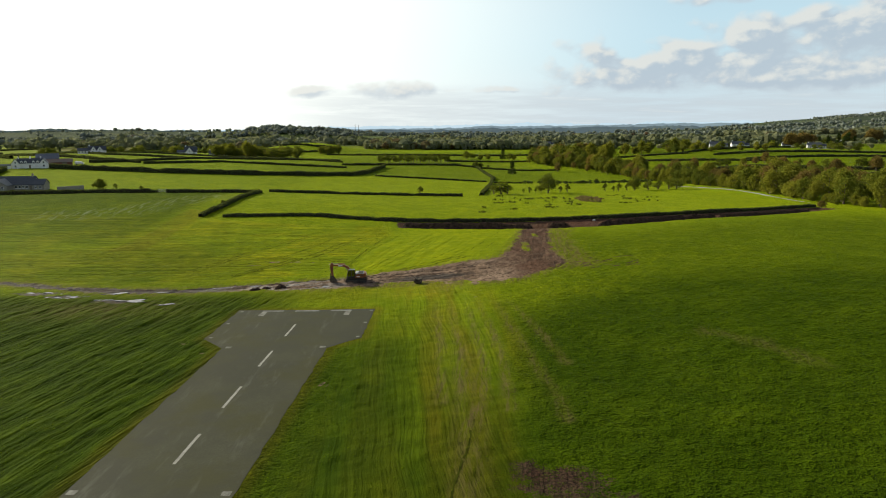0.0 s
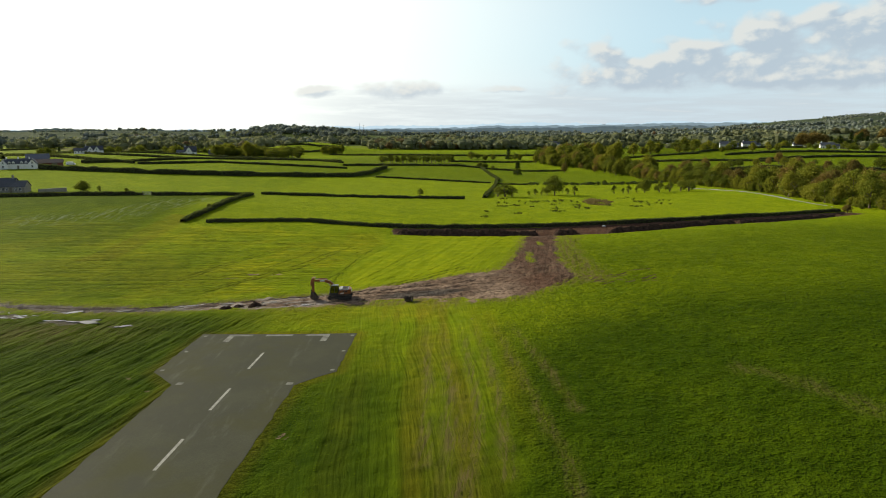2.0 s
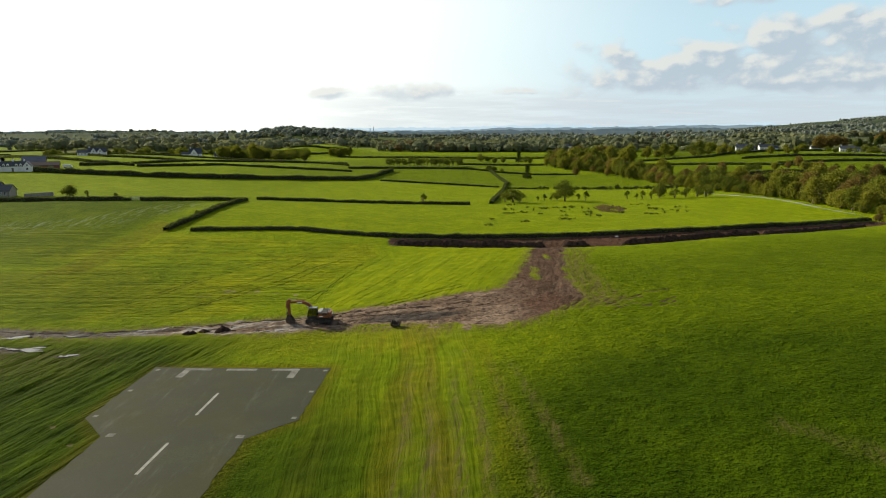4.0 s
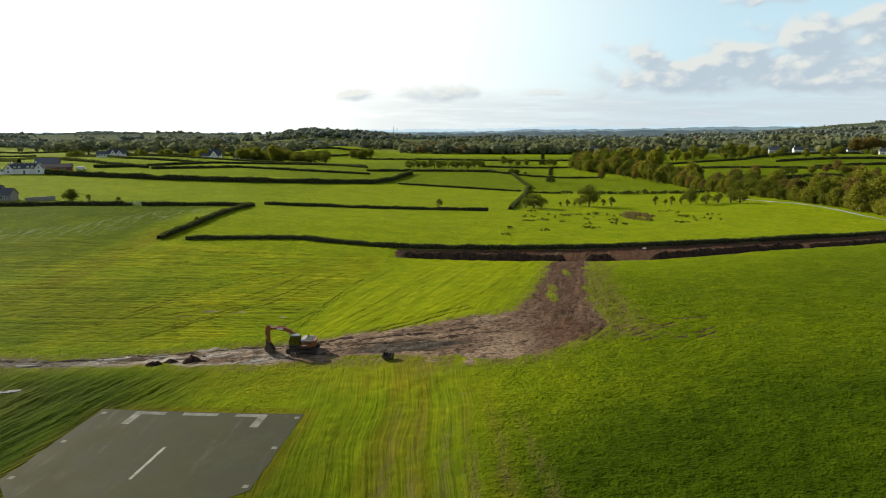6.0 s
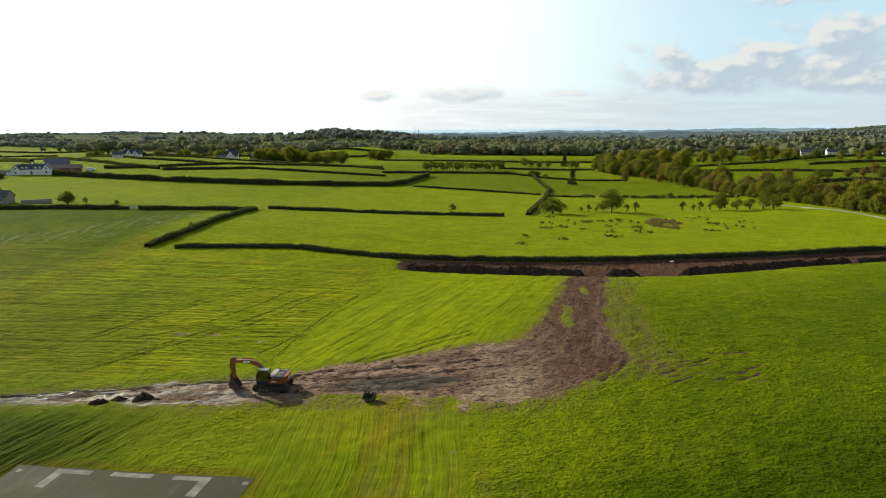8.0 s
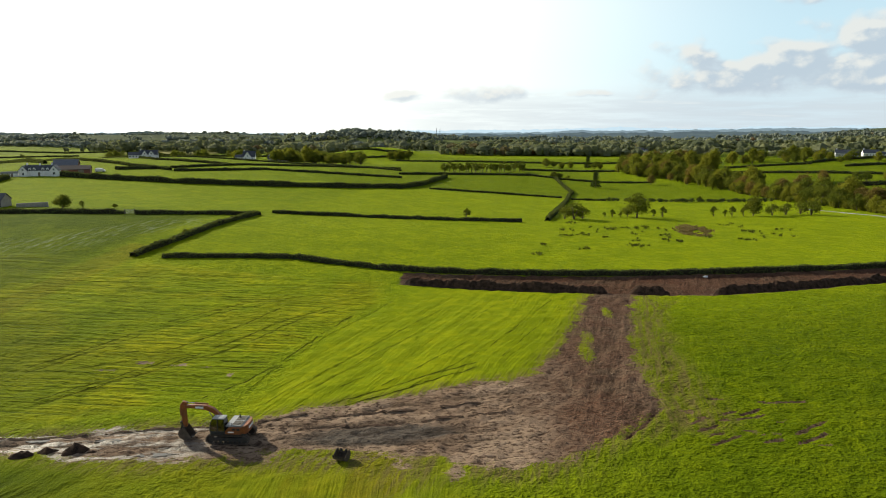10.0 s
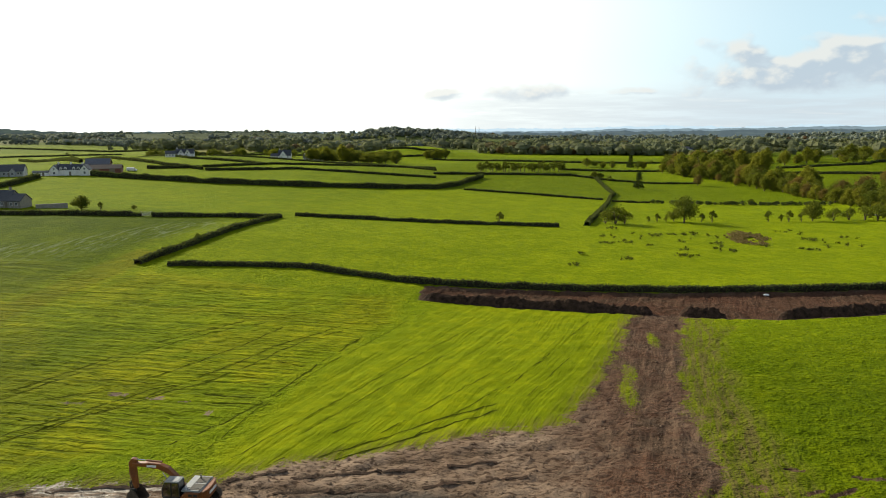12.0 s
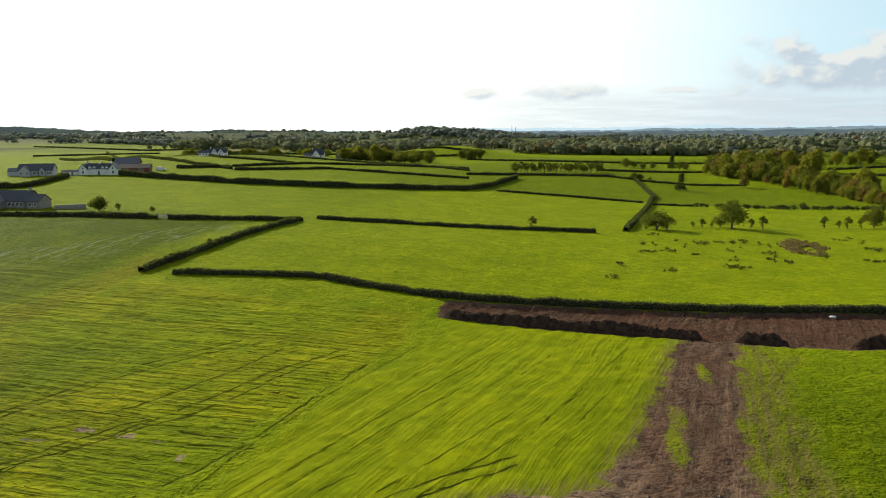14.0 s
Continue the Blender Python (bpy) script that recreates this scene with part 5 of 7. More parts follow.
    for (xa, za), (xb, zb) in (((1.74, 1.4), (1.7, 2.1)), ((1.7, 2.1), (1.42, 2.72)), ((0.2, 1.7), (0.24, 2.72))):
        part("pane", prism(bmesh.new(), [(xa - thick, za), (xa + thick, za), (xb + thick, zb), (xb - thick, zb)], 0.45, 1.32), M["cab_glass"], cab, "clear cab window")
    for y in (0.44, 1.34):
        bm = bmesh.new()
        for (xa, za), (xb, zb) in zip(side, side[1:] + side[:1]):
            rod(bm, (xa, y, za), (xb, y, zb), 0.05, sides=6)
        rod(bm, (0.9, y, 1.4), (0.9, y, 2.72), 0.055, sides=6)
        part("cab_post", bm, M["black"], cab)
    bm = bmesh.new()
    box(bm, 0.5, 1.0, 0.65, 1.13, 1.4, 1.68, 0.05), box(bm, 0.42, 0.58, 0.65, 1.13, 1.6, 2.3, 0.05)
    part("seat", bm, M["black"], cab, "black operator seat")
    for y in (0.62, 1.15):
        part("control_lever", rod(bmesh.new(), (1.2, y, 1.4), (1.15, y, 1.85), 0.03, sides=6), M["steel_dark"], cab)
    roof = part("cab_roof", box(bmesh.new(), 0.18, 1.46, 0.4, 1.38, 2.7, 2.82, 0.04), M["grey_paint"], cab, "pale grey cab roof")
    part("roof_hatch", box(bmesh.new(), 0.35, 0.8, 0.55, 1.22, 2.81, 2.85, 0.015), M["grey_paint"], roof, "pale grey roof hatch")
    part("roof_hatch", box(bmesh.new(), 0.92, 1.35, 0.55, 1.22, 2.81, 2.85, 0.015), M["grey_paint"], roof, "pale grey roof hatch")
    # boom, arm, bucket and their rams
    boom_line = [(0.45, 1.55, 0.3), (1.0, 2.4, 0.36), (1.75, 3.12, 0.44), (2.5, 3.42, 0.42), (3.7, 3.52, 0.34), (4.95, 3.5, 0.22)]
    top = [(x - 0.5 * w if i < 2 else x - 0.12 * w, z + (0.25 if i < 2 else 0.55) * w) for i, (x, z, w) in enumerate(boom_line)]
    low = [(x + 0.5 * w if i < 2 else x + 0.12 * w, z - (0.25 if i < 2 else 0.55) * w) for i, (x, z, w) in enumerate(boom_line)]
    boom = part("boom", prism(bmesh.new(), top + low[::-1], -0.22, 0.22, 0.03), M["orange"], ob)
    b = bmesh.new()
    for y in (-0.235, 0.225):
        box(b, 2.75, 3.6, y, y + 0.01, 3.37, 3.57)
    part("badge", b, M["frame_white"], boom, "plain white marking")
    arm_pts = [(4.55, 3.96), (4.95, 4.06), (5.28, 3.65), (5.25, 3.1), (5.05, 1.35), (4.85, 1.15), (4.65, 1.3), (4.7, 3.0), (4.62, 3.4)]
    arm = part("arm", prism(bmesh.new(), arm_pts, -0.17, 0.17, 0.03), M["orange"], ob)

    def ram(a, c, parent, r=0.085):
        a, c = Vector(a), Vector(c)
        mid = a.lerp(c, 0.58)
        barrel = part("ram_barrel", rod(bmesh.new(), a, mid, r), M["orange"], parent)
        part("ram_rod", rod(bmesh.new(), mid, c, r * 0.55), M["chrome"], barrel, "bright steel rod")

    ram((2.3, 0, 3.8), (4.7, 0, 3.92), boom)
    for y in (-0.36, 0.36):
        ram((1.15, y, 1.45), (2.1, y, 3.05), boom)
    ram((5.3, 0, 3.3), (5.32, 0, 1.85), arm, 0.07)
    bm = bmesh.new()
    rod(bm, (5.32, -0.15, 1.85), (4.95, -0.15, 1.35), 0.05), rod(bm, (5.32, 0.15, 1.85), (4.95, 0.15, 1.35), 0.05)
    rod(bm, (5.32, -0.15, 1.85), (5.3, -0.1, 1.0), 0.05), rod(bm, (5.32, 0.15, 1.85), (5.3, 0.1, 1.0), 0.05)
    part("bucket_link", bm, M["steel_dark"], arm)
    bucket = make_bucket(ob, Matrix.Translation((4.85, 0, 1.22)))
    return ob


def make_bucket(parent, m):
    """A digging bucket: curved shell, two cheeks and teeth; its hinge is at the origin."""
    shell = [(0.48, -0.15), (0.62, -0.55), (0.5, -0.98), (0.1, -1.22), (-0.4, -1.2), (-0.78, -0.95)]
    thin = [(x * 0.94 - 0.01, z * 0.94) for x, z in shell]
    bm = prism(bmesh.new(), shell + thin[::-1], -0.6, 0.6)
    if parent is None:
        ob = new("excavator_bucket")
        ob.matrix_basis = m
        body = part("shell", bm, M["muddy"], ob)
        holder = ob
    else:
        body = part("bucket", bm, M["muddy"], parent, "mud-caked steel digging bucket")
        body.matrix_basis = m
        holder = body
    for y in (-0.62, 0.58):
        cheek = prism(bmesh.new(), [(0.1, 0.1), (-0.12, 0.06), (-0.78, -0.95)] + shell[::-1][1:], y, y + 0.04, 0.008)
        part("cheek", cheek, M["muddy"], holder)
    for y in np.linspace(-0.52, 0.52, 5):
        part("tooth", prism(bmesh.new(), [(-0.72, -0.9), (-0.76, -1.02), (-1.02, -0.8)], y - 0.06, y + 0.06, 0.008), M["steel_dark"], holder)
    for y in (-0.26, 0.26):
        part("lug", prism(bmesh.new(), [(0.1, 0.12), (-0.1, 0.1), (-0.2, -0.2), (0.55, -0.3), (0.42, 0.05)], y - 0.03, y + 0.03, 0.008), M["steel_dark"], holder)
    return body if parent else holder


make_excavator()

def make_grass():
    """Tufts that stand out of the sward in the nearer fields."""
    r = np.random.default_rng(91)
    x = np.concatenate([r.uniform(-62, 110, 110000), r.uniform(-75, 140, 40000)])
    y = np.concatenate([r.uniform(32, 128, 110000), r.uniform(120, 190, 40000)])
    # sown rows run beside the runway
    lean = x - 0.0645 * (y - 94)
    drawn = (x < 27) & (y < 112)
    x = np.where(drawn, x - lean + np.round(lean / 0.62) * 0.62 + r.normal(size=len(x)) * 0.07, x)
    masks, lift, bed = land_masks(x, y)
    thick = fbm(x * 0.6, y * 0.6, 55, 3)
    ok = (masks["mud"] < 0.35) & (bed < -0.3) & (thick > 0.36) & (r.uniform(0, 1, len(x)) < 1 - 0.9 * smooth(x, 55, 108))
    x, y = x[ok], y[ok]
    n = len(x)
    far = smooth(y, 110, 180)
    size = r.uniform(0.04, 0.09, n) * (1 + 0.5 * far) * (0.7 + 0.3 * masks["tint"][ok])
    ang, tip = r.uniform(0, 2 * math.pi, n), r.normal(size=(n, 2)) * 0.35
    base = np.stack([x, y, ground_z(x, y) + lift[ok] - 0.02], 1)
    side = np.stack([np.cos(ang), np.sin(ang), np.zeros(n)], 1) * (size * 0.75)[:, None]
    top = base + np.stack([tip[:, 0] * size, tip[:, 1] * size, size], 1)
    verts = np.stack([base - side, base + side, top + side * 0.55, top - side * 0.7], 1).reshape(-1, 3)
    me = mesh_of("grass_tufts", verts, np.arange(4 * n).reshape(-1, 4), M["blades"])
    for k in ("tint", "dry"):
        me.attributes.new(k, "FLOAT", "POINT").data.foreach_set("value", np.repeat(masks[k][ok], 4).astype(np.float32))
    tagged(new("grass", me), "tufts of rough pasture grass", "grass", kind="stuff")


make_grass()


def make_ribbons(name, lines, width, mat, label, category, seed, lift=0.05, broken=0.42, wander=0.35):
    """Thin worn lines draped over the sward, broken here and there."""
    r = np.random.default_rng(seed)
    verts, faces, at = [], [], 0
    for line in lines:
        pts = resample(line, 0.4)
        x, y = np.array([p.x for p in pts]), np.array([p.y for p in pts])
        x = x + wander * (vnoise(x * 0.5, y * 0.5, seed) - 0.5)
        y = y + wander * (vnoise(x * 0.5, y * 0.5, seed + 1) - 0.5)
        tx, ty = np.gradient(x), np.gradient(y)
        ln = np.hypot(tx, ty) + 1e-6
        w = width * (0.35 + 1.1 * vnoise(x * 1.3, y * 1.3, seed + 2))
        keep = fbm(x * 0.4 + at, y * 0.4, seed + 3, 2) > broken
        masks, up, _ = land_masks(x, y)
        z = ground_z(x, y) + up + lift
        a = np.stack([x - ty / ln * w / 2, y + tx / ln * w / 2, z], 1)
        b = np.stack([x + ty / ln * w / 2, y - tx / ln * w / 2, z], 1)
        n = len(x)
        verts.append(np.stack([a, b], 1).reshape(-1, 3))
        faces += [(at + 2 * i, at + 2 * i + 1, at + 2 * i + 3, at + 2 * i + 2) for i in range(n - 1) if keep[i]]
        at += 2 * n
    ob = new(name, mesh_of(name, np.concatenate(verts), faces, mat))
    return tagged(ob, label, category, kind="stuff")


make_ribbons("wheel_ruts", FIELD_RUTS + CORNER_RUTS, 0.17, M["drill_soil"], "dark wheel ruts pressed into the grass", "ruts", 501, 0.04, 0.3, 0.3)
make_ribbons("headland_lines", HEADLAND, 0.09, M["drill_soil"], "faint combed lines along the headland", "wheel lines", 505, 0.03, 0.42, 0.12)
# the first ribbon lays the bank-edge shadow as dark soil; others are wheel cuts
make_ribbons("track_lines", [ARM_SCARS_AND_SHADE[0], [(6, 118.6), (12, 119.8), (20, 121.6), (29, 123.8)], [(2, 115.6), (12, 117.2), (22, 118.9), (32, 121.4)]], 0.4, M["soil"], "dark wheel cuts and a painted bank-edge shadow along the muddy track", "wheel lines", 509, 0.06, 0.34, 0.5)
drills = []
for row in np.arange(121, 180, 0.9):
    end = np.interp(row, (121, 129, 146, 164, 180), (-6, 0, 3.9, 10, 7))
    drills.append([(-58, row - 0.6 + 0.5 * math.sin(row)), (-25, row + 0.4 * math.sin(row * 2.1)), (float(end) - 1, row + 0.3)])
make_ribbons("drill_lines", drills, 0.08, M["drill_soil"], "faint dark drill lines across the reseeded field", "drill lines", 502, 0.03, 0.47)
spare = make_bucket(None, Matrix.Translation((17.0, 110.9, gz(17.0, 110.9) + 0.85)) @ Matrix.Rotation(radians(75), 4, "Z") @ Matrix.Rotation(radians(28), 4, "Y") @ Matrix.Diagonal((0.8, 1.0, 0.8, 1)))
tagged(spare, "dark mud-caked spare excavator bucket lying on the track edge", "bucket")

# ---- hedges ----
FIELD_HEDGES = [
    ([(-175, 231), (-150, 232), (-122.9, 234.4), (-82.4, 240)], 1.9, 1.5, 0.24, 9),
    ([(-79.6, 240.6), (-62, 249.5), (-48.1, 258.5)], 1.8, 1.4, 0.24, 9),
    ([(-49, 256), (-48.6, 232), (-48.4, 208), (-50, 189.4)], 2.0, 1.45, 0.22, 12),
    ([(-43.6, 190), (-30, 193.4), (-16.5, 195.4), (-9.4, 193.6), (6.7, 190.2), (20.4, 190.6), (38.8, 192), (56.6, 193.6), (79.5, 196.8), (104, 202.6), (132, 213.5), (160, 225)], 1.6, 1.3, 0.18, 16),
    ([(-47, 266), (-25, 271.5), (-3.5, 275.2), (16, 280.5), (34.7, 285.6)], 1.7, 1.3, 0.24, 9),
]
MEADOW_HEDGES = [
    ([(-186.4, 357.5), (-170, 356), (-154, 356.1), (-126.5, 357), (-88.8, 373), (-58, 390), (-28, 412), (-21.5, 434), (-13.4, 497)], 2.6, 2.6, 0.32, 7),
    ([(-215, 280), (-186, 300), (-188, 311), (-200, 340)], 2.4, 2.2, 0.3, 7),
    ([(-14.4, 417.7), (19.8, 419), (57, 412.5)], 1.3, 1.0, 0.28, 7),
    ([(43.8, 292), (50, 335), (58, 392), (62, 430), (65.2, 446), (63, 500), (61, 552)], 2.0, 1.6, 0.28, 7),
    ([(-161, 418.4), (-145, 440), (-128, 470), (-69, 470.7), (-39, 473)], 1.8, 1.5, 0.36, 5),
]
WEST_HEDGES = [
    ([(-99, 790), (-40, 760), (18, 748), (80, 765), (141, 778)], 2.4, 1.8, 0.5, 3),
    ([(36, 613), (80, 636), (122, 655)], 2.0, 1.5, 0.45, 3),
    ([(-45, 498), (-16, 520), (20, 548), (43, 562), (62, 552)], 2.0, 1.5, 0.4, 4),
    ([(63, 548), (95, 540), (130, 548)], 1.8, 1.2, 0.4, 4),
    ([(-605, 863), (-420, 660), (-271, 500), (-202, 442), (-165, 422)], 2.2, 1.8, 0.45, 3),
    ([(-531, 700), (-400, 590), (-261, 447)], 2.6, 2.4, 0.45, 3),
    ([(-420, 730), (-242, 540), (-186, 514), (-160, 496)], 2.0, 1.6, 0.45, 3),
]
FARM_HEDGES = [
    ([(-174, 439), (-159, 508), (-110, 545), (-53, 549)], 1.8, 1.5, 0.42, 4),
    ([(-190, 408), (-182, 421), (-172, 432)], 2.0, 1.8, 0.4, 4),
    ([(-456, 900), (-343, 860), (-250, 850), (-149, 838)], 3.0, 2.6, 0.6, 2),
    ([(-622, 758), (-558, 831), (-519, 855)], 2.2, 1.8, 0.5, 3),
    ([(-842, 990), (-588, 932), (-551, 990)], 2.6, 2.0, 0.6, 2),
    ([(-330, 640), (-300, 655), (-242, 640), (-150, 600), (-139, 593), (-49, 528)], 1.8, 1.4, 0.45, 3),
    ([(262, 627), (340, 672), (418, 717)], 2.2, 1.8, 0.5, 3),
]
HILL_HEDGES = [
    ([(-181, 699), (-161, 805), (-138, 818), (-117, 828), (-95, 860)], 2.6, 2.0, 0.5, 3),
    ([(-172, 872), (-150, 868), (-122, 858), (-92, 864)], 2.6, 2.0, 0.5, 3),
]
EAST_HEDGES = [
    ([(280, 592), (433, 635), (520, 660)], 2.2, 1.8, 0.5, 3),
    ([(284, 540), (438, 590), (540, 620)], 2.2, 1.8, 0.5, 3),
    ([(205, 636), (268, 622)], 2.2, 1.8, 0.5, 3),
    ([(194, 597), (243, 560), (300, 520)], 2.2, 1.8, 0.5, 3),
    ([(225, 480), (262, 482), (330, 434), (420, 420)], 2.4, 2.4, 0.45, 3),
    ([(200, 420), (281, 396), (380, 400)], 3.0, 2.6, 0.45, 3),
]
HEDGES = FIELD_HEDGES + MEADOW_HEDGES + WEST_HEDGES + FARM_HEDGES + EAST_HEDGES + HILL_HEDGES
for n, (line, w, h, leaf, dens) in enumerate(HEDGES):
    make_hedge(line, w * 0.78, h * (0.78 if n < 5 else 0.9), step=1.0 if leaf < 0.3 else 2.5, leaf=leaf, density=dens, seed=200 + n)
make_hedge([(61, 406), (79, 406)], 1.0, 0.8, "low sparse hedge between two meadows", 1.0, 0.28, 7, 0.3, seed=301)

# ---- trees ----
OAK = make_tree("oak_tree", 9.0, 9.5, 0.16, M["oak"], "broad green oak tree with a rounded crown", 60, 40, 0.27, seed=1)
ASH = make_tree("ash_tree", 12.0, 8.5, 0.14, M["ash"], "tall yellowish-green tree with an uneven crown", 64, 40, 0.33, seed=2)
BUSHY = make_tree("willow_tree", 8.0, 9.0, 0.08, M["ash"], "wide low olive-green willow with many stems", 62, 40, 0.32, stems=4, seed=3)
RUSSET = make_tree("beech_tree", 11.0, 9.5, 0.12, M["russet"], "russet-brown autumn tree with a dense crown", 64, 42, 0.33, seed=4)
THORN = make_tree("hawthorn_tree", 6.0, 7.5, 0.16, M["oak"], "small many-stemmed thorn tree in the meadow", 48, 34, 0.24, stems=4, bare=0.6, seed=5)
SHRUB = make_tree("hedge_shrub", 1.9, 2.4, 0.02, M["hedge"], "small dark shrub in a gappy hedge row", 16, 26, 0.17, stems=3, bare=0.0, seed=15)
SAPLING = make_tree("young_tree", 4.2, 2.6, 0.08, M["oak"], "slim young tree in the meadow", 16, 26, 0.2, seed=6)
FIR = make_tree("conifer_tree", 11.0, 6.5, 0.1, M["dark"], "dark conical evergreen tree", 60, 34, 0.32, cone=True, seed=7)
COPSE = make_tree("alder_tree", 8.5, 5.0, 0.3, M["oak"], "slim copse tree with a bare stem", 26, 32, 0.3, seed=8)
LONE = make_tree("round_tree", 4.6, 5.6, 0.18, M["oak"], "small dark round-headed tree beside the field hedge", 64, 36, 0.19, seed=9)
PROTOS = {"oak": OAK, "ash": ASH, "bushy": BUSHY, "russet": RUSSET, "thorn": THORN, "sapling": SAPLING, "fir": FIR, "copse": COPSE, "lone": LONE}

MEADOW_TREES = [("lone", -108.3, 249, 1.0, 0.95), ("sapling", -103, 250.6, 0.7, 1), ("lone", -95.2, 255.5, 0.32, 1), ("sapling", 15.8, 283, 1.15, 0.98), ("thorn", 53.8, 301, 1.05, 1), ("thorn", 50.6, 302, 0.85, 0.85), ("thorn", 57, 302.5, 0.8, 0.9), ("sapling", 66, 312, 0.6, 1), ("sapling", 69.2, 313, 0.85, 1),
                            ("sapling", 72.5, 314, 0.6, 1), ("oak", 78.6, 314, 1.0, 1.06), ("oak", 75.6, 317, 0.6, 0.9), ("sapling", 85.3, 318, 0.9, 1), ("sapling", 88.9, 318, 1.15, 1), ("sapling", 110, 325.7, 1.1, 1), ("sapling", 114.5, 326, 0.75, 1), ("sapling", 117.4, 327, 1.1, 1)]
FAR_MEADOW_TREES = [("lone", 126.4, 330, 1.3, 1.25), ("thorn", 134.3, 332, 0.8, 1), ("thorn", 141, 336, 0.8, 1), ("thorn", 147, 337, 0.9, 1), ("fir", 84.5, 500, 0.95, 0.95), ("russet", 126, 532, 0.7, 1), ("lone", 60.5, 556, 1.1, 1), ("thorn", 70, 545, 0.6, 1), ("lone", -50.5, 214, 0.3, 1),
                            ("thorn", 88, 752, 0.8, 0.8), ("thorn", 128, 772, 0.7, 0.8), ("russet", 159, 219, 0.36, 0.8), ("lone", 128, 415, 0.6, 1)]
for kind, x, y, s, tall in MEADOW_TREES + FAR_MEADOW_TREES:
    plant(PROTOS[kind], x, y, s, tall, group="trees in the meadows")
for i in range(40):
    if rng.uniform() < 0.86:
        plant(SHRUB, 79 + i * 2.05 + rng.uniform(-0.5, 0.5), 406 + i * 0.1 + rng.uniform(-0.5, 0.5), rng.uniform(0.95, 1.4), 0.85, group="shrubs of a gappy hedge")
SHRUB.matrix_basis = Matrix.Translation((162, 410, gz(162, 410)))
tagged(SHRUB, group="shrubs of a gappy hedge")
for i in range(26):
    x = -18 + i * 2.2
    plant(COPSE if i % 5 else OAK, x + rng.uniform(-1, 1), 538 + (x + 18) * 1.1 + rng.uniform(-3, 3), rng.uniform(0.75, 1.0) * (1 if i % 5 else 0.8), 1.0, group="row of copse trees")
# the belt of trees along the stream
BELT = [(116, 640), (122, 620), (142, 575), (150, 530), (155, 505), (162, 470), (165, 440), (168, 405), (174, 370), (178, 330), (177, 300), (174, 275), (172, 255), (173, 235), (180, 215), (196, 200)]
for i, p in enumerate(resample(BELT, 6.6)):
    for row in range(2 if p.y < 480 else 3):
        kind = rng.choice(["oak", "ash", "bushy", "oak", "ash", "oak", "russet"] if p.y > 330 else ["oak", "ash", "bushy", "russet", "ash", "bushy", "ash"])
        s = rng.uniform(0.7, 1.4) * (0.72 if row == 0 else 1.0) * (0.92 if p.y > 430 else 1.08 if p.y > 280 else 0.95)
        plant(PROTOS[kind], p.x + 3 + row * 7 + rng.uniform(-2.5, 2.5), p.y + rng.uniform(-3, 3), s, rng.uniform(0.9, 1.1), group="belt of trees along the stream")
for i in range(34):
    x, y = 125 + rng.uniform(0, 70), 590 + rng.uniform(0, 130)
    plant(PROTOS[rng.choice(["ash", "oak", "ash", "bushy", "russet"])], x, y, rng.uniform(1.0, 1.5), rng.uniform(0.95, 1.2), group="belt of trees along the stream")
for p in resample(BELT, 4.6):
    if p.y < 470:
        plant(BUSHY, p.x + rng.uniform(0, 4), p.y + rng.uniform(-2, 2), rng.uniform(0.34, 0.6), rng.uniform(0.9, 1.15), group="belt of trees along the stream")


def make_stream(line, width):
    """A shallow stream lying in the grass, with an uneven edge."""
    pts = resample(line, 1.2)
    x, y = np.array([p.x for p in pts]), np.array([p.y for p in pts])
    tx, ty = np.gradient(x), np.gradient(y)
    ln = np.hypot(tx, ty)
    rows = []
    for side, drop in ((-1.0, -0.5), (-0.8, 0.0), (0.0, 0.03), (0.8, 0.0), (1.0, -0.5)):
        w = side * width / 2 * (0.5 + vnoise(x * 0.4, y * 0.4 + side * 9, 77))
        u, v = x - ty / ln * w, y + tx / ln * w
        rows.append(np.stack([u, v, ground_z(x, y) + 0.12 + drop], 1))
    n = len(pts)
    quads = [(r * n + i, r * n + i + 1, (r + 1) * n + i + 1, (r + 1) * n + i) for r in range(4) for i in range(n - 1)]
    tagged(new("stream", mesh_of("stream", np.concatenate(rows), quads, M["stream"], True)), "shallow stream with a painted pale sky reflection at the foot of the trees", "stream", kind="structure")


make_stream([(160, 362), (167, 344), (173, 328), (173.5, 312), (172, 290), (168, 265), (167, 240)], 1.0)
# hedgerow trees and copses over the nearer farmland
COPSES = [(-150, 668, 42, 22, 46, ["oak", "ash", "oak", "bushy"], 0.9, 1.3), (-190, 735, 70, 16, 34, ["oak", "bushy", "oak"], 0.8, 1.1), (-101, 800, 15, 8, 9, ["oak", "ash"], 0.8, 1.1),
                                             (265, 500, 40, 14, 16, ["oak", "bushy", "russet", "thorn"], 0.5, 0.9), (330, 440, 80, 10, 26, ["russet", "oak", "bushy"], 0.7, 1.0), (300, 640, 50, 20, 14, ["oak", "bushy"], 0.6, 1.0)]
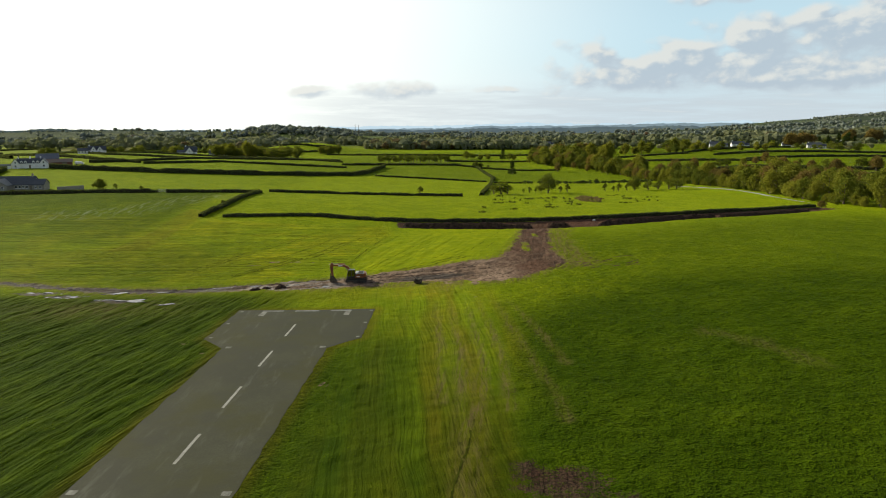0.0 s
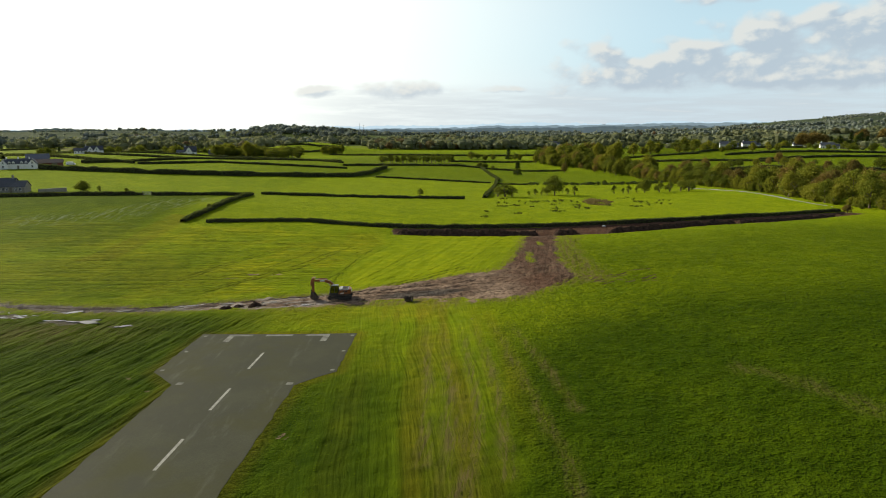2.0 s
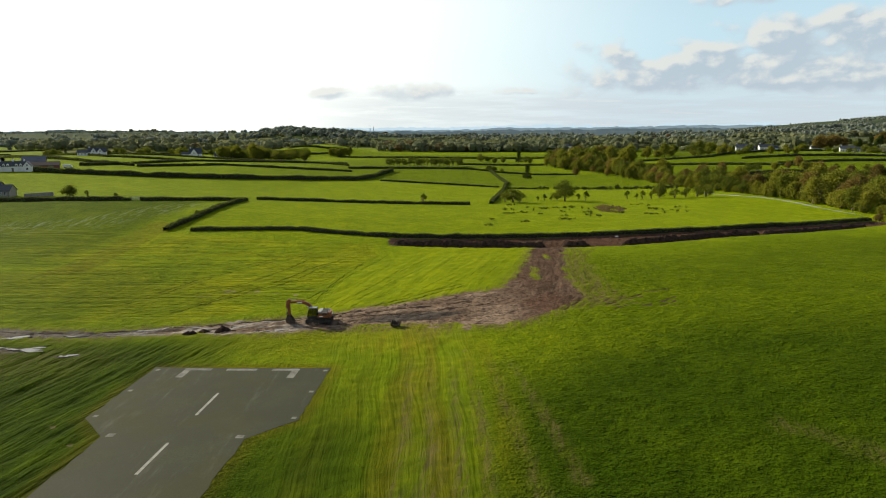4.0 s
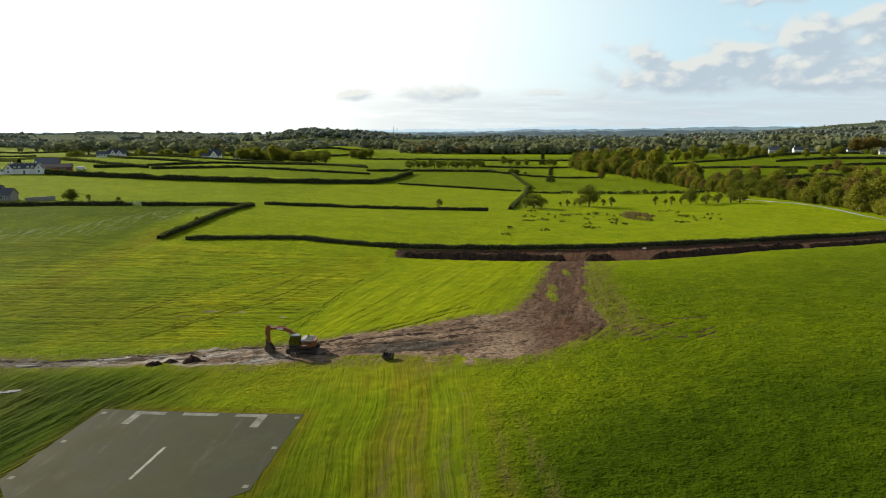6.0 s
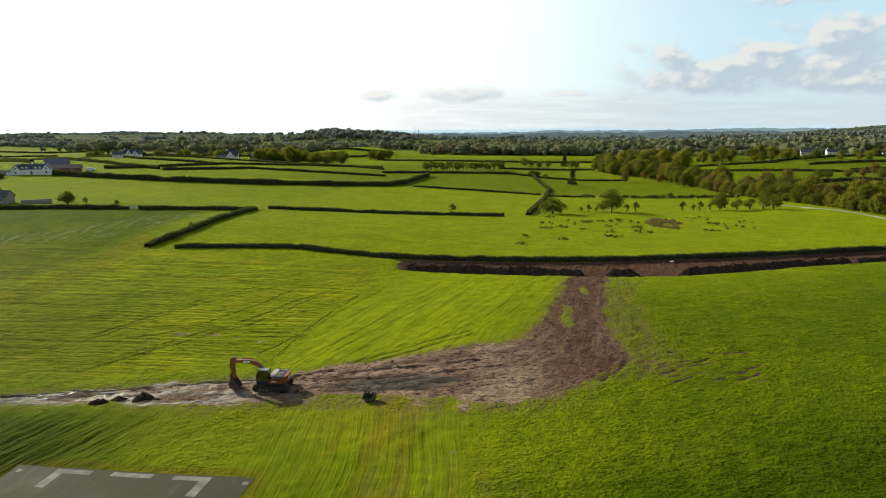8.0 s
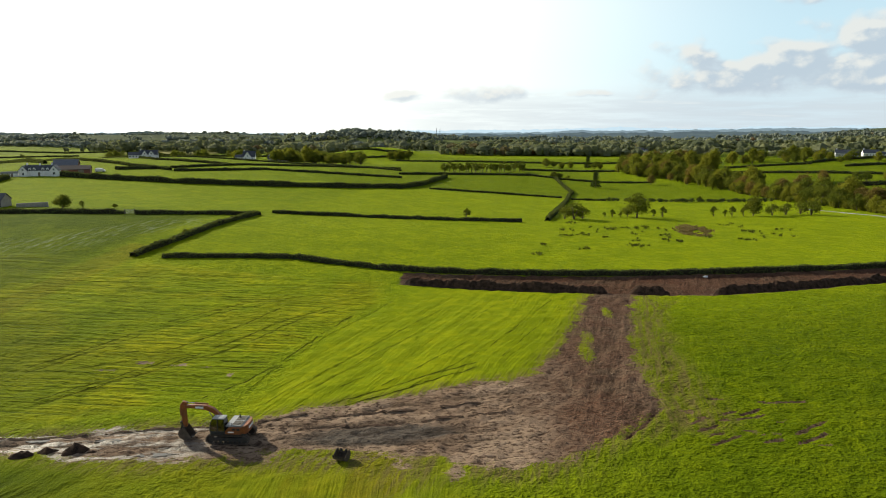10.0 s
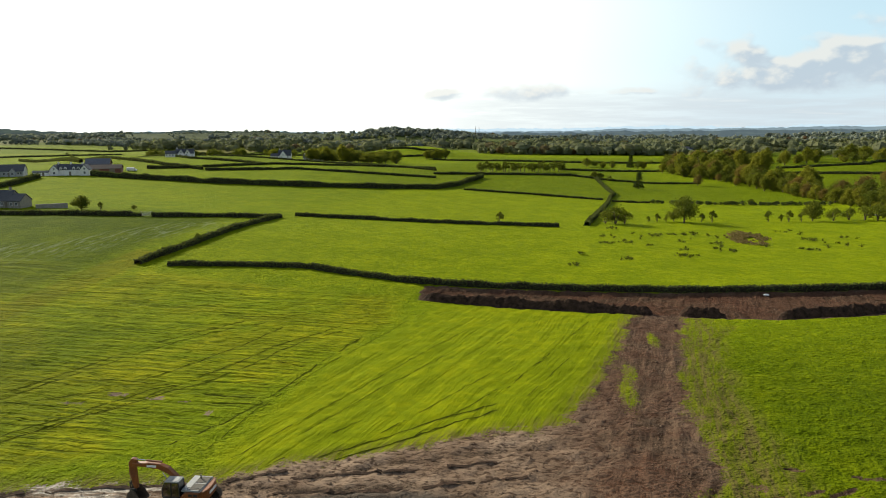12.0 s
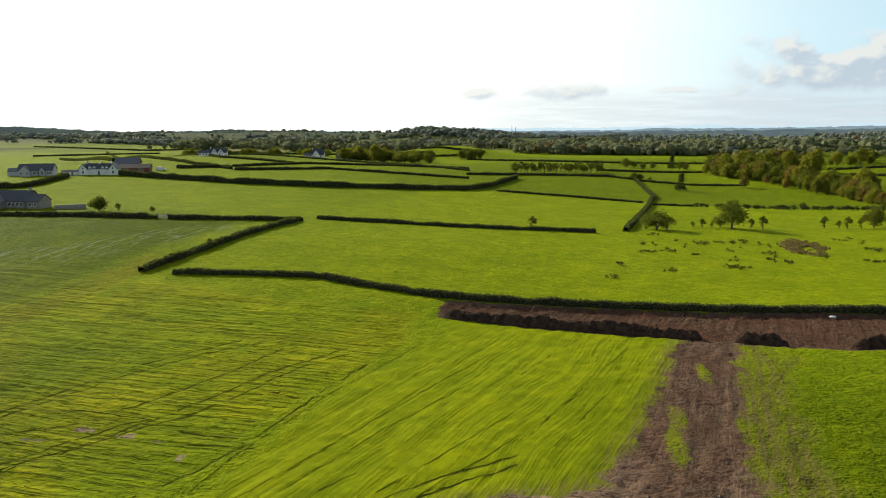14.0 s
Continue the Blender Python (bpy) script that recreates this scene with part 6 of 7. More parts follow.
FAR_COPSES = [(440, 770, 60, 14, 14, ["oak", "oak", "bushy"], 0.7, 1.1), (570, 985, 26, 8, 11, ["russet"], 1.6, 2.0), (735, 1080, 30, 8, 11, ["russet"], 1.7, 2.1), (655, 1010, 34, 8, 12, ["fir", "oak"], 1.2, 1.7), (480, 660, 90, 6, 12, ["oak", "thorn"], 0.6, 1.0), (250, 690, 60, 25, 34, ["oak", "ash", "bushy"], 0.8, 1.2), (230, 330, 22, 40, 22, ["oak", "russet", "bushy"], 0.7, 1.0),
                                             (-300, 760, 120, 16, 30, ["oak", "fir", "oak"], 0.7, 1.0), (-265, 590, 14, 5, 4, ["lone"], 0.8, 1.2), (100, 690, 40, 10, 8, ["oak", "bushy"], 0.6, 0.9)]
for cx, cy, rx, ry, count, kinds, s0, s1 in COPSES + FAR_COPSES:
    for i in range(count):
        plant(PROTOS[rng.choice(kinds)], cx + rx * rng.uniform(-1, 1), cy + ry * rng.uniform(-1, 1), rng.uniform(s0, s1), rng.uniform(0.9, 1.1), group="farmland trees")
for kind, (x, y) in zip(PROTOS, [(182, 452), (180, 482), (184, 310), (182, 350), (150, 334), (122, 328), (100, 700), (38, 600), (64, 552)]):
    PROTOS[kind].matrix_basis = Matrix.Translation((x, y, gz(x, y) - 0.1))
    tagged(PROTOS[kind], group="farmland trees")

# ---- far woods ----
def field_cell(x, y):
    """Which far field a place lies in, and how far it is from the field's edge."""
    v = (y + 50 * np.sin(x / 310 + 1)) / CELL_Y
    u = (x + 60 * np.sin(y / 230)) / CELL_X + 0.37 * np.floor(v)
    fu, fv = u - np.floor(u), v - np.floor(v)
    return np.floor(u), np.floor(v), np.minimum(np.minimum(fu, 1 - fu) * CELL_X, np.minimum(fv, 1 - fv) * CELL_Y)


def make_woods(name, count, region, size, per, leaf, label, seed, woods=0.3, mat="wood_far", sides=6, belt=5.0):
    """Far trees, too many to count: crowns of several lobes of leaf clumps, standing in woods and along the field edges."""
    r = np.random.default_rng(seed)
    x0, x1, y0, y1 = region
    x, y = r.uniform(x0, x1, count * 12), r.uniform(y0, y1, count * 12)
    cu, cv, edge = field_cell(x, y)
    wood = (lattice(cu, cv, 5) < woods) & (fbm(x * 0.012, y * 0.012, seed, 2) > 0.4)
    row = (edge < belt) & (lattice(cu, cv, 9) + 0.6 * (fbm(x * 0.01, y * 0.01, seed + 2, 2) - 0.5) > 0.3)
    spread = fbm(x * 0.006, y * 0.008, seed + 4, 3) > 0.64
    x, y, wood = (v[wood | row | spread][:count] for v in (x, y, wood | spread))
    n = len(x)
    h = size * np.clip(np.exp(r.normal(size=n) * 0.33), 0.45, 1.7) * np.where(wood, 1.1, 0.8)
    wide = h * r.uniform(0.48, 0.78, n)
    z = ground_z(x, y)
    hue = np.clip(r.uniform(0, 1, n) * 0.75 + 0.5 * (fbm(x * 0.009, y * 0.009, seed + 6, 2) - 0.25), 0, 1)
    heart = np.stack([x, y, z + h * 0.52], 1)
    reach = np.stack([wide, wide, h * 0.46], 1)
    # five lobes to a crown, with leaf clumps over each
    lobe = r.normal(size=(n, 5, 3))
    lobe[:, :, 2] = np.abs(lobe[:, :, 2]) * 1.1 - 0.45
    lobe /= np.linalg.norm(lobe, axis=2, keepdims=True)
    pick = r.integers(0, 5, (n, per))
    d = r.normal(size=(n, per, 3))
    d[:, :, 2] = np.abs(d[:, :, 2]) - 0.3
    d /= np.linalg.norm(d, axis=2, keepdims=True)
    c = heart[:, None, :] + (np.take_along_axis(lobe, pick[:, :, None], 1) * 0.62 + d * r.uniform(0.3, 0.5, (n, per, 1))) * reach[:, None, :]
    ring = [(math.cos(a), math.sin(a)) for a in np.arange(sides) * 2 * math.pi / sides]
    ball = np.array([(0, 0, 1)] + [(p * 0.72, q * 0.72, 0.62) for p, q in ring] + [(p, q, -0.05) for p, q in ring] + [(p * 0.6, q * 0.6, -1.1) for p, q in ring])
    core = [(0, 1 + i, 1 + (i + 1) % sides) for i in range(sides)]
    for base in (1, 1 + sides):
        for i in range(sides):
            a, b = base + i, base + (i + 1) % sides
            core += [(a, a + sides, b + sides), (a, b + sides, b)]
    hearts = (heart[:, None, :] + ball[None] * r.uniform(0.55, 1.0, (n, len(ball), 1)) * reach[:, None, :]).reshape(-1, 3)
    tris = (np.arange(n)[:, None, None] * len(ball) + np.array(core)[None]).reshape(-1, 3)
    lv, lf = leaves(c.reshape(-1, 3), leaf)
    tri_leaves = np.concatenate([lf[:, [0, 1, 2]], lf[:, [0, 2, 3]]])
    me = mesh_of(name, np.concatenate([lv, hearts]), np.concatenate([tri_leaves, tris + len(lv)]), M[mat])
    me.attributes.new("hue", "FLOAT", "POINT").data.foreach_set("value", np.concatenate([np.repeat(hue, per * 4), np.repeat(hue, len(ball))]).astype(np.float32))
    return tagged(new(name, me), label, "woodland", kind="stuff")


make_woods("woodland", 1700, (-620, 700, 965, 1420), 9.0, 40, 0.9, "mixed woods and hedgerow trees across the valley", 401, 0.36)
make_woods("woodland", 1900, (-1400, -180, 1080, 1420), 7.0, 24, 0.95, "haze-greyed woods at the foot of the far slopes", 406, 0.4, "wood_hazed")
make_woods("woodland", 400, (-40, 300, 965, 1040), 9, 42, 0.85, "line of mixed trees beyond the far fields", 407, 0.9)
make_woods("woodland", 1200, (330, 1300, 760, 1450), 8.6, 38, 0.95, "autumn woods and hedgerow trees beyond the stream", 403, 0.12)
make_woods("woodland", 360, (-370, -150, 1390, 1540), 7.5, 26, 1.0, "dark wood on a low round hill", 408, 0.9, "wood_hazed")
make_woods("woodland", 3000, (-420, 1700, 1450, 2200), 7.2, 12, 1.4, "distant woods across the valley", 404, 0.36, "wood_hazed", 5, 6.0)
make_woods("woodland", 750, (-1800, -420, 1480, 2200), 5.5, 12, 1.3, "hedgerow trees over the distant fields", 410, 0.06, "wood_hazed", 5, 5.0)
make_woods("woodland", 5200, (850, 2600, 1450, 2900), 5.5, 7, 1.5, "woods and hedges over the far hillside", 409, 0.14, "wood_hazed", 5, 5.0)


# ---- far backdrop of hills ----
def haze_material(name, wood, field, haze_glow):
    """Distant ridges: woods and fields, with the haze before them put in as surface glow."""
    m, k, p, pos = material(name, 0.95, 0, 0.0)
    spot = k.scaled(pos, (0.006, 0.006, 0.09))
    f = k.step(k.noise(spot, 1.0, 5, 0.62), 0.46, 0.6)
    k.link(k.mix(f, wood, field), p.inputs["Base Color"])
    # emission imitates lit haze; the ridges are no light source
    p.inputs["Emission Color"].default_value = (*haze_glow, 1)
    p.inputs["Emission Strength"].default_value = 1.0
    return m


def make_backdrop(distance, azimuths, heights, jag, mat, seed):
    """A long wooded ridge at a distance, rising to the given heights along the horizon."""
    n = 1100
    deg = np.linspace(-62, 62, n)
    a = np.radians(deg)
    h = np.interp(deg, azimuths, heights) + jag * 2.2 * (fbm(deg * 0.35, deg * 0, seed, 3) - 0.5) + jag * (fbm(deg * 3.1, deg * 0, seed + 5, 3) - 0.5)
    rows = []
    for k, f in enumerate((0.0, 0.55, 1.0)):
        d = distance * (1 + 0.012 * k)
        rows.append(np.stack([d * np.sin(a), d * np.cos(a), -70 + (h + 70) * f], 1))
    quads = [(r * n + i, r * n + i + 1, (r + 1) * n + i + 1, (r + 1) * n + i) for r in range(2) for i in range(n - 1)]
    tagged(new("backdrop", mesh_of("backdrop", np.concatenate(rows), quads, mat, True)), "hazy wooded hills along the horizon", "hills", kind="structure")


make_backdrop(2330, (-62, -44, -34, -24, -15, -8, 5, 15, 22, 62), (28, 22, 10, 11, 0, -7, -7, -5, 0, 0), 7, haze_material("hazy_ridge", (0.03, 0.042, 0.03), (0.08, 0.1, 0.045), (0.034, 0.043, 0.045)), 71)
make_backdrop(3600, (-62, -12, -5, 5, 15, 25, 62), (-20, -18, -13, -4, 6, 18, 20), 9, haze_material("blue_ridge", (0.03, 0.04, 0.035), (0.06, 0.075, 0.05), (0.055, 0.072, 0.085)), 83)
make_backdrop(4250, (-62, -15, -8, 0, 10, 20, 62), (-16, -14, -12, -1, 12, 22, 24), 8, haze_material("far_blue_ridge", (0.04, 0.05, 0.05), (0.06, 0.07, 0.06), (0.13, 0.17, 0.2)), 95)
make_backdrop(4700, (-62, -14, -5, 3, 10, 20, 62), (-20, -14, 4, 16, 24, 32, 30), 12, haze_material("hazed_mountains", (0.05, 0.06, 0.07), (0.05, 0.06, 0.07), (0.36, 0.45, 0.52)), 107)


# ---- buildings ----
def gable_block(parent, x0, x1, y0, y1, eaves, ridge, wall, roof, along="x", over=0.35):
    """Walls with pointed gables, and two roof slopes with thickness and overhang."""
    bm = bmesh.new()
    if along == "x":
        mid = (y0 + y1) / 2
        prof = [(y0, -0.5), (y1, -0.5), (y1, eaves), (mid, ridge - 0.05), (y0, eaves)]
        a = [bm.verts.new((x0, p, z)) for p, z in prof]
        b = [bm.verts.new((x1, p, z)) for p, z in prof]
    else:
        mid = (x0 + x1) / 2
        prof = [(x0, -0.5), (x1, -0.5), (x1, eaves), (mid, ridge - 0.05), (x0, eaves)]
        a = [bm.verts.new((p, y0, z)) for p, z in prof]
        b = [bm.verts.new((p, y1, z)) for p, z in prof]
    bm.faces.new(a), bm.faces.new(b)
    for i in range(5):
        bm.faces.new((a[i], a[(i + 1) % 5], b[(i + 1) % 5], b[i]))
    bmesh.ops.recalc_face_normals(bm, faces=bm.faces)
    part("wall", bm, wall, parent)
    for s in (-1, 1):
        b = bmesh.new()
        lo, hi = (y0, y1) if along == "x" else (x0, x1)
        half = (hi - lo) / 2
        drop = (ridge - eaves) / half
        edge = mid + s * (half + over)
        pts = [(mid, ridge), (edge, eaves - drop * over), (edge, eaves - drop * over + 0.16), (mid, ridge + 0.16)]
        ends = (x0 - over, x1 + over) if along == "x" else (y0 - over, y1 + over)
        rows = [[b.verts.new((e, p, z) if along == "x" else (p, e, z)) for p, z in pts] for e in ends]
        b.faces.new(rows[0]), b.faces.new(rows[1])
        for i in range(4):
            b.faces.new((rows[0][i], rows[0][(i + 1) % 4], rows[1][(i + 1) % 4], rows[1][i]))
        bmesh.ops.recalc_face_normals(b, faces=b.faces)
        part("roof", b, roof, parent)


def add_window(parent, x, y, z, w, h, axis="y-"):
    """A window set in a wall that faces -y (or -x, +x): frame, sill and pane."""
    def at(u0, u1, d0, d1, z0, z1):
        if axis == "y-":
            return (x + u0, x + u1, y - d1, y - d0, z0, z1)
        s = 1 if axis == "x+" else -1
        a, b = sorted((x + s * d0, x + s * d1))
        return (a, b, y + u0, y + u1, z0, z1)
    b = bmesh.new()
    for c in ((-w / 2, w / 2, -0.05, 0.05, z + h - 0.09, z + h), (-w / 2, w / 2, -0.05, 0.05, z, z + 0.09), (-w / 2, -w / 2 + 0.09, -0.05, 0.05, z, z + h), (w / 2 - 0.09, w / 2, -0.05, 0.05, z, z + h), (-0.03, 0.03, -0.05, 0.04, z, z + h)):
        box(b, *at(*c))
    win = part("window", b, M["frame_white"], parent)
    part("pane", box(bmesh.new(), *at(-w / 2 + 0.05, w / 2 - 0.05, -0.05, 0.012, z + 0.05, z + h - 0.05)), M["pane"], win, "dark window glass")
    part("sill", box(bmesh.new(), *at(-w / 2 - 0.1, w / 2 + 0.1, -0.02, 0.14, z - 0.1, z)), M["render_grey"], win)


def add_chimney(parent, x, y, z0, z1, mat, w=0.7):
    b = bmesh.new()
    box(b, x - w / 2, x + w / 2, y - w / 2, y + w / 2, z0, z1, 0.02)
    box(b, x - w / 2 - 0.07, x + w / 2 + 0.07, y - w / 2 - 0.07, y + w / 2 + 0.07, z1 - 0.22, z1 - 0.08, 0.02)
    ch = part("chimney", b, mat, parent)
    b = bmesh.new()
    rod(b, (x - 0.15, y, z1), (x - 0.15, y, z1 + 0.35), 0.1, sides=8), rod(b, (x + 0.17, y, z1), (x + 0.17, y, z1 + 0.3), 0.1, sides=8)
    part("chimney_pot", b, M["shed_red"], ch, "clay chimney pots")


def add_door(parent, x, y, w=1.0, h=2.1):
    d = part("door", box(bmesh.new(), x - w / 2, x + w / 2, y - 0.05, y + 0.05, 0, h, 0.01), M["timber"], parent, "dark painted door")
    part("handle", box(bmesh.new(), x + w / 2 - 0.14, x + w / 2 - 0.1, y - 0.1, y - 0.05, 1.0, 1.12), M["chrome"], d)


def house_at(name, x, y, turn, label, category="house", scale=1.0):
    return thing(name, Matrix.Translation((x, y, gz(x, y))) @ Matrix.Rotation(turn, 4, "Z") @ Matrix.Scale(scale, 4), label, category, "farm buildings")


# white farmhouse with gabled wings, and its neighbours
h = house_at("farmhouse", -195.6, 354.6, radians(26), "long white rendered farmhouse with slate roof and gabled wings", scale=0.88)
gable_block(h, -6.4, 6.4, 0.6, 7.2, 3.3, 5.9, M["render_white"], M["slate"])
for x in (-7.4, 7.4):
    gable_block(h, x - 2.1, x + 2.1, -0.9, 8.0, 3.2, 5.7, M["render_white"], M["slate"], "y")
    add_window(h, x, -0.9, 0.9, 1.1, 1.3)
    add_window(h, x, -0.9, 3.1, 0.9, 1.1)
for x in (-4.3, -2.2, 2.0, 4.2):
    add_window(h, x, 0.6, 0.8, 1.0, 1.3)
    gable_block(h, x - 0.65, x + 0.65, 0.35, 3.0, 4.2, 4.8, M["render_white"], M["slate"], "y", 0.12)
    add_window(h, x, 0.35, 2.9, 0.9, 1.0)
add_door(h, 0, 0.54)
for x in (-5.9, 0.2, 5.9):
    add_chimney(h, x, 3.9, 5.3, 7.0, M["render_white"])

h = house_at("grey_house", -217.2, 340.2, radians(30), "grey rendered bungalow with a large dark slate roof", scale=0.88)
gable_block(h, -8.0, 8.0, 0, 9.5, 2.9, 6.0, M["render_grey"], M["slate"])
gable_block(h, -7.2, -2.2, -2.4, 5, 2.9, 5.1, M["render_grey"], M["slate"], "y")
gable_block(h, 2.0, 4.6, -1.6, 5, 2.8, 4.4, M["render_grey"], M["slate"], "y")
gable_block(h, -13.0, -8.0, 1.5, 7, 2.5, 4.0, M["render_grey"], M["slate_pale"])
for x in (-6.0, -3.4, -0.8, 0.8, 5.6, 6.8):
    add_window(h, x, -2.4 if x < -2.2 else 0, 0.9, 1.0, 1.3)
add_window(h, 3.3, -1.6, 0.8, 1.2, 1.4)
add_door(h, 1.4, -0.05)

h = house_at("garden_shed", -205.5, 347.5, radians(28), "low white shed beside the farmhouse", "shed")
gable_block(h, -3.4, 3.4, 0, 3, 1.6, 2.3, M["render_white"], M["slate_pale"], over=0.15)
add_window(h, -1.5, 0, 0.6, 0.8, 0.7), add_door(h, 1.2, -0.05, 0.9, 1.5)

h = house_at("barn", -200.5, 381, radians(27), "long barn with blue-grey sheet roof", "barn")
gable_block(h, -5.6, 5.6, 0, 9, 3.6, 6.2, M["shed_red"], M["shed_roof"])
add_door(h, 2.5, -0.05, 3.0, 3.0)
h = house_at("cattle_shed", -190.5, 373.5, radians(27), "long red-brown clad shed with a dull rusty sheet roof", "shed")
gable_block(h, -7.4, 7.0, 0, 8, 2.2, 3.9, M["shed_red"], M["rust_roof"])
add_door(h, -4, -0.05, 2.6, 2.2), add_door(h, 3, -0.05, 2.6, 2.2)


def make_van(x, y, turn):
    v = house_at("van", x, y, turn, "small white van parked beside the sheds", "van")
    prism_pts = [(-2.4, 0.35), (2.3, 0.35), (2.4, 0.95), (1.7, 1.15), (1.0, 1.95), (-2.3, 2.0), (-2.4, 1.8)]
    part("body", prism(bmesh.new(), prism_pts, -0.9, 0.9, 0.06), M["van"], v)
    part("windscreen", prism(bmesh.new(), [(1.12, 1.9), (1.72, 1.2), (1.76, 1.24), (1.16, 1.94)], -0.78, 0.78), M["pane"], v, "dark windscreen")
    for sx in (-1.55, 1.5):
        for sy in (-0.86, 0.86):
            w = part("wheel", rod(bmesh.new(), (sx, sy - 0.1, 0.33), (sx, sy + 0.1, 0.33), 0.33, sides=14), M["black"], v)
            part("rim", rod(bmesh.new(), (sx, sy - 0.11, 0.33), (sx, sy + 0.11, 0.33), 0.19, sides=10), M["grey_paint"], w, "grey wheel rim")


make_van(-186.5, 389, radians(20))

# dark slate-roofed house behind the hedge
h = house_at("stone_house", -141.2, 247.5, radians(8), "stone house with dark slate roofs and white window frames", scale=0.86)
gable_block(h, -16, 8, 2.5, 10, 2.7, 6.0, M["stone"], M["slate"])
gable_block(h, -8.5, -0.5, -3.0, 5, 2.6, 5.2, M["stone"], M["slate_pale"], "y")
gable_block(h, 8.0, 12.6, 2.0, 8.5, 2.6, 4.8, M["stone"], M["slate"])
gable_block(h, -24, -16, 0.5, 8, 2.5, 4.6, M["stone"], M["slate"])
for x in (0.9, 2.4, 3.9, 5.4):
    add_window(h, x, 2.5, 0.8, 1.0, 1.4)
for x in (-6.6, -4.5, -2.4):
    add_window(h, x, -3.0, 0.8, 1.1, 1.4)
for x in (9.2, 11):
    add_window(h, x, 2.0, 0.8, 1.0, 1.3)
add_door(h, 7.0, 2.45)
add_chimney(h, 6.8, 6.2, 5.2, 7.2, M["stone"])
bm = bmesh.new()
prism(bm, [(0, -0.3), (9.5, -0.3), (9.5, 1.5), (0, 1.1)], -0.2, 0.2, 0.03)
wl = part("garden_wall", bm, M["stone"], None, "grey stone garden wall beside the house")
wl.matrix_basis = Matrix.Translation((-126, 251.5, gz(-124, 252))) @ Matrix.Rotation(radians(14), 4, "Z")
tagged(wl, category="wall", kind="structure")


def far_villa(name, x, y, turn, label, wings, wall, roof, scale=1.0):
    h = house_at(name, x, y, turn, label, scale=scale)
    for x0, x1, y0, y1, e, r, along in wings:
        gable_block(h, x0, x1, y0, y1, e, r, wall, roof, along)
        w = x1 - x0
        for u in np.arange(x0 + 1.2, x1 - 0.8, 2.4):
            add_window(h, u, y0, 0.9, 1.1, 1.3)
            if e > 4 or along == "y":
                add_window(h, (x0 + x1) / 2 if along == "y" else u, y0, 3.2, 1.0, 1.1)
                if along == "y":
                    break
    add_chimney(h, wings[0][0] + 1, (wings[0][2] + wings[0][3]) / 2, wings[0][5] - 0.8, wings[0][5] + 1.1, wall)
    add_door(h, wings[0][0] + 3.0, wings[0][2] - 0.05)
    return h


far_villa("white_villa", -266.5, 570, radians(22), "large white villa with dark slate roof and several gables", [(-4, 10, 2, 9, 3.0, 6.4, "x"), (-1.5, 2.5, 0, 6, 3.4, 6.2, "y"), (3.5, 7.5, 0, 6, 3.4, 6.0, "y"), (-12, -4, 1, 8, 2.6, 4.8, "x")], M["render_white"], M["slate"], 0.98)
far_villa("white_villa", -210, 650, radians(15), "tall white house with a steep dark slate roof", [(-7, 4, 2, 10, 3.2, 8.0, "x"), (-5.5, 0.5, 0, 8, 3.4, 7.4, "y"), (-14, -7, 3, 9, 2.6, 4.6, "x")], M["render_white"], M["slate"])
far_villa("white_bungalow", -187, 658, radians(15), "white bungalow with dark hipped slate roof", [(-9, 9, 0, 8, 2.6, 5.6, "x"), (-2, 3, -1.5, 5, 2.6, 5.0, "y")], M["render_white"], M["slate"])
for x, y, t, white in [(501, 1010, 0.3, 1), (560, 985, -0.2, 0), (697, 1060, 0.1, 1), (731, 1120, 0.4, 1), (640, 1040, 0.2, 0), (223, 1130, -0.2, 1), (-3, 1180, 0.1, 0), (770, 1000, 0.0, 1), (900, 1250, 0.2, 1), (430, 1150, 0.1, 1), (345, 738, -0.3, 0), (457, 738, -0.4, 1), (372, 742, -0.2, 1)]:
    far_villa("far_house", x, y, t, "distant white house among trees" if white else "distant grey building among trees", [(-7, 7, 0, 8, 3.4, 6.4, "x"), (7, 12, 1, 7, 2.6, 4.6, "x")], M["render_white"] if white else M["render_grey"], M["slate"])

# ---- field gate, bag, rushes ----
def make_gate(x, y, turn, length=3.4):
    g = thing("field_gate", Matrix.Translation((x, y, gz(x, y))) @ Matrix.Rotation(turn, 4, "Z"), "pale five-bar field gate in a gap of the hedge", "gate")
    for u in (0, length):
        part("post", box(bmesh.new(), u - 0.1, u + 0.1, -0.1, 0.1, -0.4, 1.5, 0.015), M["timber"], g)
    for z in (0.25, 0.5, 0.75, 1.0, 1.22):
        part("bar", box(bmesh.new(), 0.12, length - 0.12, -0.03, 0.03, z - 0.04, z + 0.04, 0.008), M["grey_paint"], g)
    b = bmesh.new()
    rod(b, (0.15, 0.04, 0.25), (length - 0.15, 0.04, 1.22), 0.035, sides=6)
    part("brace", b, M["grey_paint"], g)


make_gate(-82.5, 240.1, radians(14), 2.9)
bm = bmesh.new()
got = bmesh.ops.create_icosphere(bm, subdivisions=2, radius=0.6)
for v in bm.verts:
    v.co = Vector((v.co.x * 1.5, v.co.y * 0.8, v.co.z * 0.55 + 0.2)) * 0.62 * (1 + 0.25 * noise.noise(v.co * 2.5))
bag = part("plastic_sack", bm, M["frame_white"], None, "crumpled white plastic sack beside the hedge", True)
bag.matrix_basis = Matrix.Translation((71.2, 193.2, gz(71.2, 193.2) - 0.35))
tagged(bag, category="sack")


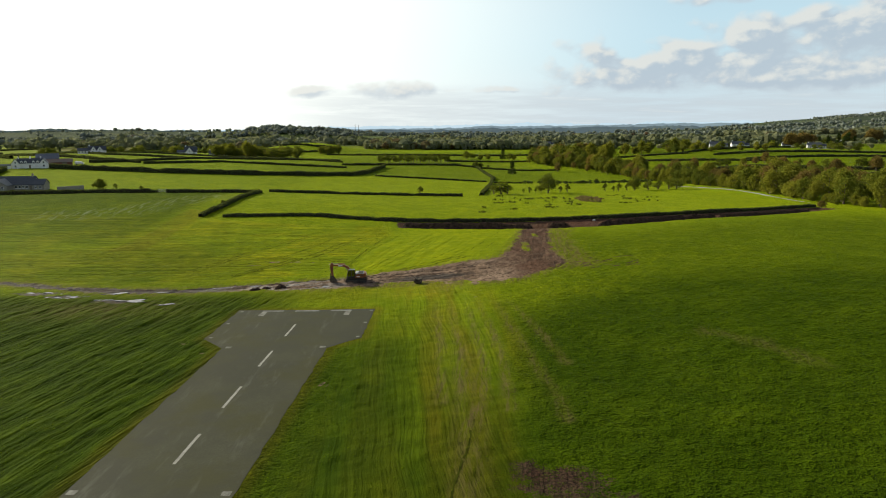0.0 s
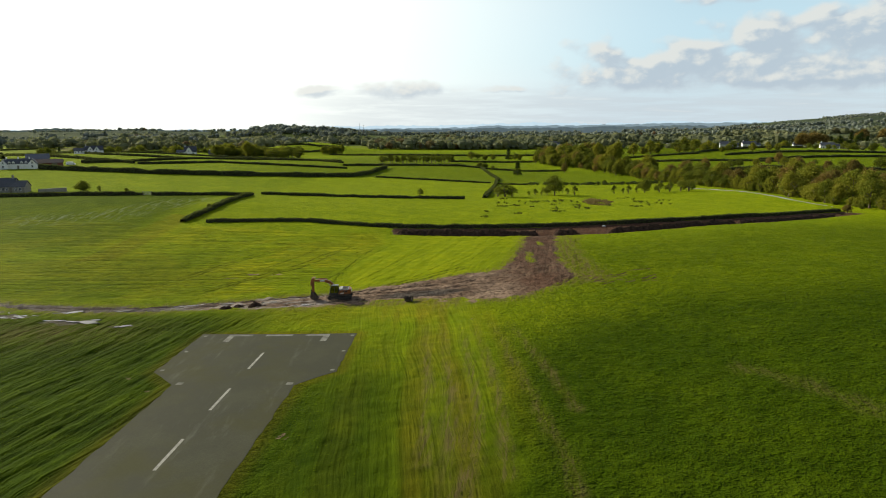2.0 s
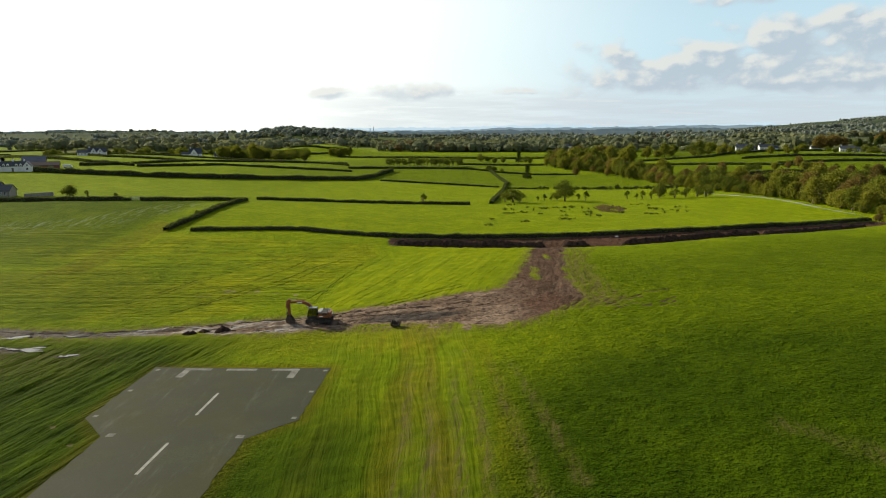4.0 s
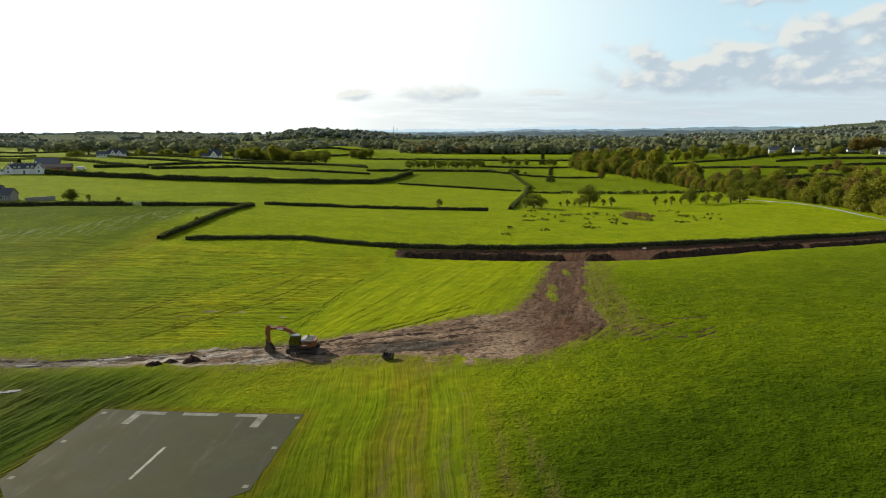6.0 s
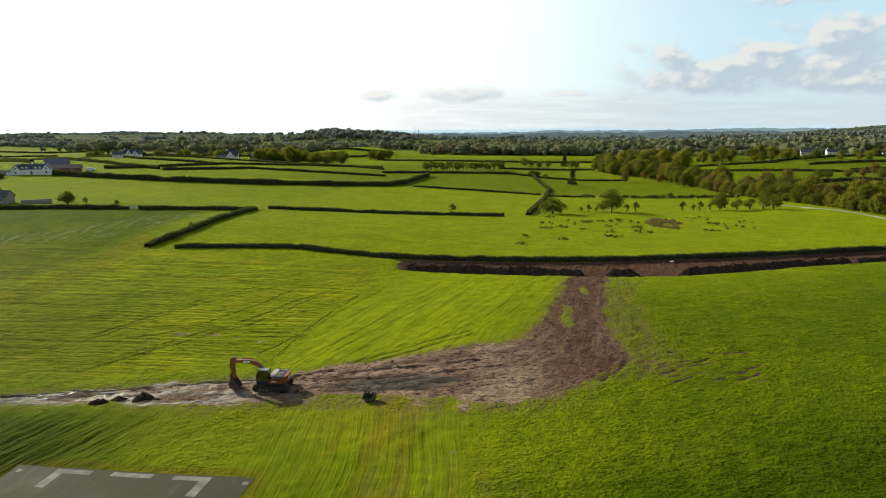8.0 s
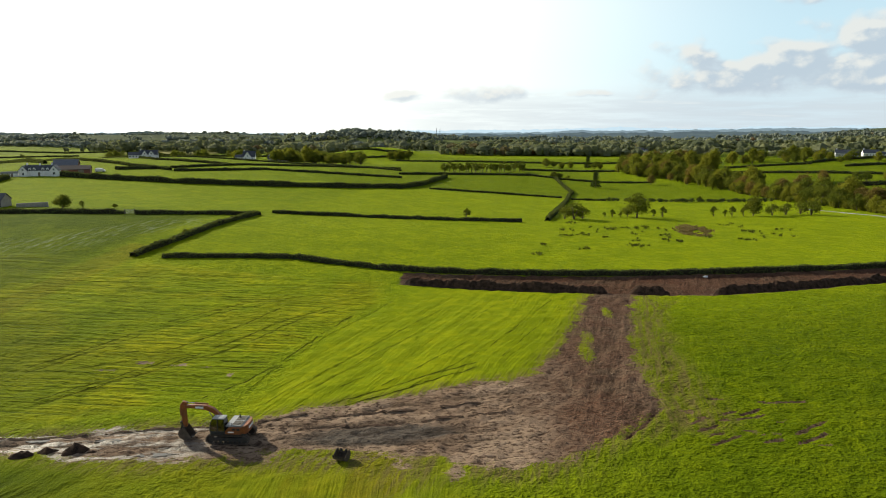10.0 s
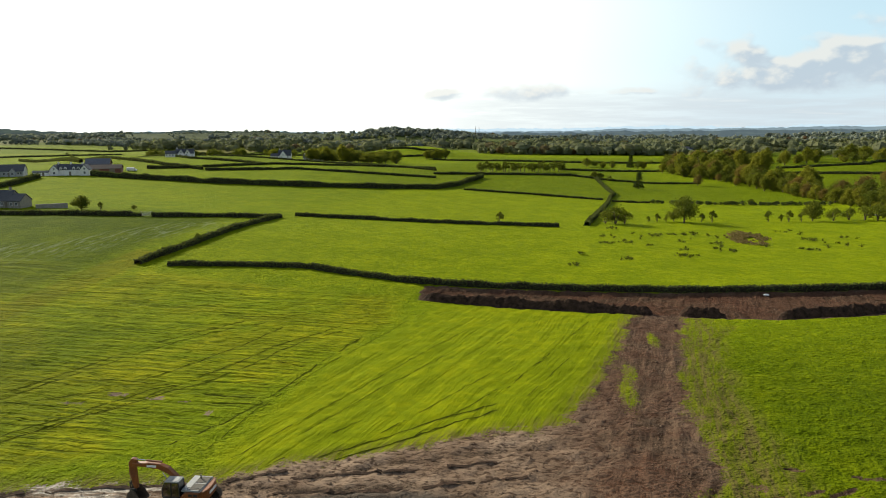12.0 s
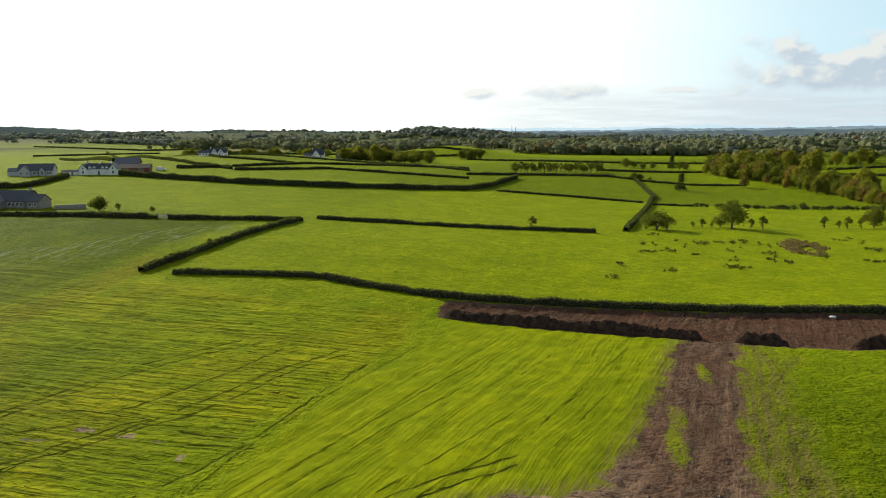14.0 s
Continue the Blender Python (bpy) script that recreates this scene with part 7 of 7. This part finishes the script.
def make_rushes():
    """Dark clumps of rushes, each a sheaf of blades, thrown together in loose groups."""
    r = np.random.default_rng(77)
    near = [(61, 273, 4, 2.5, 9), (68, 275.5, 4, 2, 8), (47, 251.5, 2.5, 2, 6), (52.5, 255, 2, 2.5, 6), (75, 280, 2, 3, 4), (80, 275, 2, 3, 4), (59, 251, 1.2, 1, 3), (64.5, 235.6, 2.6, 2.2, 11), (67, 245.5, 1.6, 2.5, 5), (76, 249, 1.6, 2.5, 5), (78.5, 245.5, 1.5, 1.5, 5), (78, 257, 2.5, 3, 4)]
    further = [(98.5, 251, 2.8, 2.2, 9), (106.5, 271, 2.2, 5, 10), (105.6, 290, 4, 8, 6), (117, 278, 2, 3, 4), (40, 232, 1.2, 1.5, 3), (50, 227, 1.2, 1.5, 4), (38, 217, 1.5, 1.5, 4), (88.7, 257, 1, 2, 3), (51, 287, 2, 3, 5), (112, 262, 9, 9, 7), (75, 265, 14, 14, 9), (55, 262, 9, 10, 6)]
    pieces = []
    for cx, cy, rx, ry, count in near + further:
        for i in range(count):
            x, y, w = cx + r.normal() * rx * 0.6, cy + r.normal() * ry * 0.6, r.uniform(0.25, 0.6)
            n = int(38 * w)
            px, py = x + r.normal(size=n) * w * 0.6, y + r.normal(size=n) * w * 0.6
            pieces.append(leaves(np.stack([px, py, ground_z(px, py) + r.uniform(0.05, 0.55, n)], 1), 0.17, -0.8, 1.6))
    tagged(new("rushes", mesh_of("rushes", *joined(pieces), M["rush"])), "dark tufts of rushes scattered over the wet meadow", "rushes", kind="stuff")
    # a patch of dead brown bracken
    x, y = 89 + r.normal(size=3600) * 3.2, 273 + r.normal(size=3600) * 8.5
    x += (y - 273) * 0.1
    ok = (fbm(x * 0.5, y * 0.3, 90, 3) > 0.4) & ((((x - 89 - (y - 273) * 0.1) / 6.2) ** 2 + ((y - 273) / 16) ** 2) < 1)
    x, y = x[ok], y[ok]
    me = mesh_of("bracken", *leaves(np.stack([x, y, ground_z(x, y) + r.uniform(0.0, 0.4, len(x))], 1), 0.28, 0.4, 1.2), M["bracken"])
    tagged(new("bracken", me), "irregular patch of dead brown bracken in the meadow", "bracken", kind="stuff")


make_rushes()


def make_mast(x, y, height):
    g = thing("radio_mast", Matrix.Translation((x, y, gz(x, y))), "thin lattice mast on the distant hill", "mast")
    b = bmesh.new()
    for dx, dy in ((-0.9, -0.6), (0.9, -0.6), (0, 1.0)):
        rod(b, (dx, dy, -1), (dx * 0.3, dy * 0.3, height), 0.2, 0.12, 5)
    part("leg_frame", b, M["steel_dark"], g)
    b = bmesh.new()
    for z in np.arange(2, height, 3):
        k = 1 - 0.7 * z / height
        rod(b, (-0.9 * k, -0.6 * k, z), (0.9 * k, -0.6 * k, z + 2), 0.09, sides=4), rod(b, (0.9 * k, -0.6 * k, z), (0, 1.0 * k, z + 2), 0.09, sides=4)
    part("bracing", b, M["steel_dark"], g)


make_mast(-150, 1600, 26)
make_mast(-143, 1610, 24)
